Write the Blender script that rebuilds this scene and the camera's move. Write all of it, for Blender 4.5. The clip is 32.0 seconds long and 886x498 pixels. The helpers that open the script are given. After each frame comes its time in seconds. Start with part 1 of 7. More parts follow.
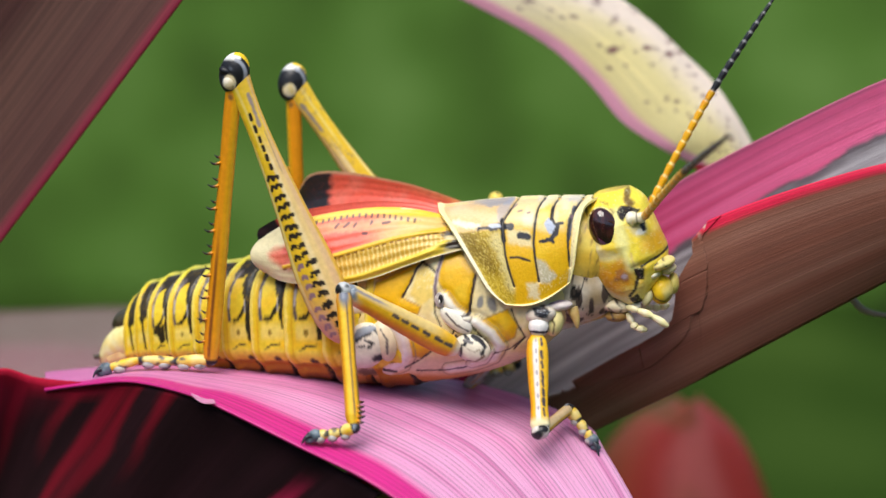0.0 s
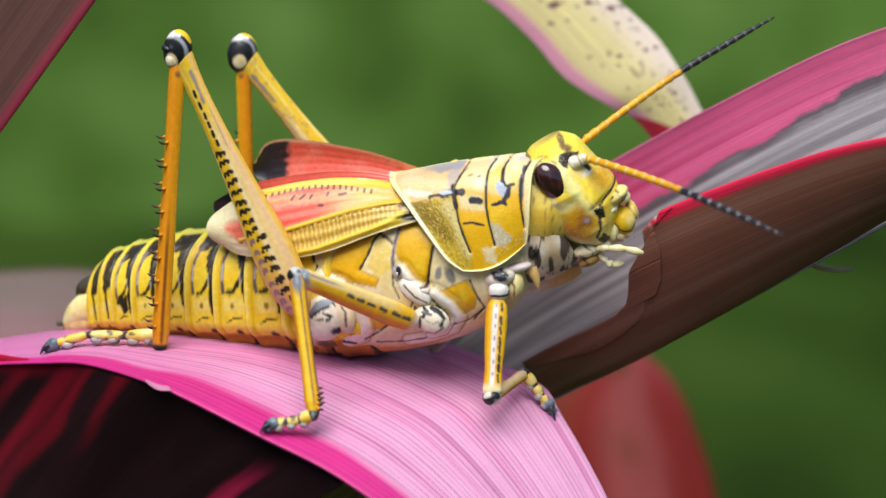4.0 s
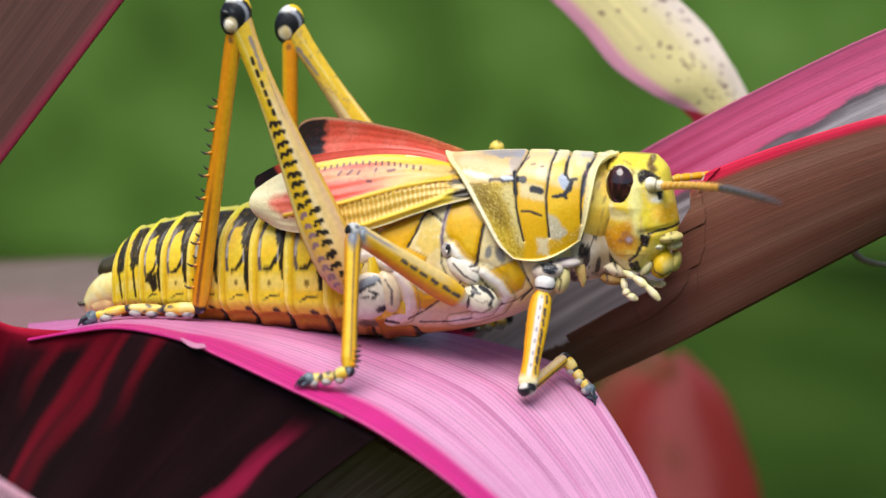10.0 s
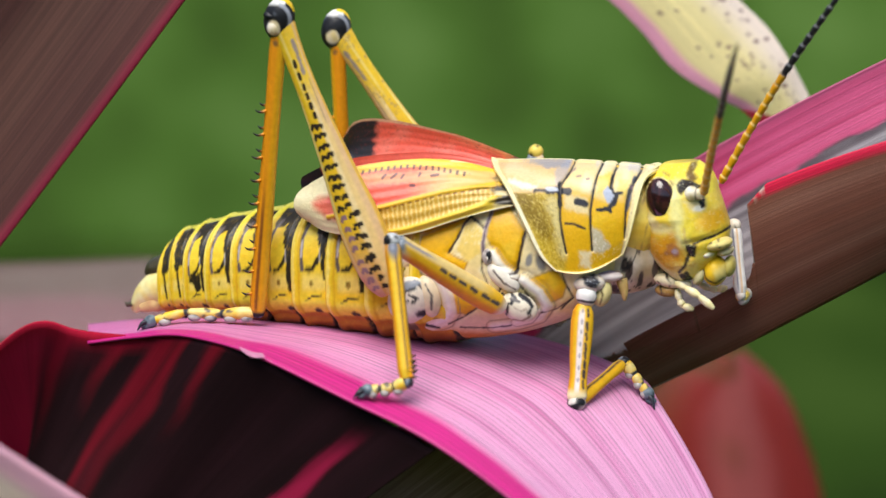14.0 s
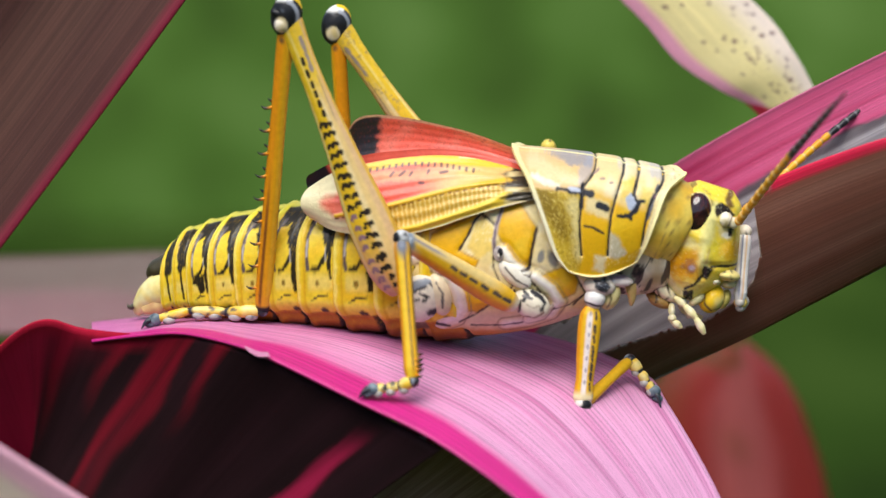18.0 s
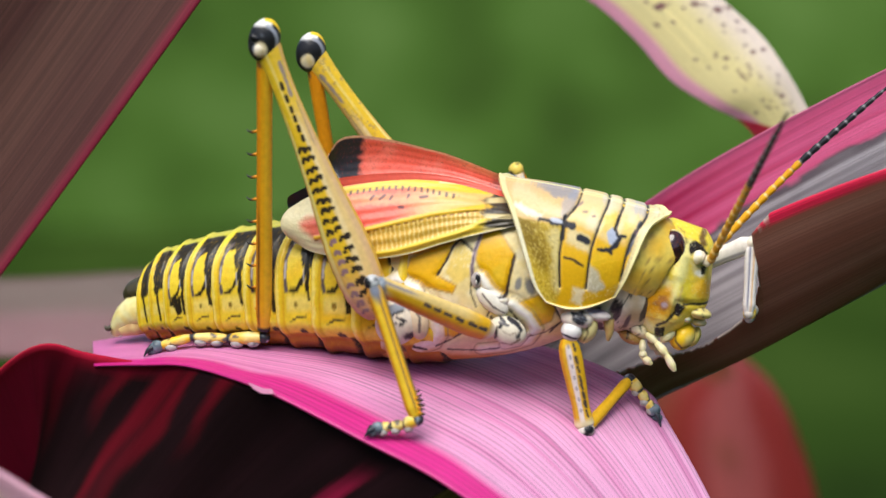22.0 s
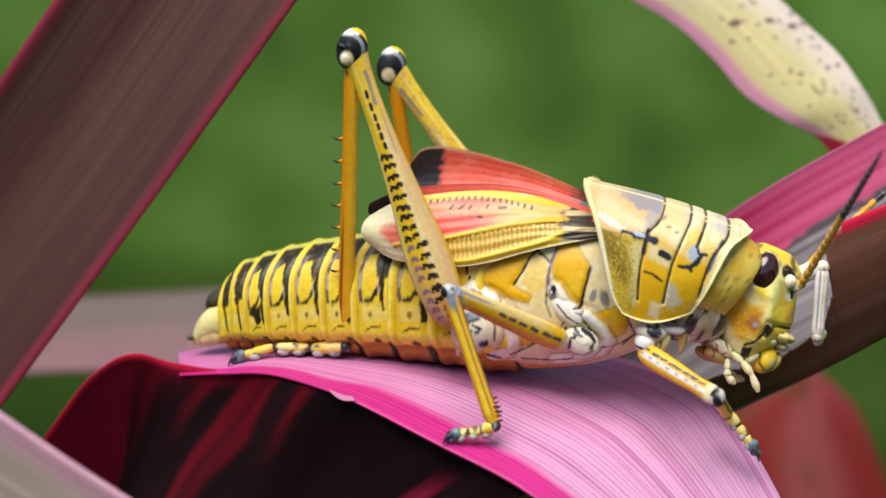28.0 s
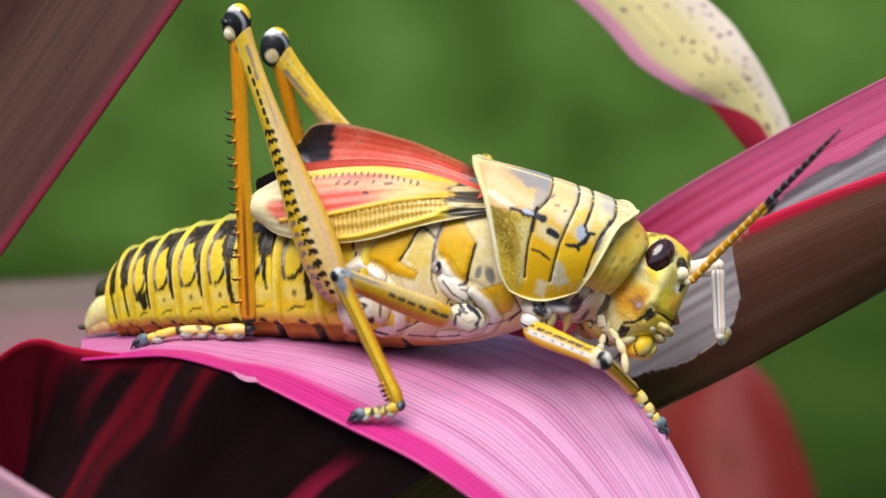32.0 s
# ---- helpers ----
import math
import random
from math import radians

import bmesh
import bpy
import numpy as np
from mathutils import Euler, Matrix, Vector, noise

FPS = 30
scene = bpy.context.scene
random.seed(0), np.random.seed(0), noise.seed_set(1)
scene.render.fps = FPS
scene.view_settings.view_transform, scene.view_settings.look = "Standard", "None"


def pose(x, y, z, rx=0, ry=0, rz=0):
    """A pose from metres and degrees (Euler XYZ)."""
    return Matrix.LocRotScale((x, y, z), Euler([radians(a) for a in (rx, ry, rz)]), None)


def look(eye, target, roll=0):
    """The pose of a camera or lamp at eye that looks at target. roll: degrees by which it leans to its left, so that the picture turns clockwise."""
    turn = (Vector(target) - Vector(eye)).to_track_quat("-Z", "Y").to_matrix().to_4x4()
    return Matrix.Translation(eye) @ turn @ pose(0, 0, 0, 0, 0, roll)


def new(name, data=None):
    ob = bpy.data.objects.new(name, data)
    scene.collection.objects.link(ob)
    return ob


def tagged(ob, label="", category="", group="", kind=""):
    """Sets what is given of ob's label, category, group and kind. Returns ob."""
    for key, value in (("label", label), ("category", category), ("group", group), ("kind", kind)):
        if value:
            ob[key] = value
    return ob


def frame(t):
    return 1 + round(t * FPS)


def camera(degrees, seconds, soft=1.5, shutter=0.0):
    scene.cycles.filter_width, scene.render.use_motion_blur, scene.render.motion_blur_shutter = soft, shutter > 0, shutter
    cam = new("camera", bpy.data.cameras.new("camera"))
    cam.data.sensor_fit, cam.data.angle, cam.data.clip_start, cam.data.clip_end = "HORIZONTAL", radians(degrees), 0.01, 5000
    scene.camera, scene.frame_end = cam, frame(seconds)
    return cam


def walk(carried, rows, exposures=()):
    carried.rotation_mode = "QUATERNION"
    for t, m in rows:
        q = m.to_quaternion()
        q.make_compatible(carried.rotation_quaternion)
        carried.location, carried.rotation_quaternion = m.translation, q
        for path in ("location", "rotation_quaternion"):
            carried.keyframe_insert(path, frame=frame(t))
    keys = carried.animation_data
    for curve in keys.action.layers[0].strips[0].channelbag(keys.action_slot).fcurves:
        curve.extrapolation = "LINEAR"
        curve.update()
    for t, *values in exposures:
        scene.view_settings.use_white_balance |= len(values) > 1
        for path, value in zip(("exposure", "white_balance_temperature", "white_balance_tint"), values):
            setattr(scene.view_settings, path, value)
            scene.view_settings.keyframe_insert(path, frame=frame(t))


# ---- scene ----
import functools

# A close view of a grasshopper that eats on the leaves of a ti plant. Shapes are written in millimetres.
cam = camera(24, 32.0, soft=1.5)
cam.data.dof.use_dof = True
cam.data.dof.focus_distance = 0.252
cam.data.dof.aperture_fstop = 14.0
CAMERA_ROWS = [
    (0, pose(0.00631, -0.25957, 0.03517, 83.140, 0.100, 0.840)),
    (0.5, pose(0.00630, -0.26043, 0.03500, 82.997, 0.191, 0.895)),
    (1, pose(0.00493, -0.25937, 0.03523, 82.981, 0.588, 0.079)),
    (1.5, pose(0.00432, -0.25901, 0.03547, 82.671, 0.574, 0.285)),
    (2, pose(0.00300, -0.25785, 0.03716, 81.674, 0.293, -1.067)),
    (2.5, pose(0.00133, -0.25769, 0.03808, 81.172, 0.400, -1.518)),
    (3, pose(0.00026, -0.25722, 0.03879, 81.026, 0.696, -1.869)),
    (3.5, pose(-0.00164, -0.25589, 0.04072, 80.773, 0.977, -2.349)),
    (5.5, pose(-0.00045, -0.25810, 0.03529, 82.312, 0.531, -2.047)),
    (6, pose(0.00206, -0.25911, 0.03434, 82.372, 0.361, -1.400)),
    (6.5, pose(0.00363, -0.25905, 0.03282, 82.518, -0.067, -0.619)),
    (7, pose(0.00269, -0.25723, 0.03300, 82.310, 0.025, -0.424)),
    (7.5, pose(0.00070, -0.25649, 0.03462, 81.862, 0.069, -0.594)),
    (8, pose(-0.00024, -0.25593, 0.03390, 81.977, -0.100, -0.714)),
    (8.5, pose(0.00092, -0.25606, 0.03351, 82.124, -0.292, -0.264)),
    (9, pose(0.00026, -0.25560, 0.03574, 81.998, -0.004, -0.002)),
    (9.5, pose(0.00176, -0.25476, 0.03342, 82.303, -0.300, -0.069)),
    (10, pose(0.00105, -0.25463, 0.03296, 82.036, -0.161, -0.479)),
    (10.5, pose(0.00095, -0.25463, 0.03291, 82.056, 0.039, -0.473)),
    (11, pose(-0.00003, -0.25414, 0.03338, 81.918, 0.223, 0.435)),
    (11.5, pose(-0.00123, -0.25357, 0.03330, 82.000, 0.319, 0.589)),
    (12, pose(-0.00181, -0.25356, 0.03484, 82.373, 0.351, 0.142)),
    (12.5, pose(0.00067, -0.25463, 0.03465, 82.348, 0.256, 0.381)),
    (13, pose(0.00248, -0.25501, 0.03481, 82.381, 0.190, 0.514)),
    (13.5, pose(0.00229, -0.25437, 0.03367, 82.179, 0.328, 0.907)),
    (14, pose(0.00115, -0.25396, 0.03448, 81.758, 0.230, 1.104)),
    (14.5, pose(0.00217, -0.25358, 0.03552, 81.573, 0.425, 1.219)),
    (16.5, pose(0.00109, -0.25354, 0.03632, 81.230, 0.037, 0.884)),
    (17, pose(-0.00135, -0.25211, 0.03662, 81.145, 0.144, 0.508)),
    (17.5, pose(0.00054, -0.25335, 0.03612, 81.042, 0.131, 0.996)),
    (18, pose(0.00040, -0.25258, 0.03651, 81.194, 0.336, 1.065)),
    (18.5, pose(-0.00088, -0.25197, 0.03635, 81.016, 0.390, 1.003)),
    (19, pose(-0.00122, -0.25249, 0.03614, 80.851, 0.123, 0.969)),
    (19.5, pose(-0.00282, -0.25311, 0.03843, 80.697, 0.660, 0.425)),
    (20, pose(-0.00246, -0.25557, 0.03685, 81.092, 0.591, 0.530)),
    (20.5, pose(-0.00089, -0.25755, 0.03641, 81.499, 0.572, 1.233)),
    (21, pose(-0.00159, -0.25728, 0.03798, 81.552, 0.623, 0.835)),
    (21.5, pose(-0.00071, -0.25898, 0.03707, 81.292, 0.832, 0.674)),
    (22, pose(-0.00328, -0.25370, 0.03938, 81.192, 1.016, 0.103)),
    (22.5, pose(-0.00120, -0.25157, 0.03982, 81.320, 1.016, 0.860)),
    (23, pose(-0.00582, -0.25367, 0.03962, 80.586, 1.009, 0.159)),
    (23.5, pose(-0.00520, -0.25528, 0.03986, 80.564, 0.978, -0.231)),
    (24, pose(-0.00370, -0.25827, 0.03707, 81.263, 0.394, 0.634)),
    (24.5, pose(-0.00683, -0.25837, 0.04004, 81.380, 0.552, 0.221)),
    (25, pose(-0.00662, -0.26547, 0.03178, 82.681, -0.126, 0.590)),
    (25.5, pose(-0.00645, -0.26151, 0.03614, 81.819, 1.278, -0.058)),
    (27.5, pose(-0.00299, -0.25908, 0.03901, 81.752, 1.713, 1.365)),
    (28, pose(-0.00236, -0.25882, 0.03778, 82.078, 1.392, 2.405)),
    (28.5, pose(-0.00837, -0.25540, 0.03959, 81.203, 2.097, 0.926)),
    (29, pose(-0.00094, -0.25527, 0.03651, 82.431, 0.821, 0.899)),
    (29.5, pose(-0.00158, -0.25314, 0.03613, 82.727, 0.330, -0.272)),
    (30, pose(-0.00076, -0.25345, 0.03577, 81.978, 1.312, 0.942)),
    (30.5, pose(0.00056, -0.25292, 0.03647, 81.965, 0.921, 0.927)),
    (31, pose(0.00026, -0.24980, 0.03895, 81.567, 1.289, 0.950)),
    (31.5, pose(0.00128, -0.25383, 0.03710, 82.055, 0.355, 1.053)),
    (32, pose(0.00164, -0.25588, 0.03596, 81.771, 1.636, 0.672)),
]
walk(cam, CAMERA_ROWS)

# ---- light: a bright overcast sky ----
world = bpy.data.worlds.new("sky")
scene.world = world
world.use_nodes = True
wn = world.node_tree
sky = wn.nodes.new("ShaderNodeTexSky")
sky.sky_type = "NISHITA"
sky.sun_disc = False
sky.sun_elevation = radians(60)
sky.sun_rotation = radians(196)
wn.links.new(sky.outputs[0], wn.nodes["Background"].inputs[0])
wn.nodes["Background"].inputs[1].default_value = 0.105
sun = new("sun", bpy.data.lights.new("sun", "SUN"))
sun.data.energy = 3.5
sun.data.angle = radians(45)
sun.data.color = (1.0, 0.95, 0.88)
sun.matrix_world = look((-0.2, -0.68, 1.25), (0, 0, 0))
scene.view_settings.exposure = 0.38


# ---- materials ----
def rgb(r, g, b):
    return (r, g, b, 1.0)


def painted(name, rough=0.4, vary=0.25, scale=900.0, bump=0.15, coat=0.0, through_light=0.0, streak=0.0, shine=0.5, lines=0):
    """A surface whose base colour lies on its mesh (Col), with fine mottling, grain and, for blades, veins along st."""
    m = bpy.data.materials.new(name)
    m.use_nodes = True
    n, l = m.node_tree.nodes, m.node_tree.links
    b = n["Principled BSDF"]
    b.inputs["Roughness"].default_value = rough
    b.inputs["Coat Weight"].default_value = coat
    b.inputs["Specular IOR Level"].default_value = shine
    b.inputs["Coat Roughness"].default_value = 0.15
    col = n.new("ShaderNodeAttribute")
    col.attribute_name = "Col"
    tc = n.new("ShaderNodeTexCoord")
    noise_a = n.new("ShaderNodeTexNoise")
    noise_a.inputs["Scale"].default_value = scale
    noise_a.inputs["Detail"].default_value = 4
    l.new(tc.outputs["Object"], noise_a.inputs["Vector"])
    ramp = n.new("ShaderNodeMapRange")
    ramp.inputs["To Min"].default_value = 1 - vary
    ramp.inputs["To Max"].default_value = 1 + vary
    l.new(noise_a.outputs["Fac"], ramp.inputs["Value"])
    mul = n.new("ShaderNodeVectorMath")
    mul.operation = "SCALE"
    l.new(col.outputs["Color"], mul.inputs[0])
    l.new(ramp.outputs[0], mul.inputs["Scale"])
    colour = mul.outputs[0]
    height = noise_a.outputs["Fac"]
    if streak:
        st = n.new("ShaderNodeAttribute")
        st.attribute_name = "st"
        mp = n.new("ShaderNodeMapping")
        mp.inputs["Scale"].default_value = (1.6, 95.0, 1.0)
        l.new(st.outputs["Vector"], mp.inputs["Vector"])
        veins = n.new("ShaderNodeTexNoise")
        veins.inputs["Scale"].default_value = 1.0
        veins.inputs["Detail"].default_value = 5
        veins.inputs["Roughness"].default_value = 0.65
        l.new(mp.outputs[0], veins.inputs["Vector"])
        r2 = n.new("ShaderNodeMapRange")
        r2.inputs["From Min"].default_value, r2.inputs["From Max"].default_value = 0.3, 0.7
        r2.inputs["To Min"].default_value, r2.inputs["To Max"].default_value = 1 - streak, 1 + streak
        l.new(veins.outputs["Fac"], r2.inputs["Value"])
        mul2 = n.new("ShaderNodeVectorMath")
        mul2.operation = "SCALE"
        l.new(colour, mul2.inputs[0])
        l.new(r2.outputs[0], mul2.inputs["Scale"])
        colour = mul2.outputs[0]
        height = veins.outputs["Fac"]
        if lines:
            # fine dark veins that run with the blade
            sep = n.new("ShaderNodeSeparateXYZ")
            l.new(st.outputs["Vector"], sep.inputs[0])
            wob = n.new("ShaderNodeMath")
            wob.operation = "MULTIPLY_ADD"
            wob.inputs[1].default_value = 0.035
            l.new(veins.outputs["Fac"], wob.inputs[0])
            l.new(sep.outputs["Y"], wob.inputs[2])
            count = n.new("ShaderNodeMath")
            count.operation = "MULTIPLY"
            count.inputs[1].default_value = lines
            l.new(wob.outputs[0], count.inputs[0])
            ping = n.new("ShaderNodeMath")
            ping.operation = "PINGPONG"
            ping.inputs[1].default_value = 0.5
            l.new(count.outputs[0], ping.inputs[0])
            r3 = n.new("ShaderNodeMapRange")
            r3.inputs["From Min"].default_value, r3.inputs["From Max"].default_value = 0.02, 0.16
            r3.inputs["To Min"].default_value, r3.inputs["To Max"].default_value = 0.62, 1.0
            l.new(ping.outputs[0], r3.inputs["Value"])
            mul3 = n.new("ShaderNodeVectorMath")
            mul3.operation = "SCALE"
            l.new(colour, mul3.inputs[0])
            l.new(r3.outputs[0], mul3.inputs["Scale"])
            colour = mul3.outputs[0]
    l.new(colour, b.inputs["Base Color"])
    bm_ = n.new("ShaderNodeBump")
    bm_.inputs["Strength"].default_value = bump
    bm_.inputs["Distance"].default_value = 0.0002
    l.new(height, bm_.inputs["Height"])
    l.new(bm_.outputs[0], b.inputs["Normal"])
    if through_light:
        tr = n.new("ShaderNodeBsdfTranslucent")
        l.new(colour, tr.inputs["Color"])
        mix = n.new("ShaderNodeMixShader")
        mix.inputs[0].default_value = through_light
        l.new(b.outputs[0], mix.inputs[1])
        l.new(tr.outputs[0], mix.inputs[2])
        l.new(mix.outputs[0], n["Material Output"].inputs["Surface"])
    return m


def blurred_green(name, dark, mid, light, scale, stretch):
    m = bpy.data.materials.new(name)
    m.use_nodes = True
    n, l = m.node_tree.nodes, m.node_tree.links
    b = n["Principled BSDF"]
    b.inputs["Roughness"].default_value = 1.0
    b.inputs["Specular IOR Level"].default_value = 0.03
    tc = n.new("ShaderNodeTexCoord")
    na = n.new("ShaderNodeTexNoise")
    na.inputs["Scale"].default_value = scale
    na.inputs["Detail"].default_value = 3
    mp = n.new("ShaderNodeMapping")
    mp.inputs["Scale"].default_value = stretch
    l.new(tc.outputs["Object"], mp.inputs["Vector"])
    l.new(mp.outputs[0], na.inputs["Vector"])
    cr = n.new("ShaderNodeValToRGB")
    cr.color_ramp.elements[0].position, cr.color_ramp.elements[0].color = 0.3, dark
    cr.color_ramp.elements[1].position, cr.color_ramp.elements[1].color = 0.72, light
    e = cr.color_ramp.elements.new(0.5)
    e.color = mid
    l.new(na.outputs["Fac"], cr.inputs[0])
    l.new(cr.outputs[0], b.inputs["Base Color"])
    return m


CHITIN = painted("chitin", rough=0.38, vary=0.20, scale=1500, bump=0.28, coat=0.08, shine=0.32)
PRONOTUM = painted("pitted_chitin", rough=0.38, vary=0.16, scale=3200, bump=0.26, coat=0.08, shine=0.35)
WING = painted("wing_membrane", rough=0.45, vary=0.15, scale=1600, bump=0.3, coat=0.1)
GLOSS = painted("eye_gloss", rough=0.12, vary=0.25, scale=900, bump=0.05, coat=0.6)
BLADE = painted("leaf_blade", rough=0.40, vary=0.10, scale=160, bump=0.5, through_light=0.18, streak=0.28)
VEINED_BLADE = painted("veined_blade", rough=0.42, vary=0.10, scale=160, bump=0.5, through_light=0.18, streak=0.16, lines=44)
BROWN_BLADE = painted("leaf_underside", rough=0.55, vary=0.12, scale=160, bump=0.4, through_light=0.02, streak=0.4, shine=0.2)
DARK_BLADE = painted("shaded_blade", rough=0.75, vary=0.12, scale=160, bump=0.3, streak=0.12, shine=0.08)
GRASS = blurred_green("grass", rgb(0.010, 0.022, 0.004), rgb(0.022, 0.048, 0.007), rgb(0.042, 0.078, 0.014), 3.0, (1.0, 0.35, 1.0))
HEDGE = blurred_green("shrub_leaves", rgb(0.044, 0.086, 0.016), rgb(0.078, 0.160, 0.028), rgb(0.126, 0.228, 0.054), 4.5, (1.0, 1.0, 1.0))

# base colours
YELLOW = (0.79, 0.53, 0.014)
ORANGE = (0.72, 0.27, 0.008)
BONE = (0.78, 0.70, 0.56)
BLACK = (0.012, 0.012, 0.014)
CORAL = (0.75, 0.11, 0.07)
MAGENTA = (0.66, 0.024, 0.25)
BROWN = (0.185, 0.068, 0.044)


def mix(a, b, f):
    f = min(1.0, max(0.0, f))
    return tuple(x + (y - x) * f for x, y in zip(a, b))


def step(a, b, x):
    f = min(1.0, max(0.0, (x - a) / (b - a)))
    return f * f * (3 - 2 * f)


def grain(x, y, z=0.0, k=1.0):
    return noise.noise(Vector((x * k, y * k, z * k)))


# ---- mesh helpers (millimetres in, metres out) ----
def curve(pts, t):
    """A smooth line through pts, t from 0 to 1."""
    n = len(pts) - 1
    x = min(max(t, 0.0), 1.0) * n
    i = min(int(x), n - 1)
    f = x - i
    p = [Vector(pts[min(max(j, 0), n)]) for j in (i - 1, i, i + 1, i + 2)]
    return 0.5 * (2 * p[1] + (p[2] - p[0]) * f + (2 * p[0] - 5 * p[1] + 4 * p[2] - p[3]) * f * f + (3 * p[1] - p[0] - 3 * p[2] + p[3]) * f ** 3)


def mesh_of(name, verts, faces, cols, sts=None, origin=(0, 0, 0)):
    o = Vector(origin)
    me = bpy.data.meshes.new(name)
    me.from_pydata([(Vector(v) - o) * 0.001 for v in verts], [], faces)
    a = me.color_attributes.new("Col", "FLOAT_COLOR", "POINT")
    a.data.foreach_set("color", [c for col in cols for c in (*col[:3], 1.0)])
    if sts:
        s = me.attributes.new("st", "FLOAT_VECTOR", "POINT")
        s.data.foreach_set("vector", [c for st in sts for c in (st[0], st[1], 0.0)])
    me.polygons.foreach_set("use_smooth", [True] * len(me.polygons))
    me.update()
    return me


class Body:
    """Gathers pieces into one mesh."""

    def __init__(self):
        self.v, self.f, self.c, self.st = [], [], [], []

    def add(self, verts, faces, cols, sts=None):
        k = len(self.v)
        self.v += [tuple(p) for p in verts]
        self.f += [[i + k for i in q] for q in faces]
        self.c += cols
        self.st += sts or [(0, 0)] * len(verts)
        return self

    def grid(self, place, nu, nv, colour, closed=False, caps=False):
        """place(u, v) over a grid; closed joins v's ends."""
        vs, cs, sts, fs = [], [], [], []
        m = nv if closed else nv + 1
        for i in range(nu + 1):
            for j in range(m):
                u, v = i / nu, j / nv
                p = place(u, v)
                vs.append(p)
                cs.append(colour(u, v, p))
                sts.append((u, v))
        for i in range(nu):
            for j in range(nv):
                a, b = i * m + j, i * m + (j + 1) % m
                fs.append([a, b, b + m, a + m])
        if caps:
            fs.append(list(range(m))[::-1])
            fs.append([nu * m + j for j in range(m)])
        return self.add(vs, fs, cs, sts)

    def tube(self, pts, radii, colour, n=10, steps=None, flat=1.0, side=(0, 1, 0)):
        """A round limb along pts; radii a list along it; colour(u, angle, p)."""
        steps = steps or 4 * len(pts)
        sv = Vector(side)

        def place(u, v):
            c = curve(pts, u)
            d = (curve(pts, min(1, u + 0.02)) - curve(pts, max(0, u - 0.02))).normalized()
            s = (sv - sv.dot(d) * d).normalized()
            t = d.cross(s)
            k = u * (len(radii) - 1)
            i = min(int(k), len(radii) - 2)
            r = radii[i] + (radii[i + 1] - radii[i]) * (k - i)
            a = 2 * math.pi * v
            return c + r * (math.cos(a) * t + math.sin(a) * s * flat)
        return self.grid(place, steps, n, colour, closed=True, caps=True)

    def blob(self, c, r, colour, nu=10, nv=14, turn=None):
        c, r = Vector(c), Vector(r)
        turn = turn or Matrix.Identity(3)

        def place(u, v):
            a, b = math.pi * (0.02 + 0.96 * u), 2 * math.pi * v
            return c + turn @ Vector((r.x * math.sin(a) * math.cos(b), r.y * math.sin(a) * math.sin(b), r.z * math.cos(a)))
        return self.grid(place, nu, nv, colour, closed=True, caps=True)

    def sheet(self, place, nu, nv, colour, thick=0.3, back=None):
        """A blade with two faces and rims."""
        def nrm(u, v):
            e = 0.01
            a = place(min(1, u + e), v) - place(max(0, u - e), v)
            b = place(u, min(1, v + e)) - place(u, max(0, v - e))
            return a.cross(b).normalized()
        top = [[place(i / nu, j / nv) for j in range(nv + 1)] for i in range(nu + 1)]
        nn = [[nrm(i / nu, j / nv) for j in range(nv + 1)] for i in range(nu + 1)]
        vs, cs, sts, fs = [], [], [], []
        m = nv + 1
        for sgn in (1, -1):
            for i in range(nu + 1):
                for j in range(m):
                    u, v = i / nu, j / nv
                    vs.append(top[i][j] + nn[i][j] * (thick * 0.5 * sgn))
                    cs.append((colour if sgn > 0 or back is None else back)(u, v, top[i][j]))
                    sts.append((u, v))
        k = (nu + 1) * m
        for i in range(nu):
            for j in range(nv):
                a = i * m + j
                fs.append([a, a + m, a + m + 1, a + 1])
                fs.append([k + a, k + a + 1, k + a + m + 1, k + a + m])
        ring = [i * m for i in range(nu + 1)] + [nu * m + j for j in range(1, m)] + [i * m + nv for i in range(nu - 1, -1, -1)] + [j for j in range(nv - 1, 0, -1)]
        for a, b in zip(ring, ring[1:] + ring[:1]):
            fs.append([b, a, a + k, b + k])
        return self.add(vs, fs, cs, sts)


def part(name, body, material, parent, label="", origin=(0, 0, 0)):
    """Links a body as one mesh object under its thing or part. origin: the pivot, in the parent's space."""
    ob = new(name, mesh_of(name, body.v, body.f, body.c, body.st, origin))
    ob.data.materials.append(material)
    ob.parent = parent
    ob.location = Vector(origin) * 0.001
    if label:
        ob["label"] = label
    return ob


def plain(c):
    return lambda u, v, p: c


# ---- painting and lofting whole grids at once ----
def fuzz(x, y, z=0.0):
    """Smooth noise from -1 to 1 over arrays."""
    x, y = np.asarray(x, float), np.asarray(y, float)
    z = np.zeros_like(x) + z
    out, gain = 0.0, 1.0
    for k in (1.0, 2.13):
        a, b, c = x * k, y * k, z * k + 7.3 * k
        i, j, h = np.floor(a), np.floor(b), np.floor(c)
        fa, fb, fc = a - i, b - j, c - h
        fa, fb, fc = (f * f * (3 - 2 * f) for f in (fa, fb, fc))
        total = 0.0
        for di in (0, 1):
            for dj in (0, 1):
                for dh in (0, 1):
                    s = np.sin((i + di) * 127.1 + (j + dj) * 311.7 + (h + dh) * 74.7) * 43758.5453
                    total = total + (s - np.floor(s)) * (fa if di else 1 - fa) * (fb if dj else 1 - fb) * (fc if dh else 1 - fc)
        out = out + gain * (2 * total - 1)
        gain *= 0.5
    return out / 1.2


def ease(a, b, x):
    f = np.clip((np.asarray(x, float) - a) / (b - a), 0, 1)
    return f * f * (3 - 2 * f)


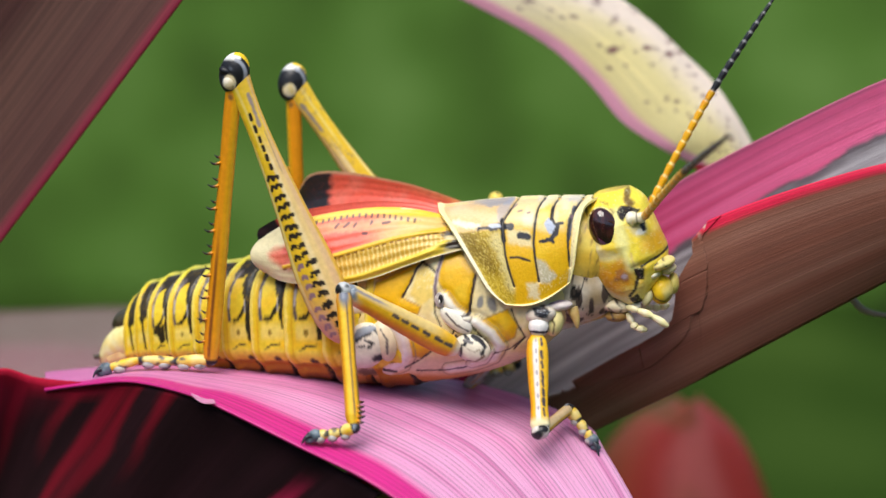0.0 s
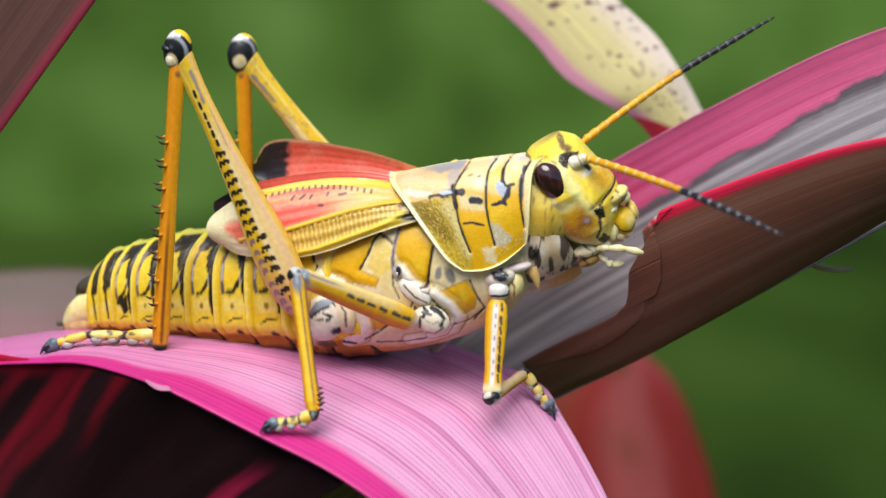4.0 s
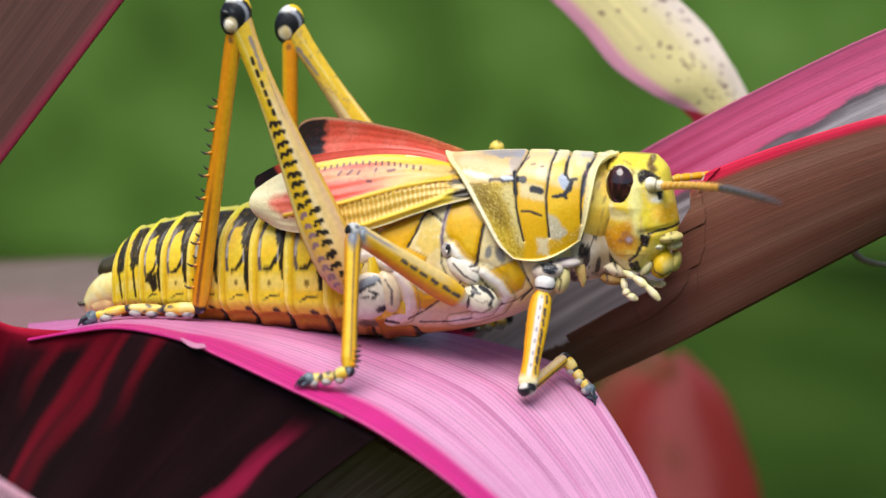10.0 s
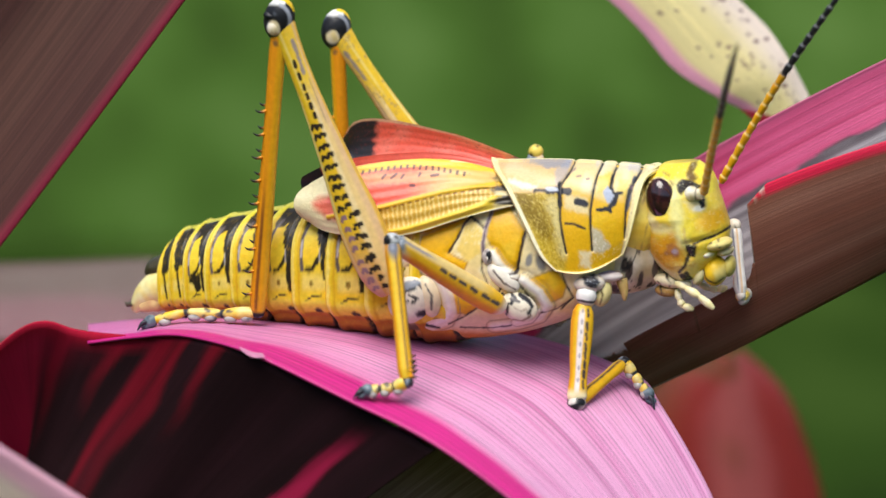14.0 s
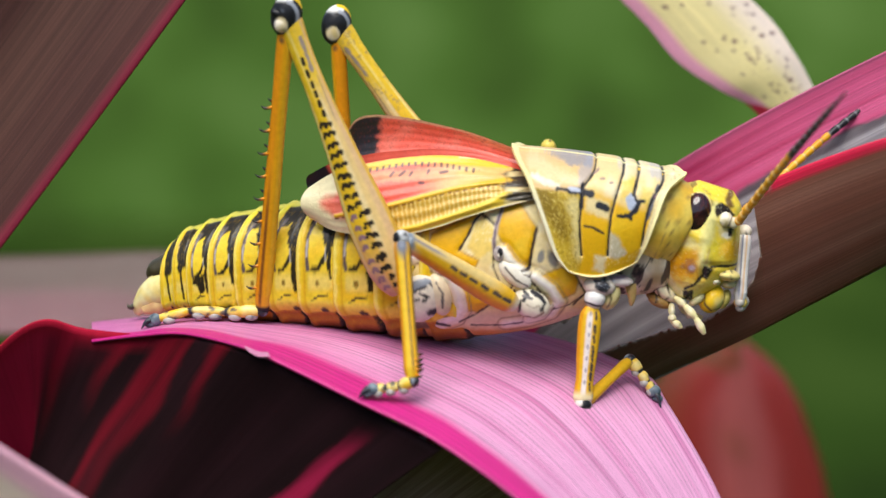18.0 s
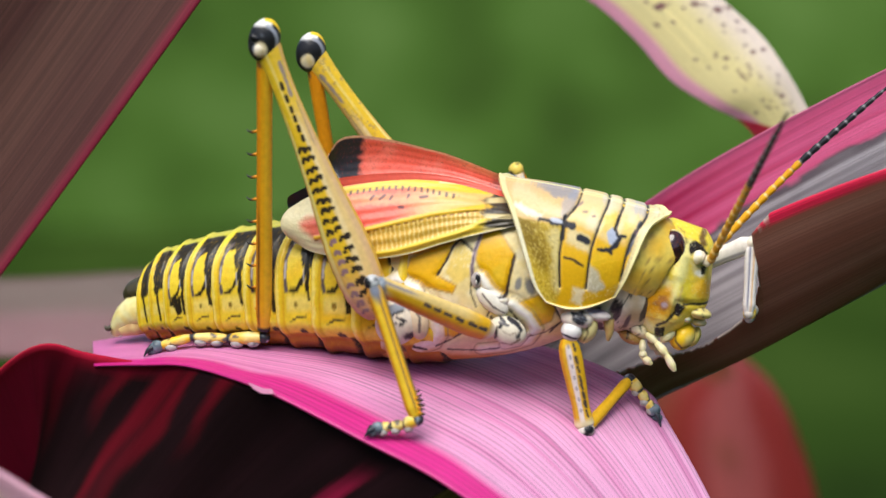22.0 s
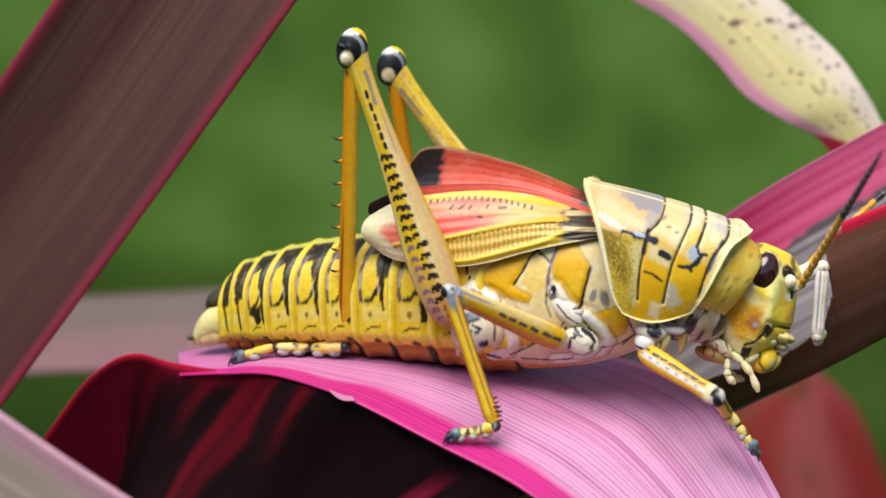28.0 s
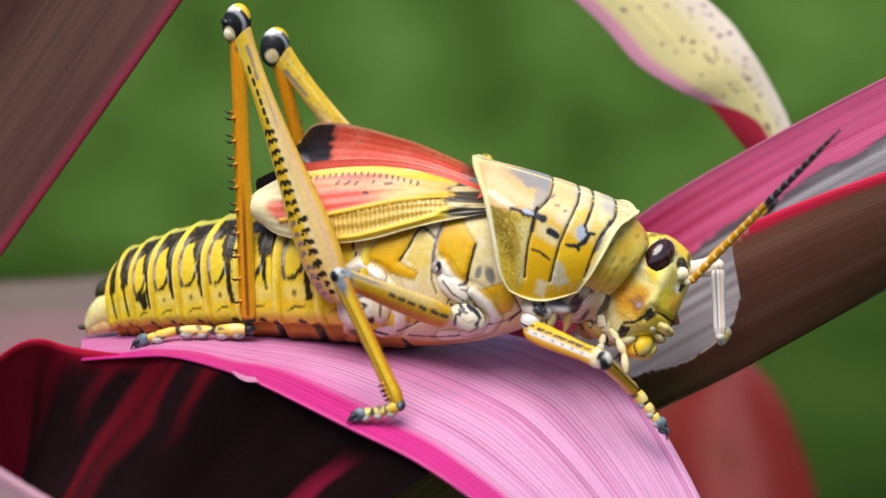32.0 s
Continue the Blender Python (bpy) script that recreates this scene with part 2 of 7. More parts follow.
def bow(pts, t):
    """The smooth line of curve(), for an array of t."""
    p = np.array([tuple(q) for q in pts], float)
    n = len(p) - 1
    x = np.clip(t, 0, 1) * n
    i = np.minimum(x.astype(int), n - 1)
    f = (x - i)[..., None]
    a, b, c, d = (p[np.clip(i + k, 0, n)] for k in (-1, 0, 1, 2))
    return 0.5 * (2 * b + (c - a) * f + (2 * a - 5 * b + 4 * c - d) * f ** 2 + (3 * b - a - 3 * c + d) * f ** 3)


def from_line(x, z, line):
    best = np.full(np.shape(x), 1e9)
    for (ax, az), (bx, bz) in zip(line, line[1:]):
        dx, dz = bx - ax, bz - az
        f = np.clip(((x - ax) * dx + (z - az) * dz) / max(dx * dx + dz * dz, 1e-9), 0, 1)
        best = np.minimum(best, np.hypot(ax + dx * f - x, az + dz * f - z))
    return best


def from_patch(x, z, poly):
    """Distance to a closed outline, negative within."""
    poly = tuple(poly)
    d = from_line(x, z, poly + poly[:1])
    odd = np.zeros(np.shape(x), bool)
    for (ax, az), (bx, bz) in zip(poly, poly[1:] + poly[:1]):
        if az != bz:
            odd ^= ((az > z) != (bz > z)) & (x < ax + (bx - ax) * (z - az) / (bz - az))
    return np.where(odd, -d, d)


class Paint:
    """Marks laid on a flank, by its x and z."""

    def __init__(self, x, z, base, seed=0.0):
        self.x, self.z = x, z
        self.c = np.zeros(np.shape(x) + (3,)) + np.array(base)
        self.wob = fuzz(x * 1.7, z * 1.7, seed) * 0.6 + fuzz(x * 5.0, z * 5.0, seed + 3) * 0.4
        self.fine = fuzz(x * 7.0, z * 7.0, seed + 5)
        self.broad = fuzz(x * 0.5, z * 0.5, seed + 9)

    def lay(self, colour, f):
        f = np.clip(f, 0, 1)[..., None]
        self.c = self.c + (np.array(colour) - self.c) * f
        return self

    def patch(self, poly, colour, soft=0.12, wob=0.12, much=1.0):
        d = from_patch(self.x, self.z, poly) + wob * self.wob
        return self.lay(colour, much * ease(soft, -soft, d))

    def line(self, pts, w, colour, soft=0.07, wob=0.05, much=1.0):
        d = from_line(self.x, self.z, pts) + wob * self.wob
        return self.lay(colour, much * ease(w + soft, max(0.0, w - soft), d))

    def spot(self, at, rx, rz, colour, soft=0.2, wob=0.15, much=1.0, turn=0.0):
        c, s = math.cos(radians(turn)), math.sin(radians(turn))
        dx, dz = self.x - at[0], self.z - at[1]
        d = np.hypot((dx * c + dz * s) / rx, (dz * c - dx * s) / rz) + wob * self.wob
        return self.lay(colour, much * ease(1 + soft, 1 - soft, d))

    def speckle(self, colour, low, high, much=1.0, within=1.0):
        return self.lay(colour, much * ease(low, high, self.fine) * within)


def loft(body, places, colours, closed=False, caps=False):
    """Adds a grid of places, shape (rows, columns, 3), with its colours."""
    nu, m = places.shape[0] - 1, places.shape[1]
    nv = m if closed else m - 1
    faces = [[i * m + j, i * m + (j + 1) % m, (i + 1) * m + (j + 1) % m, (i + 1) * m + j] for i in range(nu) for j in range(nv)]
    if caps:
        faces.append(list(range(m))[::-1])
        faces.append([nu * m + j for j in range(m)])
    sts = [(i / nu, j / max(1, nv)) for i in range(nu + 1) for j in range(m)]
    return body.add(places.reshape(-1, 3).tolist(), faces, np.clip(colours, 0, 1).reshape(-1, 3).tolist(), sts)


def grid_uv(nu, nv, closed):
    u = np.linspace(0, 1, nu + 1)
    v = np.arange(nv) / nv if closed else np.linspace(0, 1, nv + 1)
    return np.meshgrid(u, v, indexing="ij")


# ---- ground and distance ----
def flat_ground():
    me = bpy.data.meshes.new("ground")
    bm = bmesh.new()
    bmesh.ops.create_grid(bm, x_segments=40, y_segments=40, size=80)
    bm.to_mesh(me)
    bm.free()
    me.materials.append(GRASS)
    g = tagged(new("ground", me), "green lawn, far out of focus", "ground", kind="structure")
    g.location = (0, 0, -0.5)


def far_shrubs():
    me = bpy.data.meshes.new("backdrop")
    bm = bmesh.new()
    rows = []
    for i in range(61):
        a = math.pi * 2 * i / 60
        rows.append([bm.verts.new((3.6 * math.sin(a) + 0.1 * h * math.sin(9 * a), 3.6 * math.cos(a), -0.52 + h * 0.4)) for h in range(4)])
    for r, s in zip(rows, rows[1:]):
        for a, b, c, d in zip(r, r[1:], s[1:], s):
            bm.faces.new((a, d, c, b))
    bm.to_mesh(me)
    bm.free()
    me.materials.append(HEDGE)
    tagged(new("backdrop", me), "green shrubbery blurred in the distance", "hedge", kind="structure")


flat_ground()
far_shrubs()

# ---- the ti plant ----
plant = tagged(new("ti_plant"), "ti plant with pink, crimson and brown striped leaves", "plant")
plant.location = (-0.03, 0.03, -0.5)
STEM = Vector((-30, 30, -500))


def blade_part(name, body, material, label, parent=None, hinge=None, within=STEM):
    """hinge: the point about which it gives; within: the same of its parent."""
    hinge = Vector(hinge) if hinge else Vector(within)
    ob = new(name, mesh_of(name, body.v, body.f, body.c, body.st, hinge))
    ob.location = (hinge - Vector(within)) * 0.001
    ob.data.materials.append(material)
    ob.parent = parent or plant
    ob["label"] = label
    return ob


def between(near, far, bulge=0.0, up=(0, 0, 1)):
    def place(u, v):
        a, b = curve(near, u), curve(far, u)
        return a + (b - a) * v + Vector(up) * (bulge * 4 * v * (1 - v))
    return place


# the leaf on which the grasshopper stands
PERCH_NEAR = [(-48.02, -0.40, -14.29), (-41.29, -6.00, -12.07), (-35.19, -10.00, -10.75), (-27.86, -15.00, -11.02), (-23.04, -17.00, -12.51), (-14.20, -22.00, -15.45), (-5.05, -27.00, -18.62), (4.37, -33.00, -23.80), (10.99, -38.00, -29.21)]
PERCH_FAR = [(-49.18, 6.00, -13.49), (-42.13, 8.00, -13.27), (-32.81, 9.00, -13.02), (-22.69, 10.00, -13.13), (-5.87, 10.00, -14.24), (8.68, 7.00, -15.74), (19.78, 0.00, -18.32), (22.82, -6.00, -20.93), (27.37, -16.00, -27.66), (29.82, -24.00, -33.39)]
perch_place = between(PERCH_NEAR, PERCH_FAR, 0.6)


def perch_colour(u, v, p):
    c = mix((0.76, 0.27, 0.52), (0.82, 0.40, 0.64), step(0.3, 0.9, u + 0.3 * grain(u * 3, v * 8)))
    c = mix(c, (0.56, 0.10, 0.30), step(0.25, 0.0, u) * 0.5)
    c = mix(c, (0.50, 0.07, 0.28), step(0.1, 0.5, grain(v * 60, u * 2.0, 4)) * 0.5)
    edge = 0.16 + 0.04 * grain(u * 12, 0.3)
    return mix(MAGENTA, c, step(edge * 0.6, edge, v))


PERCH_HINGE = (-40.38, -2.00, -11.34)
perch = blade_part("leaf", Body().sheet(perch_place, 140, 90, perch_colour, 0.35, lambda u, v, p: (0.16, 0.01, 0.03)), VEINED_BLADE, "arched pink leaf blade with a magenta margin", hinge=PERCH_HINGE)

# the dark fold that hangs under it; near-black base colour holds its shade
RIM = [(-69.78, 8.00, -27.76), (-65.25, 6.00, -21.64), (-61.21, 4.00, -16.52), (-56.95, 2.00, -12.92), (-53.42, 1.00, -11.75), (-49.38, 0.50, -12.74), (-41.45, -5.00, -12.05), (-35.15, -9.40, -10.94), (-27.93, -14.40, -11.07), (-20.43, -17.00, -13.99), (-14.33, -20.00, -16.15), (-9.01, -23.00, -18.12), (-4.31, -26.00, -19.91)]


def fold_place(u, v):
    d = Vector((16, 18, -60)).lerp(Vector((-42, 14, -62)), step(0.0, 0.62, u)).lerp(Vector((-58, 20, -55)), step(0.6, 1.0, u))
    return curve(RIM, u) + d * v + Vector((0, 7 * math.sin(math.pi * v), 0))


FOLD_STREAKS = ((0.20, 0.045, 0.55), (0.30, 0.03, 0.40), (0.40, 0.025, 0.35), (0.475, 0.016, 0.22), (0.56, 0.035, 0.85), (0.60, 0.02, 0.6), (0.66, 0.014, 0.25))


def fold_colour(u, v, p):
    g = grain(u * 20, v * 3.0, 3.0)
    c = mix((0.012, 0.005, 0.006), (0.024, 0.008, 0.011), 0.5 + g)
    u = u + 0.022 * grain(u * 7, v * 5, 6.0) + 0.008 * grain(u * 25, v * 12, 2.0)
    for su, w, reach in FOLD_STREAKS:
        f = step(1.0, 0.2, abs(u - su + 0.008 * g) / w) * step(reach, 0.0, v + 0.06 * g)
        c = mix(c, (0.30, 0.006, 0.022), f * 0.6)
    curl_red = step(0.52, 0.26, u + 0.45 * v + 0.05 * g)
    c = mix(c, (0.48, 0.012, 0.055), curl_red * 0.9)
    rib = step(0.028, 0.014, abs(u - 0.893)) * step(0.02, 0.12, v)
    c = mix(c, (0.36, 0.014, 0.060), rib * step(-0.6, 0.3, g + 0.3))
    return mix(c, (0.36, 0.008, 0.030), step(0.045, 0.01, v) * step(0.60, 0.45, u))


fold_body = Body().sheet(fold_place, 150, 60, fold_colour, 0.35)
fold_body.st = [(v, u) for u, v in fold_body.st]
blade_part("underfold", fold_body, DARK_BLADE, "maroon folded blade streaked with red, darkened to near black for its shade", perch, within=PERCH_HINGE)

TEAR = [(-27.30, -15.70, -10.60), (-26.70, -15.90, -10.85), (-25.61, -16.20, -11.19), (-24.52, -16.60, -11.18)]
TEAR_LOW = [(-27.30, -15.80, -10.85), (-26.60, -16.30, -11.35), (-25.60, -16.70, -11.70), (-24.20, -17.20, -11.53)]
blade_part("torn_flap", Body().sheet(between(TEAR, TEAR_LOW, 0.0), 20, 8, plain((0.66, 0.26, 0.42)), 0.14), BLADE, "torn pale pink flap on the margin", perch, within=PERCH_HINGE)

# the large folded leaf that is eaten
KEEL = [(-21.74, 3.00, -43.70), (-5.91, 9.00, -36.02), (8.83, 10.00, -28.71), (22.59, 8.00, -21.13), (34.09, 2.00, -14.03), (54.13, -5.00, -1.50), (68.64, -9.00, 7.26)]
TOP_NEAR = [(-21.44, 0.00, -38.72), (-7.27, 6.00, -27.14), (5.10, 9.00, -17.62), (15.99, 9.00, -8.73), (31.62, -1.00, 5.28), (52.82, -9.00, 14.20), (67.18, -13.00, 16.67)]
TOP_FAR = [(-22.26, 10.00, -39.72), (-7.51, 15.00, -24.93), (5.21, 16.00, -11.42), (16.33, 16.00, -0.87), (30.46, 11.00, 9.55), (55.29, 4.00, 23.27), (70.25, -0.00, 29.09)]


def near_colour(u, v, p):
    band = grain(v * 9, u * 1.2, 7.0)
    c = mix(BROWN, (0.245, 0.112, 0.078), step(-0.3, 0.5, band))
    return mix((0.62, 0.015, 0.06), c, step(0.05, 0.085, v + 0.015 * grain(u * 30, 1)))


def far_colour(u, v, p):
    g = grain(u * 3, v * 30, 1.0)
    c = mix((0.17, 0.150, 0.165), (0.36, 0.33, 0.35), 0.45 + 1.1 * g + 0.9 * (v - 0.45))
    pink = mix((0.46, 0.022, 0.10), (0.73, 0.12, 0.28), step(0.50, 0.80, u) + 0.7 * grain(u * 4, v * 22))
    pink = mix((0.52, 0.10, 0.22), pink, step(0.0, 0.05, v))
    line = 0.335 + 0.05 * grain(u * 26, 0.4, 2) + 0.02 * grain(u * 90, v * 3, 2) - 0.08 * step(0.72, 0.9, u)
    dark = mix((0.095, 0.070, 0.085), c, step(0.0, 0.10, v - line + 0.05 * g))
    return mix(pink, dark, step(line - 0.012, line + 0.012, v + 0.012 * g))


def chew(x):
    return 0.5 * math.sin(x * 6.3) + 0.3 * math.sin(x * 14.1 + 1) + 0.4 * grain(x * 3.1, 0.5)


# the bitten edge as it was and at last: rows of v, u; below them rows of u, v
EDGE_FIRST = ((0.0, 0.697), (0.10, 0.690), (0.28, 0.660), (0.42, 0.655), (0.50, 0.650), (0.54, 0.634))
EDGE_LAST = ((0.0, 0.699), (0.04, 0.690), (0.08, 0.680), (0.25, 0.683), (0.45, 0.680), (0.58, 0.670), (0.64, 0.660), (0.68, 0.640), (0.705, 0.610))
LOW_FIRST = ((0.33, 0.0), (0.37, 0.3), (0.50, 0.47), (0.57, 0.51), (0.60, 0.53), (0.634, 0.54), (0.66, 0.54))
LOW_LAST = ((0.33, 0.0), (0.37, 0.3), (0.50, 0.54), (0.55, 0.62), (0.58, 0.68), (0.61, 0.705))


def along(rows, x):
    for r, q in zip(rows, rows[1:]):
        if x <= q[0]:
            return r[1] + (q[1] - r[1]) * (x - r[0]) / (q[0] - r[0])
    return rows[-1][1]


def bite(u):
    """How far down from its edge the near blade is eaten at u."""
    if u >= 0.699:
        return 0.0
    if u < 0.33:
        return 0.0
    if u < 0.61:
        return along(LOW_LAST, u) + 0.010 * chew(u * 70)
    lo, hi = 0.0, 0.715
    for _ in range(24):
        mid = (lo + hi) / 2
        if along(EDGE_LAST, mid) + 0.0010 * chew(mid * 16) > u:
            lo = mid
        else:
            hi = mid
    return lo


@functools.lru_cache(None)
def eaten(u, v):
    # finer steps where the edge is chewed
    w = 0.48 * (u / 0.16) if u < 0.16 else (0.48 + 0.22 * (u - 0.16) / 0.68 if u < 0.84 else 0.70 + 0.30 * (u - 0.84) / 0.16)
    top = bite(w)
    return near_flat(w, top + (1 - top) * v), w, top + (1 - top) * v


near_flat = between(TOP_NEAR, KEEL, -1.5, (0, 1, 0))


def torn_colour(u, v, p):
    spot, w, vv = eaten(u, v)
    c = near_colour(w, vv, p)
    if 0.40 < w < 0.698:
        c = mix((0.50, 0.43, 0.37), c, step(0.0, 0.045, v) + step(0.2, 0.5, grain(w * 160, vv * 9)))
    return c


folded = blade_part("leaf", Body().sheet(between(TOP_FAR, KEEL, 3.0, (0, 1, 0)), 220, 90, far_colour, 0.3), BLADE, "pink and grey inner blade of a folded leaf")
KEEL_HINGE = KEEL[4]
outer_body = Body().sheet(lambda u, v: eaten(u, v)[0], 440, 34, torn_colour, 0.3)
outer_body.st = [eaten(u, v)[1:] for u, v in outer_body.st]
outer = blade_part("outer_blade", outer_body, BROWN_BLADE, "brown striped outer blade, crimson edged, chewed ragged", folded, KEEL_HINGE)



def morsel(spot):
    """A bite of the near blade; spot gives its place on the blade."""
    body = Body().sheet(lambda u, v: near_flat(*spot(u, v)) + Vector((0, -0.18, 0)), 24, 24, lambda u, v, p: near_colour(*spot(u, v), p), 0.3)
    body.st = [spot(u, v) for u, v in body.st]
    return blade_part("morsel", body, BROWN_BLADE, "torn bite of brown leaf", folded, near_flat(*spot(0.5, 0.5)))


def side_bite(v0, v1):
    def spot(u, v):
        vv = v0 + (v1 - v0) * v
        a, b = along(EDGE_FIRST, vv), along(EDGE_LAST, vv) + 0.0010 * chew(vv * 16) + 0.010
        return a + (b - a) * u, vv
    return spot


def low_bite(u0, u1):
    def spot(u, v):
        w = u0 + (u1 - u0) * u
        a, b = along(LOW_FIRST, w), max(bite(w) + 0.025, along(LOW_FIRST, w) + 0.03)
        return w, a + (b - a) * v
    return spot


morsels = [(morsel(side_bite(0.0, 0.30)), 10.2), (morsel(side_bite(0.30, 0.54)), 11.2), (morsel(low_bite(0.603, 0.672)), 15.6), (morsel(low_bite(0.50, 0.605)), 17.4)]

# the pale speckled leaf that curls down
CURL_LEFT = [(-16.08, 40.00, 44.56), (-4.76, 38.00, 38.93), (4.84, 37.00, 34.95), (16.00, 36.00, 28.99), (22.35, 35.00, 23.46), (27.10, 34.00, 17.94), (32.61, 33.00, 14.27), (36.99, 33.00, 11.88), (40.78, 33.00, 7.25), (45.88, 33.00, 1.01)]
CURL_RIGHT = [(3.23, 40.00, 50.07), (16.01, 38.00, 42.06), (25.17, 37.00, 36.34), (31.10, 36.00, 31.90), (35.42, 35.00, 27.80), (39.88, 34.00, 23.48), (42.82, 33.00, 19.17), (44.94, 33.00, 15.53), (48.05, 33.00, 8.85), (49.77, 33.00, 1.25)]
random.seed(4)
SPECKS = [(random.uniform(0.1, 0.95), min(0.97, max(0.2, random.gauss(0.66, 0.18))), random.choice((0.22, 0.28, 0.36, 0.36, 0.5, 0.75))) for _ in range(110)]


def curl_colour(u, v, p):
    c = mix((0.80, 0.70, 0.33), (0.84, 0.72, 0.62), step(0.55, 0.95, v) + step(0.4, 0.1, u))
    c = mix(mix((0.80, 0.36, 0.50), (0.60, 0.08, 0.16), step(0.80, 0.90, u)), c, step(0.10, 0.20, v - 0.10 * step(0.7, 0.9, u)))
    turned = 0.52 * step(0.74, 0.88, u)
    c = mix(mix((0.42, 0.012, 0.035), (0.56, 0.03, 0.07), 0.5 + grain(u * 8, v * 20)), c, step(turned - 0.03, turned + 0.02, v) if u > 0.75 else 1.0)
    for su, sv, r in SPECKS:
        d = math.hypot((u - su) * 75, (v - sv) * 16)
        if d < r * 1.4:
            c = mix((0.20, 0.085, 0.085), c, step(r * 0.5, r * 1.2, d))
    return c


curl = blade_part("leaf", Body().sheet(between(CURL_LEFT, CURL_RIGHT, -1.0, (0, 1, 0)), 300, 100, curl_colour, 0.3), BLADE, "pale yellow speckled leaf with pink margins")

# the brown leaf that crosses behind
SLANT_RIGHT = [(-22.23, 8.00, 46.33), (-32.27, 7.00, 33.09), (-51.65, 6.00, 7.91), (-72.70, 5.00, -18.81), (-84.01, 5.00, -33.30)]
SLANT_LEFT = [(-52.35, 12.00, 50.09), (-64.34, 11.00, 33.76), (-76.47, 10.00, 17.58), (-95.71, 9.00, -6.99), (-105.72, 9.00, -19.80)]


def slant_colour(u, v, p):
    c = mix((0.046, 0.014, 0.012), (0.078, 0.034, 0.025), 0.5 + grain(u * 1.2, v * 7, 5))
    e = min(v, 1 - v)
    return mix((0.22, 0.016, 0.040), c, step(0.015, 0.06, e))


blade_part("leaf", Body().sheet(between(SLANT_RIGHT, SLANT_LEFT, 3, (0, 1, 0)), 40, 30, slant_colour, 0.3), BROWN_BLADE, "brown leaf underside with dark red edges")

# the brown leaf below the arched one
BELOW_EDGE = [(-6.01, -15.00, -22.64), (-10.71, -15.00, -26.54), (-15.76, -15.00, -30.68), (-21.62, -14.00, -35.82)]
BELOW_LOW = [(10.60, -2.00, -33.76), (6.31, -4.00, -35.74), (1.39, -6.00, -38.76), (-4.17, -8.00, -42.46)]


def below_colour(u, v, p):
    c = mix((0.24, 0.115, 0.10), (0.38, 0.21, 0.19), 0.5 + grain(v * 24, u * 1.5, 3) + 0.4 * grain(v * 70, u * 2, 5))
    return mix((0.42, 0.014, 0.05), c, step(0.02, 0.05, v + 0.006 * grain(u * 20, 1)))


blade_part("leaf", Body().sheet(between(BELOW_EDGE, BELOW_LOW, -2, (0, 1, 0)), 60, 60, below_colour, 0.3), BROWN_BLADE, "brown striped leaf underside with a crimson edge")

# blurred leaves before and behind
BAND_TOP = [(-123.24, 95.00, -19.29), (-75.11, 95.00, -18.31), (-50.10, 95.00, -17.73), (-34.76, 95.00, -21.23)]
BAND_LOW = [(-120.37, 85.00, -31.03), (-73.36, 85.00, -30.07), (-48.95, 85.00, -31.03), (-29.22, 85.00, -31.03)]
blade_part("leaf", Body().sheet(between(BAND_TOP, BAND_LOW), 30, 16, lambda u, v, p: mix((0.115, 0.070, 0.056), (0.20, 0.078, 0.092), step(0.2, 0.8, v + 0.2 * grain(u * 4, v * 4))), 0.4), BLADE, "dusky pink leaf far behind, out of focus")
RED_A = [(27.90, 130.00, -79.36), (28.76, 130.00, -57.27), (35.03, 130.00, -45.27), (44.54, 130.00, -39.84)]
RED_B = [(66.74, 130.00, -79.36), (63.69, 130.00, -63.86), (57.48, 130.00, -48.53), (48.79, 130.00, -39.84)]
# olive to one side; the pinkish highlight down the middle is painted in
blade_part("leaf", Body().sheet(between(RED_A, RED_B, -8, (0, 1, 0)), 30, 20, lambda u, v, p: mix(mix((0.32, 0.030, 0.028), (0.44, 0.10, 0.10), step(0.25, 0.05, abs(v - 0.55 + 0.1 * grain(u * 4, v * 2, 3)))), (0.13, 0.055, 0.012), step(0.1, 0.5, grain(u * 3, v * 3, 8)) * 0.6 + 0.7 * step(0.35, 0.0, v)), 0.4), BLADE, "dull red leaf behind, out of focus")
FRONT_A = [(-69.37, -46.00, -0.67), (-52.99, -45.00, -13.32), (-42.41, -44.00, -20.95), (-30.44, -43.00, -29.19)]
FRONT_B = [(-77.97, -40.00, -13.87), (-58.37, -40.00, -26.58), (-49.10, -40.00, -34.27), (-37.29, -40.00, -42.09)]
blade_part("leaf", Body().sheet(between(FRONT_A, FRONT_B), 30, 20, lambda u, v, p: mix((0.85, 0.46, 0.58), mix((0.82, 0.66, 0.55), (0.70, 0.50, 0.44), 0.5 + grain(u * 3, v * 14)), step(0.10, 0.26, v)), 0.4), BLADE, "pale pink edged leaf close before the lens")

blade_part("tendril", Body().tube([(50.19, 8.00, 0.84), (54.41, 8.00, -2.62), (56.68, 7.00, -4.90), (60.33, 7.00, -5.64), (61.78, 7.00, -5.34)], [0.5, 0.5, 0.42, 0.3, 0.12], plain((0.42, 0.30, 0.20)), 8, 30), BROWN_BLADE, "thin dry tan tendril")


def stalk(name, pts, radii, label):
    body = Body().tube(pts, radii, lambda u, v, p: mix((0.16, 0.10, 0.07), (0.24, 0.08, 0.09), 0.5 + grain(u * 30, v * 4)), 12, 40)
    blade_part(name, body, BROWN_BLADE, label)


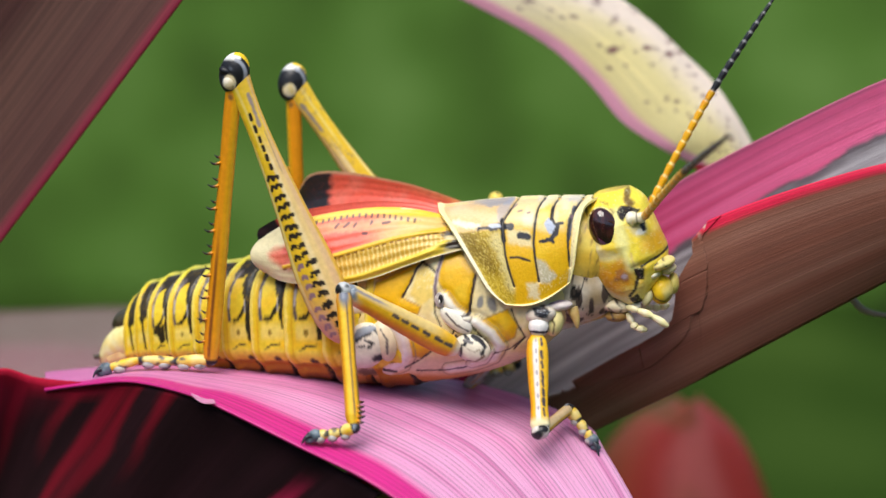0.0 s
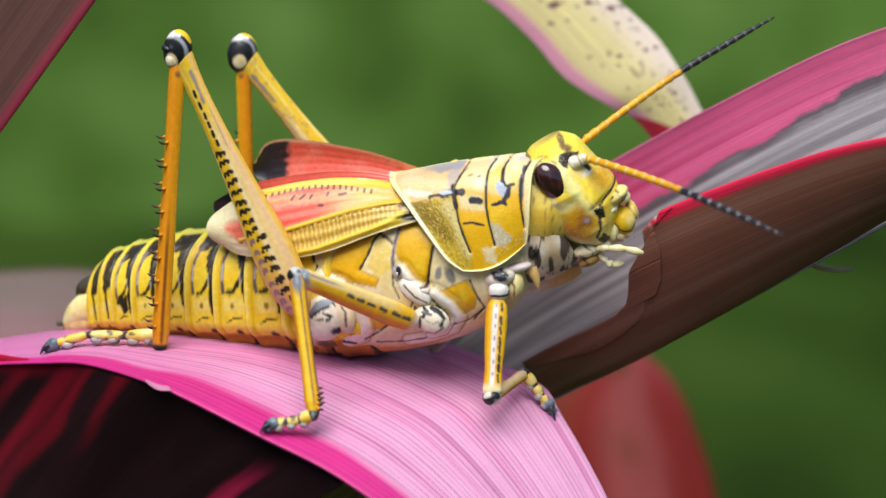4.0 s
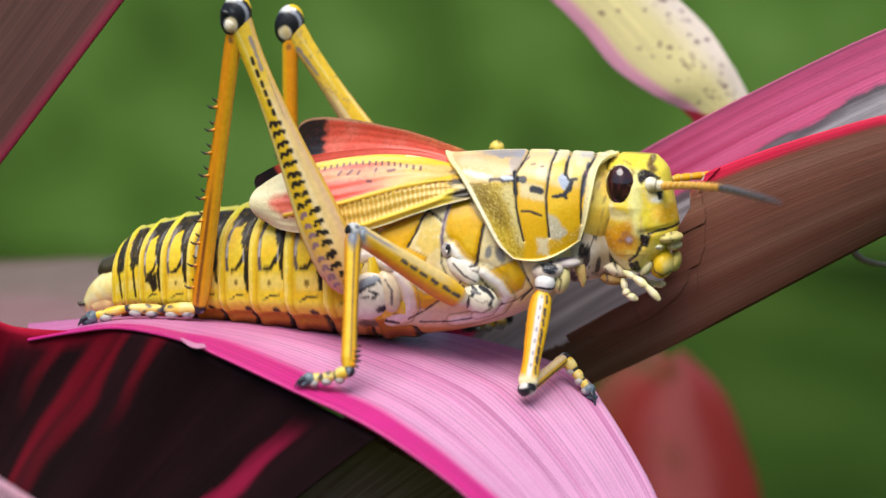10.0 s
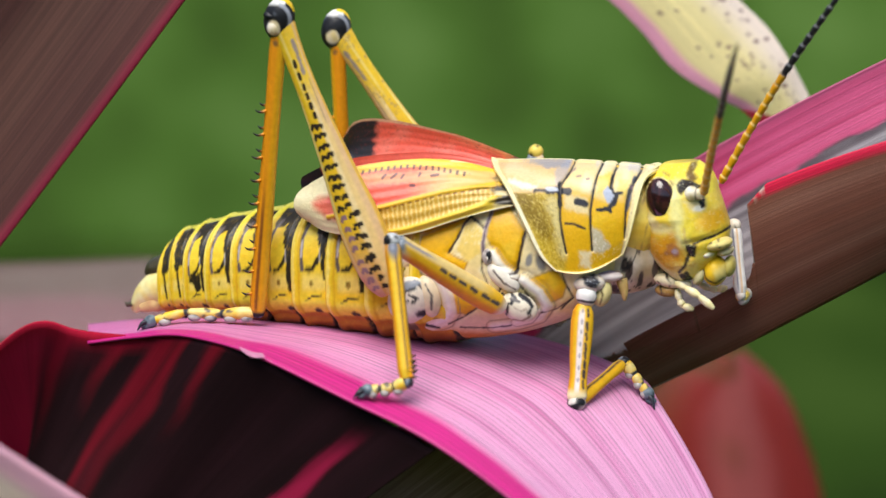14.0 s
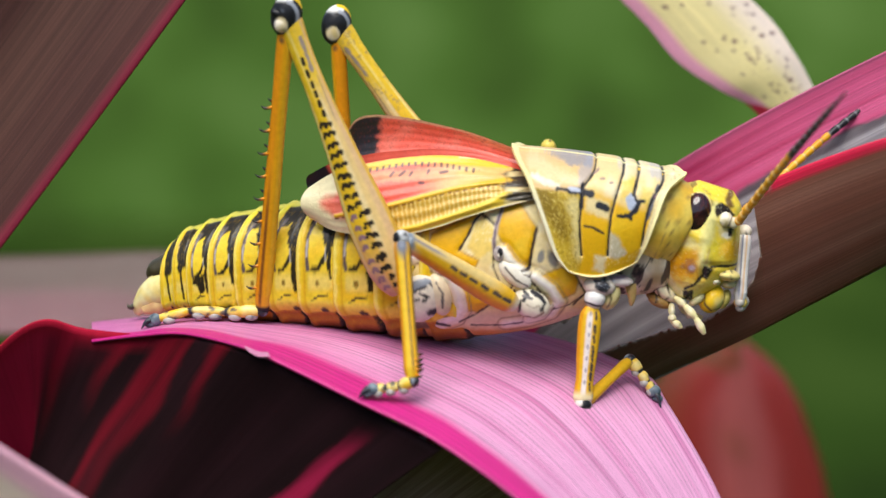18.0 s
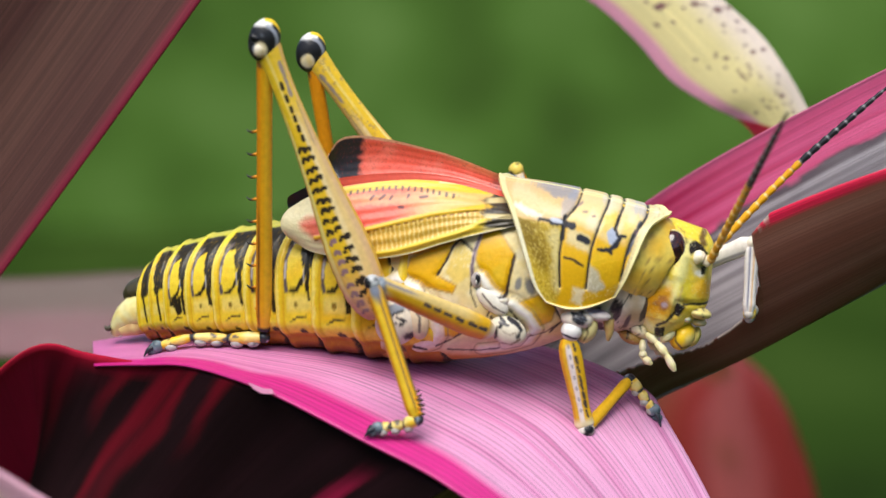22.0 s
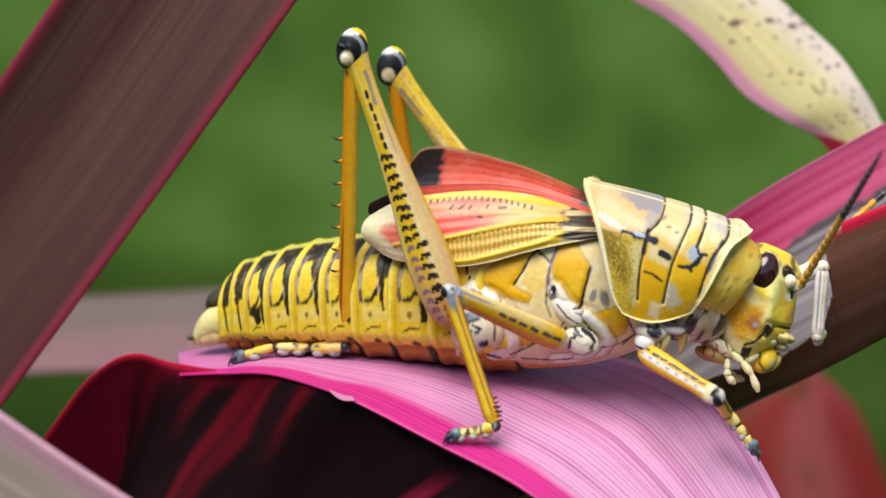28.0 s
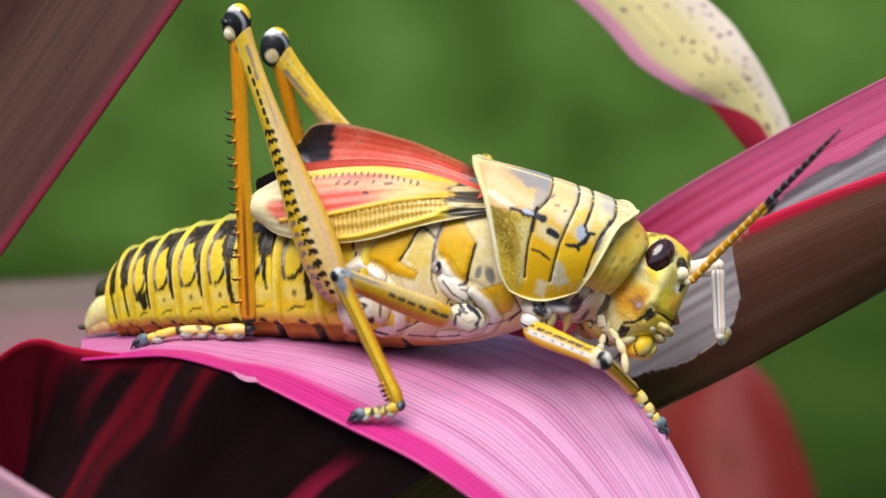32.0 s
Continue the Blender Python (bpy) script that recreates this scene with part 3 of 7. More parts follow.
STEM_TOP = Vector((-30, 30, -95))
stalk("stem", [STEM, STEM + Vector((3, 2, 130)), STEM + Vector((-2, 3, 270)), STEM_TOP], [9, 8.5, 8, 7], "ringed brown cane of the plant")
for ends, way in (((KEEL[0], TOP_FAR[0]), ()), ((SLANT_RIGHT[-1], SLANT_LEFT[-1]), ((-85, 20, -75),)), ((PERCH_NEAR[-1], PERCH_FAR[-1]), ((12, -10, -80),)), ((CURL_LEFT[0], CURL_RIGHT[0]), ((-60, 60, 75), (-125, 70, 40), (-120, 60, -60))), ((BELOW_EDGE[-1], BELOW_LOW[-1]), ((-25, 5, -85),)), ((BAND_TOP[0], BAND_LOW[0]), ((-130, 80, -60),)), ((RED_A[0], RED_B[0]), ((10, 60, -85),)), ((FRONT_A[-1], FRONT_B[-1]), ((-40, -20, -90),))):
    mid_end = (Vector(ends[0]) + Vector(ends[1])) * 0.5
    stalk("petiole", [mid_end] + [Vector(w) for w in way] + [STEM_TOP + Vector((0, 0, -4))], [2.2, 2.4, 3.2], "channelled leaf stalk")

# ---- the grasshopper: x to its head, y to its far side, z up, in its own space ----
hopper = tagged(new("grasshopper"), "large yellow and black grasshopper with coral wings, chewing a leaf", "grasshopper")


def profile(table, u):
    """Linear values from rows (u, a, b, ...)."""
    for r, s in zip(table, table[1:]):
        if u <= s[0]:
            f = (u - r[0]) / (s[0] - r[0])
            return [x + (y - x) * f for x, y in zip(r[1:], s[1:])]
    return list(table[-1][1:])


# abdomen: where its back and belly run, and its half width
ABD_X = (-41.2, -39.1, -37.0, -34.6, -31.3, -27.3, -23.6, -19.7, -15.3, -9.9, -3.5)
ABD_TOP = (-8.4, -5.6, -3.0, -0.5, 0.6, 1.64, 2.3, 2.8, 3.4, 4.2, 4.9)
ABD_LOW = (-10.7, -11.3, -11.4, -11.5, -11.7, -11.9, -12.1, -12.3, -12.5, -12.9, -13.2)
ABD_HALF = (1.6, 3.0, 4.4, 5.4, 6.0, 6.5, 6.8, 7.1, 7.4, 7.8, 8.0)
SEGMENTS = (-36.9, -35.1, -33.2, -30.4, -27.0, -23.1, -19.2, -14.8, -9.9, -4.4)


def abdomen_segment(k):
    """One ring: a raised band at its hind edge, then a blotched field that slips under the next ring."""
    x0, x1 = SEGMENTS[k], SEGMENTS[k + 1] if k + 1 < len(SEGMENTS) else 0.5
    u, v = grid_uv(48, 168, True)
    a = 2 * math.pi * v
    h, out = np.cos(a), np.sin(a)
    tall = np.interp(0.5 * (x0 + x1), ABD_X, ABD_TOP) - np.interp(0.5 * (x0 + x1), ABD_X, ABD_LOW)
    lean = tall / 15 * (1.7 * np.clip((h - 0.25) / 0.75, 0, 1) ** 2.6 * (0.5 if k < 2 else 1.0) + 0.9 * np.clip((-h - 0.35) / 0.4, 0, 1) ** 2)
    across = 1.14 * u
    x = x0 + (x1 - x0) * across + lean
    top, low, half = (np.interp(x, ABD_X, t) for t in (ABD_TOP, ABD_LOW, ABD_HALF))
    mid, rise = (top + low) * 0.5, (top - low) * 0.5
    lip = 1 + 0.040 * np.exp(-((across - 0.16) / 0.15) ** 2) - 0.05 * ease(0.85, 1.12, across) - 0.05 * ease(0.04, 0.0, across)
    swell = 1 + 0.05 * np.exp(-((h + 0.46) / 0.15) ** 2) - 0.07 * np.exp(-((h + 0.68) / 0.07) ** 2) - 0.012 * ease(0.5, 0.35, np.abs(across - 0.65) + 0.3 * np.abs(h - 0.3))
    places = np.stack([x, half * lip * swell * np.sign(out) * np.abs(out) ** 0.8, mid + rise * lip * np.sign(h) * np.abs(h) ** 0.9], -1)
    # marks, on a field of 4 by 14
    p = Paint(across * 4, h * 7, (0.76, 0.56, 0.03), k * 3.7)
    p.lay((0.80, 0.46, 0.010), ease(0.0, 0.8, p.broad) * 0.55)
    p.lay((0.84, 0.72, 0.20), ease(1.2, 0.3, np.abs(p.z + 0.9)) * ease(1.2, 1.5, p.x) * 0.6)
    dark = (0.020, 0.016, 0.008)
    if k >= 2:
        p.patch(((1.1, 4.6), (1.9, 5.0), (2.7, 5.1), (2.9, 3.9), (3.2, 2.4), (3.6, 2.8), (4.6, 2.4), (5.0, 7.6), (1.1, 7.6)), dark, 0.1, 0.3)
        p.line(((1.9, 5.6), (1.42, 4.6), (1.25, 3.0), (1.22, 1.2), (1.40, 0.3)), 0.20, (0.10, 0.08, 0.08), 0.09, 0.16)
        # greyish white highlights on the dark crescents, here and below, put into the colour
        p.line(((1.30, 3.2), (1.28, 1.6)), 0.10, (0.55, 0.52, 0.52), 0.08, 0.06, 0.7)
        p.line(((3.7, 3.0), (3.55, 1.8), (3.0, 0.9), (2.5, 0.35), (1.9, 0.25)), 0.22, dark, 0.09, 0.2)
        p.line(((3.75, 4.2), (3.85, 2.0), (3.75, 0.2), (3.95, -1.2 + 0.7 * math.sin(k * 2.3))), 0.20 + 0.12 * (k % 2), dark, 0.09, 0.2)
        p.line(((3.35, 2.4), (3.42, 1.0)), 0.08, (0.50, 0.48, 0.46), 0.06, 0.08, 0.6)
        p.line(((1.6, -2.9), (2.4, -2.35), (3.5, -2.2)), 0.11, (0.06, 0.045, 0.02), 0.06, 0.09)
        p.spot((2.4, -0.95), 0.22, 0.30, (0.22, 0.15, 0.02), 0.5, 0.5)
        if k == 2:
            p.patch(((1.2, 0.2), (3.4, 0.3), (3.5, -1.6), (2.6, -2.1), (2.2, -0.9), (1.4, -0.7)), dark, 0.1, 0.25)
    else:
        p.patch(((2.0, 1.0), (4.6, 1.6), (4.6, 7.6), (1.4, 7.6), (1.6, 3.0)), dark, 0.2, 0.4)
        p.line(((2.6, 1.0), (2.9, -1.0), (3.2, -2.6)), 0.3, dark, 0.15, 0.2)
    band = ease(1.18, 1.02, p.x + 0.10 * p.wob)
    p.lay((0.74, 0.52, 0.02), band)
    # the band's pale lit edge and amber inner shade are painted in
    p.lay((0.84, 0.70, 0.16), band * ease(0.35, 0.05, np.abs(p.x - 0.30) + 0.2 * p.wob) * 0.8)
    p.lay((0.62, 0.36, 0.012), band * ease(0.75, 1.05, p.x) * 0.7)
    p.lay((0.66, 0.62, 0.05), band * ease(5.2, 6.4, p.z) * 0.8)
    p.lay((0.82, 0.64, 0.06), ease(-2.6, -3.0, p.z) * ease(1.0, 1.3, p.x))
    p.spot((3.0 + 0.5 * math.sin(k * 4.1), -4.05), 0.42, 0.36, (0.03, 0.02, 0.01), 0.3, 0.4)
    p.lay((0.66, 0.60, 0.06), ease(6.72, 6.88, p.z) * 0.9)
    belly = ease(-4.15, -4.45, p.z + 0.10 * p.wob)
    p.lay((0.44, 0.16, 0.012), belly)
    p.lay((0.25, 0.075, 0.010), belly * ease(-5.0, -6.4, p.z))
    p.lay(dark, belly * ease(0.55, 0.25, np.abs(p.x - 3.9) + 0.4 * p.wob) * ease(-4.0, -4.6, p.z))
    p.speckle((0.60, 0.36, 0.01), 0.25, 0.7, 0.25)
    return loft(Body(), places, p.c, True, True)


rings = []
for k in range(len(SEGMENTS)):
    at = SEGMENTS[min(k + 1, len(SEGMENTS) - 1)]
    rings.append(part("abdomen_segment", abdomen_segment(k), CHITIN, hopper, "yellow ring with black blotches" if k == 0 else "", (at, 0, float(np.interp(at, ABD_X, ABD_LOW)))))
tail = Body()
tail_skin = lambda u, v, p: mix(mix((0.80, 0.74, 0.36), (0.72, 0.56, 0.16), 0.4 + grain(p[0], p[1], p[2])), (0.40, 0.24, 0.08), step(0.06, 0.0, abs(v - 0.5)) * 0.5)
tail.tube([(-35.49, -1.20, -6.97), (-37.07, -1.60, -7.52), (-38.71, -1.60, -8.35), (-40.09, -1.50, -9.48), (-41.01, -1.50, -10.81)], [2.3, 2.3, 2.1, 1.7, 1.1, 0.4], tail_skin, 24, 40, 0.85)
tail.tube([(-37.11, -1.60, -9.25), (-38.19, -2.20, -9.61), (-39.90, -2.20, -10.23)], [1.4, 1.2, 0.5], lambda u, v, p: mix((0.70, 0.52, 0.22), (0.46, 0.22, 0.10), 0.3 + grain(p[0], p[2], 2)), 16, 20, 0.8)
tail.tube([(-37.05, -0.50, -5.09), (-38.35, -0.60, -5.46), (-39.40, -0.60, -6.21)], [1.6, 1.3, 0.4], plain((0.05, 0.042, 0.02)), 14, 16, 1.6)
tail.tube([(-41.00, -2.40, -9.64), (-41.46, -2.60, -9.76), (-41.74, -2.60, -9.34)], [0.4, 0.3, 0.06], plain((0.06, 0.05, 0.03)), 8, 10)
rings.append(part("tail", tail, CHITIN, hopper, "pale yellow tail tip", (-37.8, 0.0, -10.68)))


# thorax behind the collar shield: amber plates, black seams and pale folds of skin
TH_TOP = [(-6.37, 0.00, 4.56), (-1.41, -0.00, 6.05), (4.91, -0.00, 7.34), (11.89, -0.00, 7.10), (18.14, -0.00, 5.12), (20.58, 0.00, 3.07)]
TH_LOW = [(-6.43, -0.00, -13.10), (-1.43, 0.00, -12.83), (4.96, 0.00, -12.23), (10.60, -0.00, -10.66), (15.48, -0.00, -7.91), (19.62, -0.00, -4.29)]
TH_HALF = (7.6, 8.3, 8.6, 8.3, 7.2, 5.6)
PLATES = (
    ((5.22, 3.82), (7.53, 4.67), (9.78, 1.72), (9.38, -0.33), (8.85, -2.94), (7.42, -2.42), (5.91, -0.40), (5.09, 1.09),),
    ((-2.85, 0.66), (2.50, 3.16), (1.68, 1.02), (0.58, -1.05), (2.91, -2.10), (2.50, -3.07), (-1.28, -2.47), (-3.34, -1.13),),
    ((-0.80, -3.97), (2.50, -6.65), (5.24, -6.86), (2.71, -8.58), (1.61, -8.47), (0.85, -6.41),),
    ((10.14, -3.73), (13.53, -2.29), (14.69, -4.31), (14.23, -5.89), (12.74, -6.68), (11.51, -5.07),),
    ((-5.04, 3.64), (-1.61, 4.24), (2.50, 4.04), (2.50, 3.29), (-2.30, 1.08), (-4.36, 1.18),),
)
SEAMS = (
    (((3.11, 3.44), (2.22, 2.40), (1.54, 0.75), (0.58, -1.05),), 0.14),
    (((2.77, 3.23), (3.73, 2.84), (4.68, 2.04),), 0.15),
    (((9.64, 1.86), (9.25, -0.33), (8.85, -2.94), (7.96, -3.16),), 0.17),
    (((0.44, -10.02), (2.50, -8.86), (4.70, -7.15),), 0.09),
    (((13.93, -2.28), (14.62, -4.18), (15.44, -5.87), (13.97, -7.48),), 0.10),
    (((11.39, -8.02), (13.42, -7.49), (15.31, -6.07),), 0.08),
    (((4.69, -0.97), (4.69, -2.89), (5.38, -4.52),), 0.10),
)
FOLDS = (
    (((-1.97, -3.03), (-0.38, -4.51), (0.58, -6.42), (0.85, -8.21), (0.02, -9.48), (-1.77, -10.36),), 0.75),
    (((7.28, -3.52), (9.67, -3.88), (11.51, -5.34), (12.40, -6.97), (11.26, -8.64), (8.67, -9.67), (5.93, -10.16),), 0.60),
    (((5.91, -0.94), (7.01, -2.43), (8.31, -3.29),), 0.55),
    (((9.68, -7.03), (10.57, -6.74), (11.11, -7.68), (10.17, -8.95), (8.67, -9.40),), 0.40),
    (((-7.15, -3.28), (-4.37, -1.84), (-1.76, -3.17),), 0.60),
)


def thorax_grid():
    u, v = grid_uv(210, 250, True)
    a = 2 * math.pi * v
    top, low = bow(TH_TOP, u), bow(TH_LOW, u)
    half = np.interp(u, np.linspace(0, 1, 6), TH_HALF)
    rise = np.linalg.norm(top - low, axis=-1) * 0.5
    q = (top + low) * 0.5
    q[..., 1] = half * np.sign(np.sin(a)) * np.abs(np.sin(a)) ** 0.7
    q[..., 2] += rise * np.cos(a)
    x, z = q[..., 0], q[..., 2]
    p = Paint(x, z, (0.74, 0.60, 0.26), 2.0)
    p.lay((0.78, 0.70, 0.44), ease(-0.3, 0.6, p.broad))
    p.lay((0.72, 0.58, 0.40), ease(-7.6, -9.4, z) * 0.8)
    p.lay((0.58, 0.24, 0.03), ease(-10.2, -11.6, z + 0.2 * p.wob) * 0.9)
    push = np.zeros_like(x)
    for poly in PLATES:
        d = from_patch(x, z, poly)
        p.patch(poly, (0.72, 0.40, 0.006), 0.16, 0.10)
        p.lay((0.76, 0.50, 0.03), ease(0.0, -0.9, d) * ease(0.0, 0.7, p.broad) * 0.7)
        p.lay((0.36, 0.20, 0.04), ease(0.16, 0.04, np.abs(d + 0.04 * p.wob)) * 0.6)
        push += 0.28 * ease(0.1, -0.8, d)
    p.patch(((2.36, 2.13), (3.52, 2.83), (4.68, 1.76), (4.69, -0.83), (2.91, -1.97), (1.54, -0.76),), (0.76, 0.56, 0.14), 0.2, 0.2)
    p.speckle((0.84, 0.78, 0.60), 0.1, 0.6, 0.4, ease(0.2, -0.2, from_patch(x, z, ((2.36, 2.13), (3.52, 2.83), (4.68, 1.76), (4.55, 0.05), (2.50, 0.01),))))
    for line, w in FOLDS:
        d = from_line(x, z, line)
        push += 0.75 * np.exp(-(d / w) ** 2) - 0.35 * np.exp(-((d - 1.9 * w) / (0.45 * w)) ** 2)
        p.line(line, w, (0.82, 0.76, 0.62), 0.15, 0.08)
        p.line(line, 0.35 * w, (0.86, 0.83, 0.76), 0.15, 0.08)
        p.lay((0.30, 0.20, 0.13), ease(0.14, 0.02, np.abs(d - 1.55 * w + 0.06 * p.wob)) * 0.8)
    for line, w in SEAMS:
        p.line(line, w, (0.035, 0.022, 0.02), 0.07, 0.09)
        push -= 0.30 * np.exp(-(from_line(x, z, line) / (1.6 * w)) ** 2)
    violet = ((5.43, 3.96), (4.89, 2.11), (4.68, 0.40), (4.76, -1.24),)
    p.line(violet, 0.24, (0.34, 0.27, 0.30), 0.10, 0.08)
    p.line(violet, 0.07, (0.07, 0.04, 0.05), 0.06, 0.06)
    p.spot((10.27, -1.40), 0.38, 0.80, (0.07, 0.08, 0.11), 0.35, 0.25, 1, -12)
    p.spot((11.63, -1.65), 0.55, 1.05, (0.05, 0.055, 0.08), 0.35, 0.25, 1, 22)
    p.patch(((9.65, 1.18), (11.01, 0.18), (12.37, -2.18), (10.55, -3.24), (9.32, -2.93),), (0.70, 0.64, 0.48), 0.2, 0.2, 0.25)
    # creases of the cup that holds the middle hip
    for line, w in ((((7.97, -3.78), (9.33, -4.57), (10.15, -5.78),), 0.14), (((9.20, -5.53), (10.70, -6.46), (11.18, -7.41), (10.37, -8.39),), 0.20), (((7.15, -5.72), (7.98, -6.52), (7.71, -8.32),), 0.16), (((5.92, -3.34), (7.15, -4.34), (6.74, -5.59),), 0.10), (((7.99, -9.83), (5.25, -10.31), (1.81, -10.40),), 0.10), (((-4.40, -9.31), (-2.88, -10.24), (-0.81, -10.61),), 0.20)):
        p.line(line, w, (0.03, 0.025, 0.025), 0.07, 0.12)
        push -= 0.2 * np.exp(-(from_line(x, z, line) / 0.25) ** 2)
    p.spot((-4.41, -10.84), 1.4, 0.6, (0.04, 0.02, 0.015), 0.4, 0.4, 0.8)
    p.lay((0.035, 0.03, 0.035), ease(0.5, 0.1, from_line(x, z, ((5.90, 7.23), (6.44, 6.42), (9.29, 5.93),)) + 0.3 * p.wob))
    q[..., 1] *= 1 + push * 0.115 / 2.2 * ease(0.25, 0.55, np.abs(np.sin(a)))
    return loft(Body(), q, p.c, True, True)


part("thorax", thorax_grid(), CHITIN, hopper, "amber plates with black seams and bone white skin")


def lump(at, r, turn, marks, base, seed=0.0, n=44):
    """A rounded plate on the flank; marks lays its creases by Paint."""
    u, v = grid_uv(n, int(n * 1.4), True)
    a, b = math.pi * (0.01 + 0.98 * u), 2 * math.pi * v
    q = np.stack([r[0] * np.sin(a) * np.cos(b), r[1] * np.sin(a) * np.sin(b), r[2] * np.cos(a)], -1)
    q = q @ np.array(Matrix.Rotation(radians(turn), 3, "Y")).T + np.array(at)
    p = Paint(q[..., 0], q[..., 2], base, seed)
    p.lay(tuple(min(1.0, 1.12 * c) for c in base), ease(-0.2, 0.6, p.broad))
    marks(p)
    return loft(Body(), q, p.c, True, True)


INK = (0.022, 0.022, 0.028)
STEEL = (0.20, 0.23, 0.28)


def hind_hip_marks(p):
    p.patch(((-5.88, -6.41), (-4.91, -5.00), (-3.39, -4.42), (-2.29, -4.81), (-3.26, -5.38), (-4.36, -5.96), (-5.33, -6.94),), STEEL, 0.12, 0.2)
    p.line(((-5.47, -6.67), (-4.22, -5.82), (-3.12, -5.38),), 0.16, INK, 0.08, 0.15)
    p.line(((-4.78, -7.07), (-3.95, -6.91),), 0.12, INK, 0.08, 0.15)
    p.line(((-3.81, -6.22), (-2.85, -6.61), (-3.40, -7.17),), 0.12, INK, 0.08, 0.15)
    p.line(((-2.71, -5.09), (-1.61, -6.10), (-1.34, -7.54),), 0.18, (0.10, 0.09, 0.09), 0.10, 0.15)
    p.spot((-2.17, -8.52), 0.8, 0.5, INK, 0.3, 0.4)


part("hip_plate", lump((-4.07, -8.30, -7.03), (2.6, 1.4, 2.9), 25, hind_hip_marks, (0.68, 0.63, 0.52), 4), CHITIN, hopper, "bone white hind hip with blue black creases")
part("hip_plate", lump((-1.77, -8.00, -6.48), (1.4, 1.3, 2.6), -14, lambda p: p.line(((-2.02, -4.94), (-1.20, -6.16), (-1.20, -7.95),), 0.14, (0.12, 0.10, 0.10), 0.08, 0.12), (0.68, 0.58, 0.40), 6), CHITIN, hopper)


def mid_hip_marks(p):
    p.line(((7.14, -5.41), (8.09, -5.26), (8.90, -5.92), (8.36, -6.62),), 0.16, INK, 0.08, 0.15)
    p.line(((9.31, -5.50), (10.40, -6.16), (10.94, -6.83), (10.54, -7.66),), 0.20, INK, 0.09, 0.15)
    p.line(((8.09, -6.62), (7.96, -7.72), (7.55, -8.42),), 0.16, INK, 0.08, 0.15)
    p.line(((8.64, -8.53), (9.80, -8.64), (10.81, -7.93),), 0.10, (0.20, 0.13, 0.08), 0.08, 0.10)
    p.line(((8.77, -7.02), (9.73, -7.41), (10.27, -7.12),), 0.08, (0.30, 0.22, 0.15), 0.08, 0.10, 0.8)
    p.line(((8.36, -6.07), (9.45, -6.32),), 0.12, (0.12, 0.11, 0.11), 0.08, 0.12)


part("hip_plate", lump((9.23, -8.20, -7.15), (2.3, 1.2, 1.7), 22, mid_hip_marks, (0.70, 0.64, 0.50), 8), CHITIN, hopper, "bone white middle hip with black creases")
part("hip_plate", lump((7.17, -8.20, -3.63), (2.4, 0.9, 1.2), 38, lambda p: p.line(((6.18, -2.84), (7.41, -4.18), (8.77, -4.97),), 0.12, (0.16, 0.13, 0.12), 0.08, 0.12), (0.72, 0.68, 0.58), 9), CHITIN, hopper)
sp = Body()
sp.blob((5.32, -8.70, -1.20), (0.62, 0.35, 0.95), lambda u, v, p: mix((0.30, 0.26, 0.26), (0.55, 0.50, 0.46), 0.5 + grain(p[0] * 3, p[2] * 3, 1)), 14, 18)
sp.blob((5.50, -9.00, -1.01), (0.30, 0.18, 0.55), plain((0.02, 0.02, 0.025)), 10, 14)
sp.blob((5.38, -9.12, -1.34), (0.12, 0.1, 0.25), plain((0.75, 0.72, 0.66)), 8, 10)
part("spiracle", sp, CHITIN, hopper, "grey oval breathing hole")


# the collar shield (pronotum), which rides with the neck
PRON_PIVOT = (6.34, 0.00, -0.70)
REAR = [(3.93, -0.00, 9.21), (4.90, -4.40, 8.72), (6.61, -7.20, 7.14), (9.36, -8.60, 2.95), (11.45, -9.00, -0.34), (13.33, -8.80, -2.03)]
FRONT = [(25.10, -0.00, 10.00), (23.90, -4.00, 9.90), (22.78, -6.20, 8.78), (22.16, -7.50, 5.41), (21.73, -7.60, 2.58), (21.12, -7.20, 0.27)]
SULCI = (
    ((14.43, 11.03), (14.03, 9.61), (13.10, 8.04), (13.24, 6.21), (13.46, 4.18), (13.95, 2.14), (14.50, 0.31),),
    ((17.92, 11.21), (17.26, 9.45), (17.01, 7.63), (16.89, 5.59), (17.11, 3.22), (17.47, 0.85),),
    ((20.00, 11.21), (19.20, 9.92), (19.02, 8.22),),
    ((22.55, 10.64), (21.63, 8.94), (21.05, 7.10), (21.00, 4.86), (21.16, 2.49),),
)


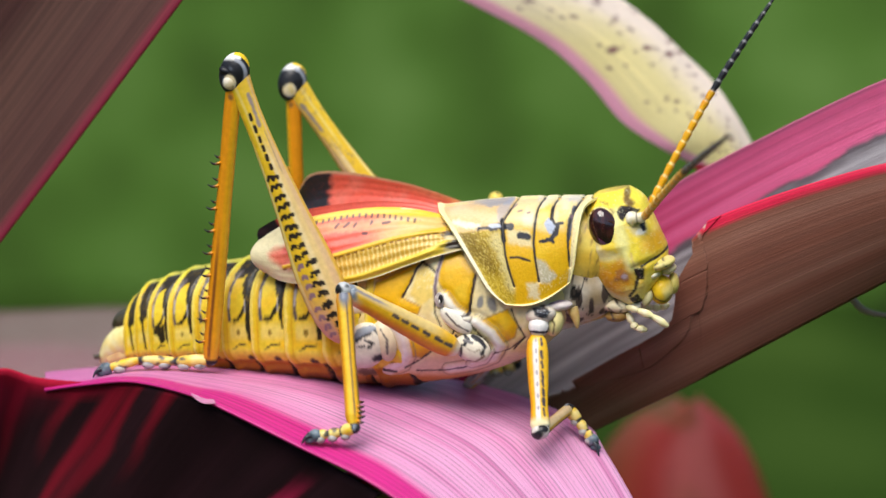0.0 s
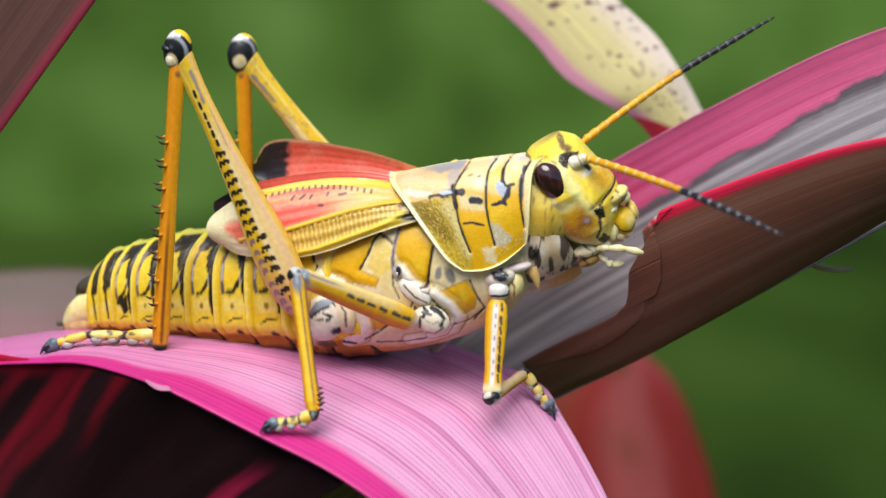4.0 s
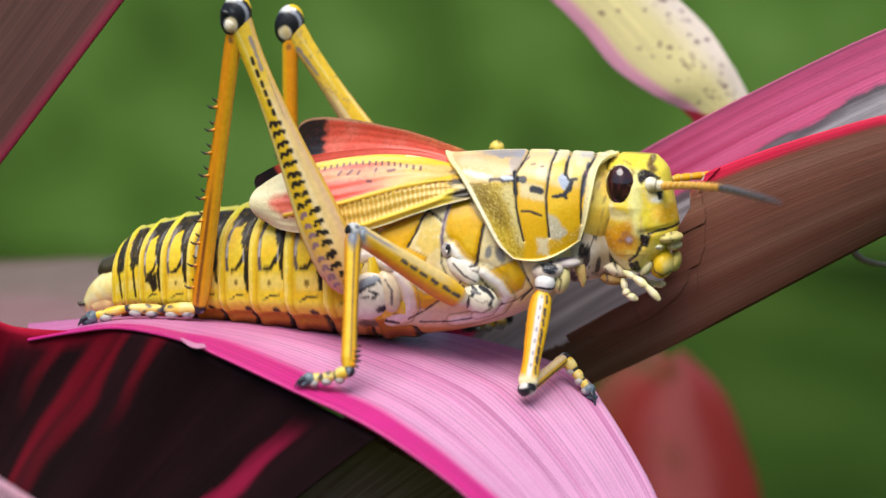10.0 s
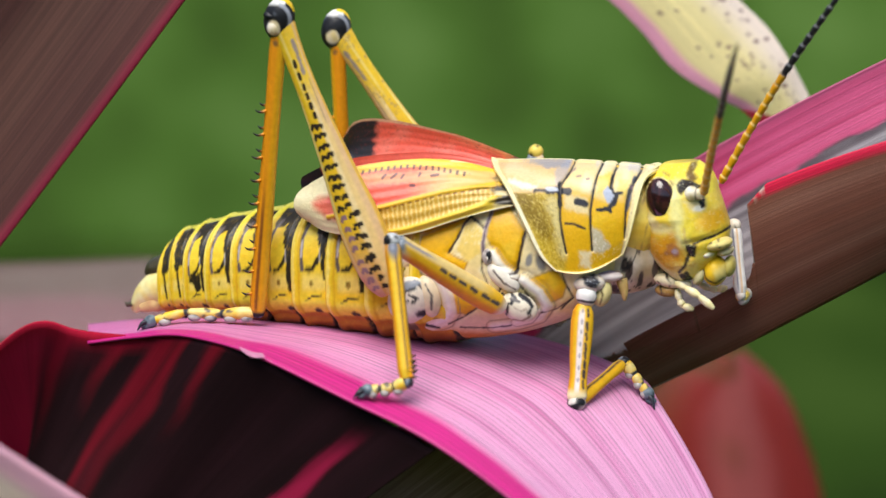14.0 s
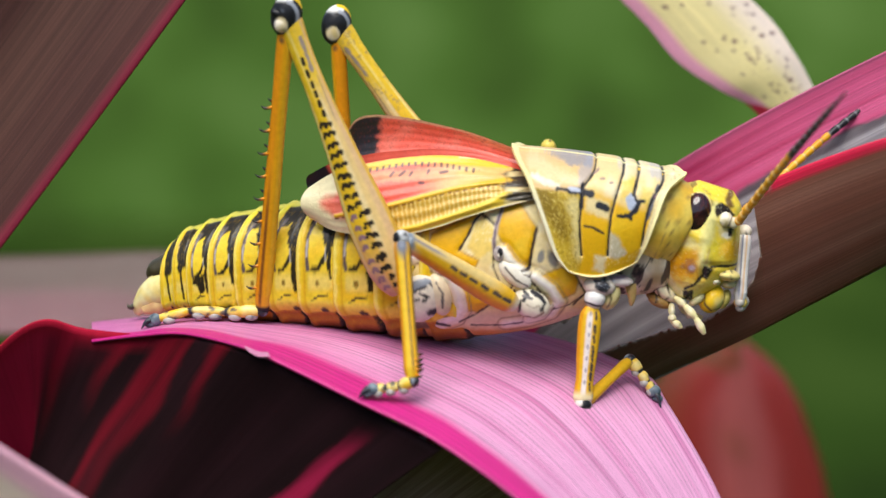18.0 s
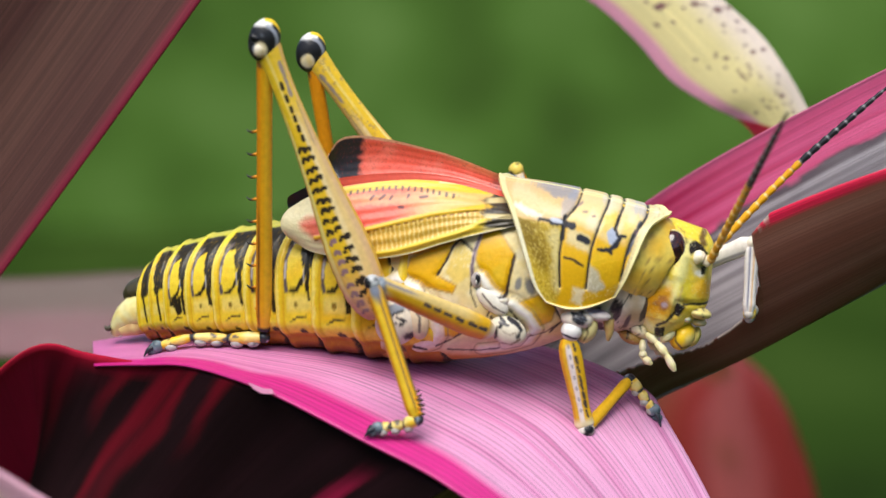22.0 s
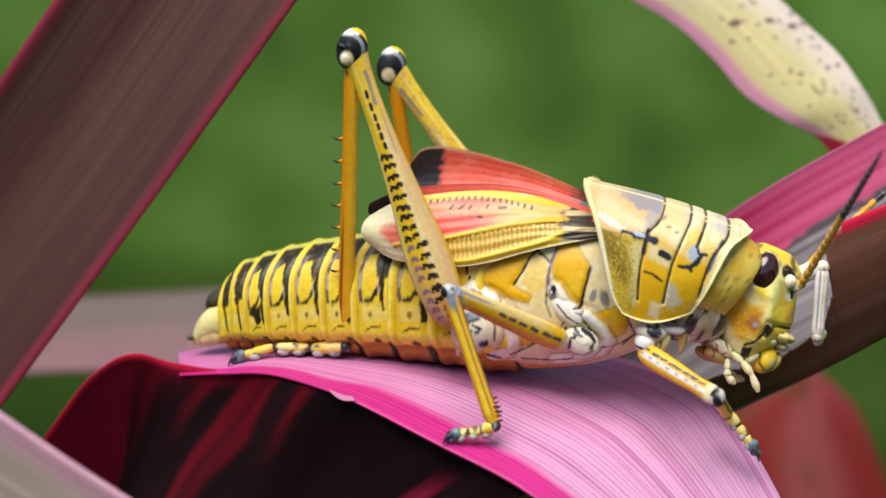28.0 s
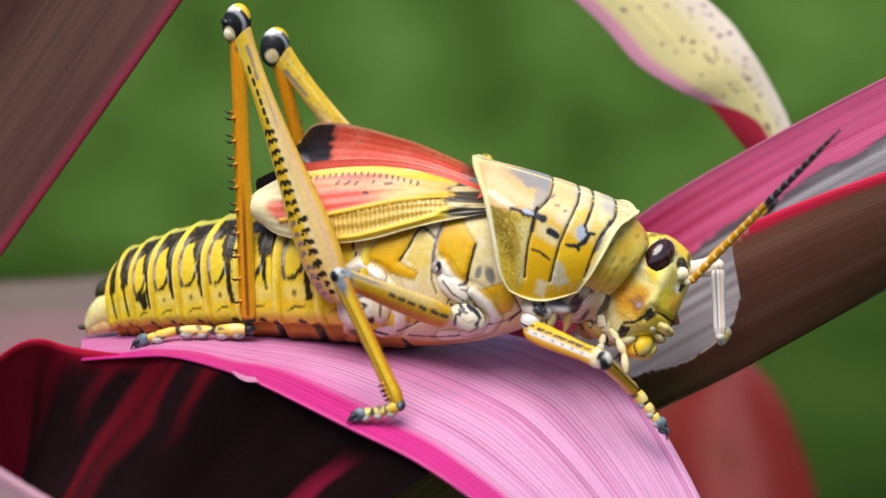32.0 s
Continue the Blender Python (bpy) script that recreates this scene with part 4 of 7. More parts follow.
def collar_grid():
    u, w = grid_uv(230, 300, False)
    s = np.abs(2 * w - 1)
    q = bow(REAR, s)
    q = q + (bow(FRONT, s) - q) * u[..., None]
    arch = np.sin(math.pi * u)
    q[..., 2] += 0.5 * arch * (1 - s) - 1.1 * arch * ease(0.7, 1.0, s)
    q[..., 1] *= 1 + 0.05 * arch
    x, z = q[..., 0], q[..., 2]
    p = Paint(x, z, (0.74, 0.42, 0.008), 1.0)
    rear = ease(0.35, -0.35, x - np.interp(-z, [-t[1] for t in SULCI[0]], [t[0] for t in SULCI[0]]) + 0.15 * p.wob)
    upper = ease(6.95, 7.35, z - 0.09 * (x - 12.5) + 0.10 * p.wob)
    p.lay((0.78, 0.52, 0.02), ease(0.0, 0.8, p.broad) * 0.6)
    # the pitted hind lobe: olive gold, paler towards the first groove
    gold = rear * (1 - upper)
    p.lay((0.50, 0.34, 0.025), gold)
    p.lay((0.20, 0.125, 0.008), gold * ease(2.6, 0.2, from_line(x, z, ((7.93, 6.45), (9.63, 4.91), (11.33, 2.91),)) + 0.6 * p.wob) * 0.85)
    p.lay((0.66, 0.56, 0.24), gold * ease(1.3, 0.2, from_line(x, z, ((12.33, 5.84), (13.21, 4.30), (13.90, 2.28), (14.39, 0.25),)) + 0.4 * p.wob) * 0.85)
    p.lay((0.66, 0.46, 0.04), gold * ease(1.6, 0.3, from_line(x, z, ((9.30, 2.53), (11.35, 0.39), (13.38, -1.34),)) + 0.5 * p.wob) * 0.7)
    p.speckle((0.78, 0.62, 0.16), 0.15, 0.6, 0.55, gold)
    p.speckle((0.16, 0.09, 0.006), -0.2, -0.6, 0.5, gold)
    # its back: peach, grey along the ridge
    p.lay((0.70, 0.47, 0.20), rear * upper)
    p.lay((0.78, 0.60, 0.34), rear * upper * ease(0.9, 0.2, from_line(x, z, ((6.67, 8.92), (9.06, 8.68), (12.12, 8.46),)) + 0.4 * p.wob) * 0.7)
    # fore lobes: amber below, cream and tan above
    fore = (1 - rear) * ease(6.4, 8.2, z + 0.5 * p.broad)
    p.lay((0.76, 0.60, 0.28), fore)
    p.lay((0.82, 0.74, 0.54), fore * ease(-0.4, 0.5, p.broad) * 0.8)
    p.patch(((13.64, 7.23), (16.61, 6.88), (16.76, 4.98), (13.79, 5.34),), (0.74, 0.64, 0.36), 0.4, 0.4, 0.8)
    p.patch(((17.26, 9.45), (19.00, 9.88), (18.89, 7.66), (17.28, 7.16),), (0.76, 0.52, 0.05), 0.35, 0.3, 0.8)
    p.patch(((19.95, 9.02), (21.16, 9.04), (20.91, 7.21), (19.83, 7.33),), (0.76, 0.56, 0.08), 0.3, 0.3, 0.7)
    p.patch(((17.11, 3.77), (18.40, 2.97), (19.62, 1.37), (18.55, 0.39), (17.47, 0.65),), (0.56, 0.50, 0.32), 0.25, 0.35)
    p.speckle((0.76, 0.72, 0.58), 0.1, 0.5, 0.7, ease(0.3, -0.3, from_patch(x, z, ((17.11, 3.77), (18.40, 2.97), (19.62, 1.37), (18.55, 0.39), (17.47, 0.65),))))
    p.patch(((15.99, 0.62), (17.34, 0.37), (17.49, -1.40), (16.20, -1.29),), (0.80, 0.72, 0.46), 0.3, 0.5, 0.8)
    p.speckle((0.82, 0.66, 0.24), 0.2, 0.5, 0.8, ease(0.6, 0.2, from_line(x, z, ((18.02, -0.16), (20.03, 0.83), (21.03, 1.80),))))
    grey = ((6.61, 10.04), (8.94, 9.94), (11.33, 9.77), (13.37, 10.00),)
    p.lay((0.25, 0.26, 0.30), ease(0.42, 0.15, from_line(x, z, grey) + 0.22 * p.wob) * 0.8)
    p.lay((0.08, 0.08, 0.09), ease(0.20, 0.06, from_line(x, z, ((9.28, 10.08), (11.33, 10.11), (13.37, 10.34),)) + 0.22 * p.wob) * 0.8)
    p.patch(((12.04, 9.27), (13.39, 10.38), (13.94, 10.11), (13.54, 8.75), (12.59, 7.92),), (0.30, 0.32, 0.38), 0.25, 0.25, 0.6)
    # blue-grey sheen along the top of the fore lobes, laid on as colour
    p.lay((0.50, 0.50, 0.52), ease(0.45, 0.15, from_line(x, z, ((14.64, 10.60), (17.02, 10.50), (19.73, 10.54), (21.90, 10.16),)) + 0.35 * p.wob) * 0.7)
    # pale teeth over the dark side ridge
    p.line(((7.00, 7.95), (8.49, 7.56), (10.19, 7.45),), 0.30, (0.82, 0.74, 0.58), 0.2, 0.35, 0.8)
    ink = (0.016, 0.017, 0.024)
    p.line(((10.19, 7.18), (11.21, 7.20), (12.29, 7.08),), 0.22, ink, 0.12, 0.22)
    p.line(((12.15, 7.35), (13.10, 7.43), (14.18, 7.31),), 0.38, ink, 0.12, 0.18)
    p.line(((13.03, 8.17), (13.10, 7.23), (13.31, 5.74),), 0.26, ink, 0.10, 0.14)
    # bluish highlight on the black side ridge, painted on
    p.spot((12.15, 7.48), 0.75, 0.24, (0.50, 0.54, 0.64), 0.3, 0.3)
    p.line(((15.27, 6.31), (16.21, 6.12),), 0.40, ink, 0.10, 0.15)
    p.line(((14.14, 3.71), (15.15, 3.73), (15.83, 3.47), (16.44, 3.28),), 0.15, (0.05, 0.03, 0.02), 0.07, 0.08)
    p.patch(((18.15, 7.58), (18.62, 8.26), (19.29, 7.86), (19.70, 7.20), (19.44, 6.25), (18.77, 6.50),), (0.42, 0.47, 0.58), 0.14, 0.15)
    p.line(((19.07, 9.48), (19.02, 8.26), (19.43, 7.53), (20.37, 7.61),), 0.17, ink, 0.08, 0.10)
    p.line(((19.70, 7.20), (19.51, 6.38), (19.04, 5.70),), 0.30, ink, 0.10, 0.20)
    p.line(((17.70, 5.54), (18.51, 5.69), (19.18, 5.56),), 0.26, ink, 0.10, 0.20)
    p.line(((21.69, 9.25), (21.24, 7.69), (21.05, 5.87),), 0.26, (0.09, 0.10, 0.13), 0.12, 0.20)
    for line in SULCI:
        p.line(line, 0.13, (0.028, 0.024, 0.024), 0.07, 0.06)
    for dot in (((14.14, 9.51), (14.48, 9.71),), ((14.89, 9.04), (15.30, 9.12),), ((16.04, 8.86), (16.31, 8.93),), ((21.37, 8.46), (21.50, 8.60),)):
        p.line(dot, 0.13, (0.22, 0.12, 0.16), 0.1, 0.1, 0.8)
    front = ease(0.93, 0.95, u)
    p.lay((0.78, 0.66, 0.34), front)
    p.speckle((0.40, 0.30, 0.14), 0.2, 0.6, 0.6, front)
    p.lay((0.84, 0.78, 0.40), ease(0.03, 0.015, s))
    edge = np.minimum(np.minimum(u * 1.0, (1 - u) * 1.3), (1 - s) * 1.1)
    rim = ease(0.044, 0.030, edge + 0.004 * p.wob)
    p.lay((0.84, 0.76, 0.36), rim)
    p.lay((0.84, 0.80, 0.62), rim * ease(0.1, 0.02, u) * ease(0.35, 0.55, s) * 0.7)
    # relief
    k = 0.30 * np.exp(-(edge / 0.030) ** 2) + 0.20 * ease(0.06, 0.03, s)
    for line in SULCI:
        k = k - 0.24 * np.exp(-(from_line(x, z, line) / 0.22) ** 2)
    k = k + 0.035 * p.fine * gold + 0.02 * p.wob
    side = np.where(w < 0.5, 1.0, -1.0)
    out = np.stack([np.zeros_like(x), q[..., 1], z + 6], -1)
    out /= np.linalg.norm(out, axis=-1, keepdims=True)
    q = q + out * k[..., None]
    q[..., 1] = -side * np.abs(q[..., 1])
    inner = q - np.stack([np.zeros_like(x), -side * np.abs(out[..., 1]), out[..., 2]], -1) * 0.35
    body = loft(Body(), q[:, ::-1], p.c[:, ::-1])
    loft(body, inner, p.c)
    n, m = q.shape[:2]
    ring = [(i, 0) for i in range(n)] + [(n - 1, j) for j in range(1, m)] + [(i, m - 1) for i in range(n - 2, -1, -1)] + [(0, j) for j in range(m - 2, -1, -1)]
    strip = np.array([[q[i, j], inner[i, j]] for i, j in ring])
    tint = np.array([[p.c[i, j], p.c[i, j]] for i, j in ring])
    return loft(body, strip, tint)


pronotum = part("pronotum", collar_grid(), PRONOTUM, hopper, "pitted yellow saddle shield with pale rims and black grooves", PRON_PIVOT)

# head
NECK = (21.99, -0.00, 0.31)
HEAD_REAR = [(24.47, 0.00, 10.69), (22.30, 0.00, 9.00), (21.56, 0.00, 6.91), (21.38, 0.00, 4.48), (21.82, 0.00, 2.47), (22.67, 0.00, 0.39), (24.00, 0.00, -1.40), (26.09, 0.00, -3.03)]
HEAD_FORE = [(28.77, 0.00, 11.02), (30.35, 0.00, 9.60), (31.14, 0.00, 7.27), (31.93, 0.00, 4.87), (32.43, 0.00, 3.08), (32.19, 0.00, 1.55), (31.40, 0.00, -0.34), (29.52, 0.00, -2.75)]
HEAD_HALF = (2.0, 4.3, 5.3, 5.8, 5.9, 5.7, 5.2, 3.8)


def head_grid():
    u, v = grid_uv(200, 230, True)
    a = 2 * math.pi * v
    r, f = bow(HEAD_REAR, u), bow(HEAD_FORE, u)
    half = np.interp(u, np.linspace(0, 1, 8), HEAD_HALF)
    ca, sa = np.cos(a), np.sin(a)
    q = (r + f) * 0.5 + (f - r) * 0.5 * (np.sign(ca) * np.abs(ca) ** 0.85)[..., None]
    q[..., 1] += half * np.sign(sa) * np.abs(sa) ** 0.8 * (1 - 0.16 * np.maximum(0, ca))
    x, z = q[..., 0], q[..., 2]
    p = Paint(x, z, (0.82, 0.62, 0.05), 6.0)
    p.lay((0.84, 0.70, 0.20), ease(-0.2, 0.6, p.broad) * 0.8)
    # cheek
    p.spot((23.11, 3.75), 1.7, 2.8, (0.74, 0.40, 0.008), 0.6, 0.4, 0.95)
    p.spot((25.85, 0.80), 3.1, 2.1, (0.72, 0.33, 0.006), 0.6, 0.5, 1.0, 15)
    p.spot((27.17, 2.46), 1.2, 0.9, (0.66, 0.30, 0.02), 0.6, 0.4, 0.8)
    p.spot((26.79, 1.09), 0.95, 0.75, (0.30, 0.10, 0.05), 0.6, 0.7, 0.8)
    p.spot((26.99, 0.89), 0.40, 0.30, (0.42, 0.34, 0.42), 0.5, 0.5, 0.8)
    p.spot((23.78, 4.45), 0.9, 1.1, (0.84, 0.78, 0.40), 0.6, 0.5, 0.8)
    p.spot((25.27, 3.52), 1.5, 0.6, (0.84, 0.76, 0.36), 0.6, 0.5, 0.7)
    p.line(((22.96, 0.88), (23.92, -0.61), (25.43, -1.96), (27.20, -2.47),), 0.55, (0.84, 0.76, 0.36), 0.3, 0.25, 0.9)
    # face: pale ridge before the eye, amber brow
    p.line(((26.91, 8.46), (27.08, 6.43), (27.51, 4.05), (28.08, 2.01),), 0.75, (0.84, 0.78, 0.30), 0.5, 0.3, 0.9)
    p.line(((28.49, 11.06), (29.71, 9.86), (30.54, 8.18),), 0.6, (0.82, 0.70, 0.06), 0.3, 0.2, 0.9)
    p.spot((30.91, 4.46), 1.5, 1.3, (0.72, 0.38, 0.006), 0.6, 0.4, 0.9)
    p.spot((28.43, 3.59), 0.7, 1.3, (0.82, 0.66, 0.04), 0.5, 0.3, 0.8)
    p.patch(((27.88, 6.78), (30.16, 7.02), (30.31, 5.66), (28.98, 5.37),), (0.74, 0.62, 0.32), 0.3, 0.2, 0.8)
    p.spot((29.50, 5.92), 0.5, 0.35, (0.84, 0.80, 0.66), 0.4, 0.3)
    ink = (0.018, 0.014, 0.014)
    p.patch(((26.98, 8.74), (27.44, 9.42), (28.52, 9.17), (29.67, 8.51), (28.94, 7.82), (27.86, 7.93), (27.60, 7.45), (27.12, 7.99),), ink, 0.12, 0.16)
    p.line(((28.33, 10.69), (28.20, 9.87), (28.61, 9.47),), 0.42, (0.09, 0.04, 0.02), 0.25, 0.2, 0.9)
    p.patch(((29.43, 6.74), (30.02, 7.29), (30.24, 6.07), (29.77, 5.93),), ink, 0.12, 0.14)
    p.line(((22.79, 8.51), (23.05, 9.06), (23.98, 10.15),), 0.22, (0.16, 0.10, 0.02), 0.15, 0.35, 0.8)
    p.line(((25.14, 9.93), (25.82, 9.67), (26.51, 8.73),), 0.16, (0.14, 0.09, 0.04), 0.15, 0.3, 0.7)
    p.line(((29.16, 1.82), (30.23, 2.32), (31.30, 2.61), (32.57, 3.25),), 0.16, ink, 0.08, 0.10)
    p.patch(((28.22, 1.80), (29.50, 1.69), (29.26, 0.18), (28.65, 0.31), (28.23, 0.98),), ink, 0.12, 0.14)
    p.line(((28.58, 0.44), (28.12, -0.80), (27.33, -1.78),), 0.20, ink, 0.10, 0.14)
    p.patch(((27.06, -2.06), (28.27, -1.62), (28.83, -2.85), (27.75, -3.01),), ink, 0.12, 0.14)
    p.line(((28.09, 3.71), (28.39, 1.94),), 0.10, (0.60, 0.40, 0.18), 0.10, 0.1, 0.7)
    p.speckle((0.84, 0.80, 0.50), 0.35, 0.8, 0.35)
    p.speckle((0.60, 0.34, 0.01), -0.4, -0.9, 0.35)
    near = np.abs(q[..., 1]) > 1.0
    push = 0.30 * np.exp(-(from_line(x, z, ((27.07, 7.11), (27.51, 4.05), (28.22, 2.01),)) / 0.8) ** 2) - 0.35 * np.exp(-(from_line(x, z, ((28.95, 7.14), (29.65, 5.11),)) / 0.9) ** 2) - 0.30 * np.exp(-(from_line(x, z, ((28.65, 0.31), (28.22, 1.80), (30.30, 2.32), (32.57, 3.25),)) / 0.35) ** 2)
    push += 0.35 * np.exp(-(from_patch(x, z, ((23.86, 8.86), (25.87, 8.89), (26.47, 4.83), (24.18, 4.59),)) / 0.9) ** 2) + 0.03 * p.wob
    q[..., 1] += np.sign(q[..., 1]) * push * near
    return loft(Body(), q, p.c, True, True)


head = part("head", head_grid(), CHITIN, hopper, "lemon yellow head with amber cheeks", NECK)


def on_head(name, body, material, label="", origin=NECK):
    ob = new(name, mesh_of(name, body.v, body.f, body.c, body.st, origin))
    ob.data.materials.append(material)
    ob.parent = head
    ob.location = (Vector(origin) - Vector(NECK)) * 0.001
    if label:
        ob["label"] = label
    return ob


EYE = (25.16, -4.90, 6.91)
SOCKET = (28.68, -4.20, 7.63)
for sgn in (-1, 1):
    tilt = Matrix.Rotation(radians(-9), 3, "Y")
    eye = Body().blob((EYE[0], sgn * 4.85, EYE[2]), (1.75, 1.45, 2.62), lambda u, v, p: mix((0.016, 0.006, 0.008), (0.055, 0.016, 0.014), 0.5 + grain(p[0] * 2, p[1], p[2])), 40, 56, tilt)
    on_head("eye", eye, GLOSS, "glossy dark brown compound eye")
    ring = [Vector((EYE[0], sgn * 4.85, EYE[2])) + tilt @ Vector((1.74 * math.cos(a), 0, 2.62 * math.sin(a))) for a in [2 * math.pi * i / 16 for i in range(17)]]
    on_head("eye_rim", Body().tube(ring, [0.15, 0.15], lambda u, v, p: mix((0.78, 0.66, 0.26), (0.20, 0.12, 0.03), step(0.1, 0.4, grain(p[0] * 2, p[2] * 2, 3))), 8, 90), CHITIN, "pale rim round the eye")
    sock = Body()
    cup = lambda u, v, p: mix(mix((0.80, 0.76, 0.62), (0.60, 0.52, 0.28), 0.4 + grain(p[0] * 1.4, p[2] * 1.4, 2)), (0.10, 0.07, 0.04), step(0.04, 0.0, abs(u - 0.55)))
    base = Vector((SOCKET[0], sgn * 4.0, SOCKET[2]))
    sock.tube([base + Vector((-0.7, 0, 0.05)), base + Vector((0.0, sgn * 0.15, 0)), base + Vector((0.9, sgn * 0.2, 0)), base + Vector((1.5, sgn * 0.1, 0.02))], [0.60, 0.88, 0.92, 0.62, 0.70, 0.5], cup, 18, 30)
    on_head("antenna_socket", sock, CHITIN, "bone white feeler socket")


def bead(at, r, turn, base, seed, marks=None):
    return lump(at, r, turn, marks or (lambda p: p.speckle((0.55, 0.46, 0.30), 0.3, 0.7, 0.5)), base, seed, 30)


def seam_marks(*lines):
    def marks(p):
        for line in lines:
            p.line(line, 0.11, (0.05, 0.035, 0.03), 0.07, 0.10)
        p.speckle((0.60, 0.50, 0.26), 0.3, 0.7, 0.4)
    return marks


on_head("clypeus", bead((31.42, -2.20, 1.48), (1.80, 2.4, 0.78), -10, (0.76, 0.64, 0.22), 11, seam_marks(((30.38, 1.57), (31.05, 1.86),), ((31.71, 2.28), (32.00, 1.33),))), CHITIN, "yellow cream face plate over the mouth")
on_head("clypeus", bead((30.29, -2.30, 0.31), (0.95, 2.0, 0.60), -6, (0.80, 0.76, 0.56), 12), CHITIN, "cream lower face plate")
on_head("clypeus", bead((32.16, -1.20, 0.47), (1.05, 2.0, 0.60), -12, (0.66, 0.58, 0.30), 13), CHITIN)
on_head("labrum", bead((31.06, -1.80, -1.89), (1.50, 2.0, 1.80), 6, (0.78, 0.50, 0.016), 14, lambda p: p.spot((32.06, -2.23), 0.7, 1.2, (0.80, 0.64, 0.20), 0.5, 0.4).line(((29.67, -0.22), (29.89, -1.59), (30.31, -2.68), (31.40, -3.20), (32.33, -2.50),), 0.10, (0.10, 0.05, 0.02), 0.08, 0.08)), CHITIN, "orange yellow upper lip")
on_head("labrum", bead((32.59, -0.60, -1.48), (0.72, 1.8, 1.30), 4, (0.72, 0.58, 0.14), 15), CHITIN, "yellow side of the upper lip")
for sgn in (-1, 1):
    def by(at):
        return (at[0], -sgn * at[1] if sgn > 0 else at[1], at[2])
    on_head("mandible", bead(by((29.04, -2.90, -1.08)), (0.66, 0.9, 1.55), -8, (0.76, 0.66, 0.30), 16, seam_marks(((29.59, 0.33), (29.55, -1.32), (29.90, -2.41),))), CHITIN, "cream jaw edged in black")
    on_head("mandible", bead(by((29.33, -2.80, -2.54)), (0.62, 0.9, 1.10), 30, (0.74, 0.66, 0.34), 17), CHITIN)
    on_head("mandible", bead(by((27.76, -3.20, -1.06)), (0.40, 0.6, 1.15), -26, (0.72, 0.64, 0.40), 18), CHITIN)
    on_head("lower_jaw", bead(by((25.66, -2.60, -3.20)), (1.9, 1.2, 0.85), 8, (0.72, 0.62, 0.40), 19, seam_marks(((24.50, -3.21), (25.05, -3.89),), ((25.44, -2.37), (25.99, -3.18), (25.86, -3.87),), ((26.53, -2.62), (26.94, -3.44),))), CHITIN, "bone white lower jaw")
    on_head("lower_jaw", bead(by((27.57, -2.80, -3.33)), (0.95, 0.8, 0.70), 30, (0.78, 0.70, 0.52), 20), CHITIN)
    on_head("lower_jaw", bead(by((25.38, -2.20, -4.45)), (1.5, 1.1, 0.8), 0, (0.42, 0.24, 0.06), 21, seam_marks(((24.64, -3.76), (24.93, -4.72),))), CHITIN, "brown chin")
THROAT = Body().tube([(18.53, -0.00, 0.94), (21.30, 0.00, 0.29), (23.72, -0.00, 0.34), (25.09, -0.00, 0.72)], [6.6, 6.0, 5.0, 3.4], lambda u, v, p: mix(mix(mix(BONE, (0.46, 0.30, 0.12), 0.4 + grain(p[0] * 0.4, p[1] * 0.4, p[2] * 0.4)), (0.10, 0.07, 0.06), step(0.10, 0.25, grain(p[0] * 1.1, p[1] * 0.5, p[2] * 0.35))), BLACK, step(0.06, 0.02, abs(grain(p[0] * 0.7, p[1] * 0.3, p[2] * 0.2 + 4)))), 90, 60)
THROAT.tube([(18.5, 0, 3.4), (21.5, 0, 3.7), (24.0, 0, 3.6), (26.0, 0, 3.0)], [6.7, 6.4, 5.9, 4.6], lambda u, v, p: mix(mix((0.80, 0.62, 0.12), (0.74, 0.46, 0.04), 0.5 + grain(p[0] * 0.5, p[1] * 0.5, p[2] * 0.5)), (0.40, 0.24, 0.06), step(0.06, 0.02, abs(grain(p[0] * 0.8, p[1] * 0.2, p[2] * 0.2 + 2)))), 48, 30)
neck = new("neck", mesh_of("neck", THROAT.v, THROAT.f, THROAT.c, THROAT.st, PRON_PIVOT))
neck.data.materials.append(CHITIN)
neck.parent = pronotum
neck["label"] = "pale neck skin with dark folds"


def chain(pts, radii, pale, dark):
    b = Body()
    for i, (p, q) in enumerate(zip(pts, pts[1:])):
        p, q = Vector(p), Vector(q)
        b.tube([p, p.lerp(q, 0.5), q], [radii[i] * 0.6, radii[i], radii[i] * 1.15, radii[i] * 0.7], lambda u, v, s, i=i: mix(mix(pale, dark, 0.2 + grain(s[0], s[1], s[2])), (0.20, 0.13, 0.07), step(0.10, 0.0, u) * 0.7), 14, 14)
        b.blob(q, [radii[i] * 0.72] * 3, plain(pale), 8, 12)
    return b


palps = []
for pts in ([(26.65, -3.60, -3.23), (28.04, -4.40, -3.63), (29.69, -4.80, -4.42), (31.32, -4.80, -5.75)], [(26.71, -3.00, -4.15), (27.16, -3.60, -5.29), (27.51, -3.60, -5.97), (28.60, -3.60, -6.29)], [(28.23, 2.40, -4.41), (29.47, 3.00, -5.04), (30.29, 3.40, -5.22), (31.33, 3.40, -4.99)]):
    palps.append(on_head("palp", chain(pts, [0.40, 0.46, 0.44], (0.80, 0.72, 0.36), BONE), CHITIN, "pale yellow jointed mouth feeler", pts[0]))

# feelers, built along +x from their sockets
FEELER_BASE = {-1: (30.09, -4.20, 7.65), 1: (30.78, 3.00, 8.04)}
feelers = []


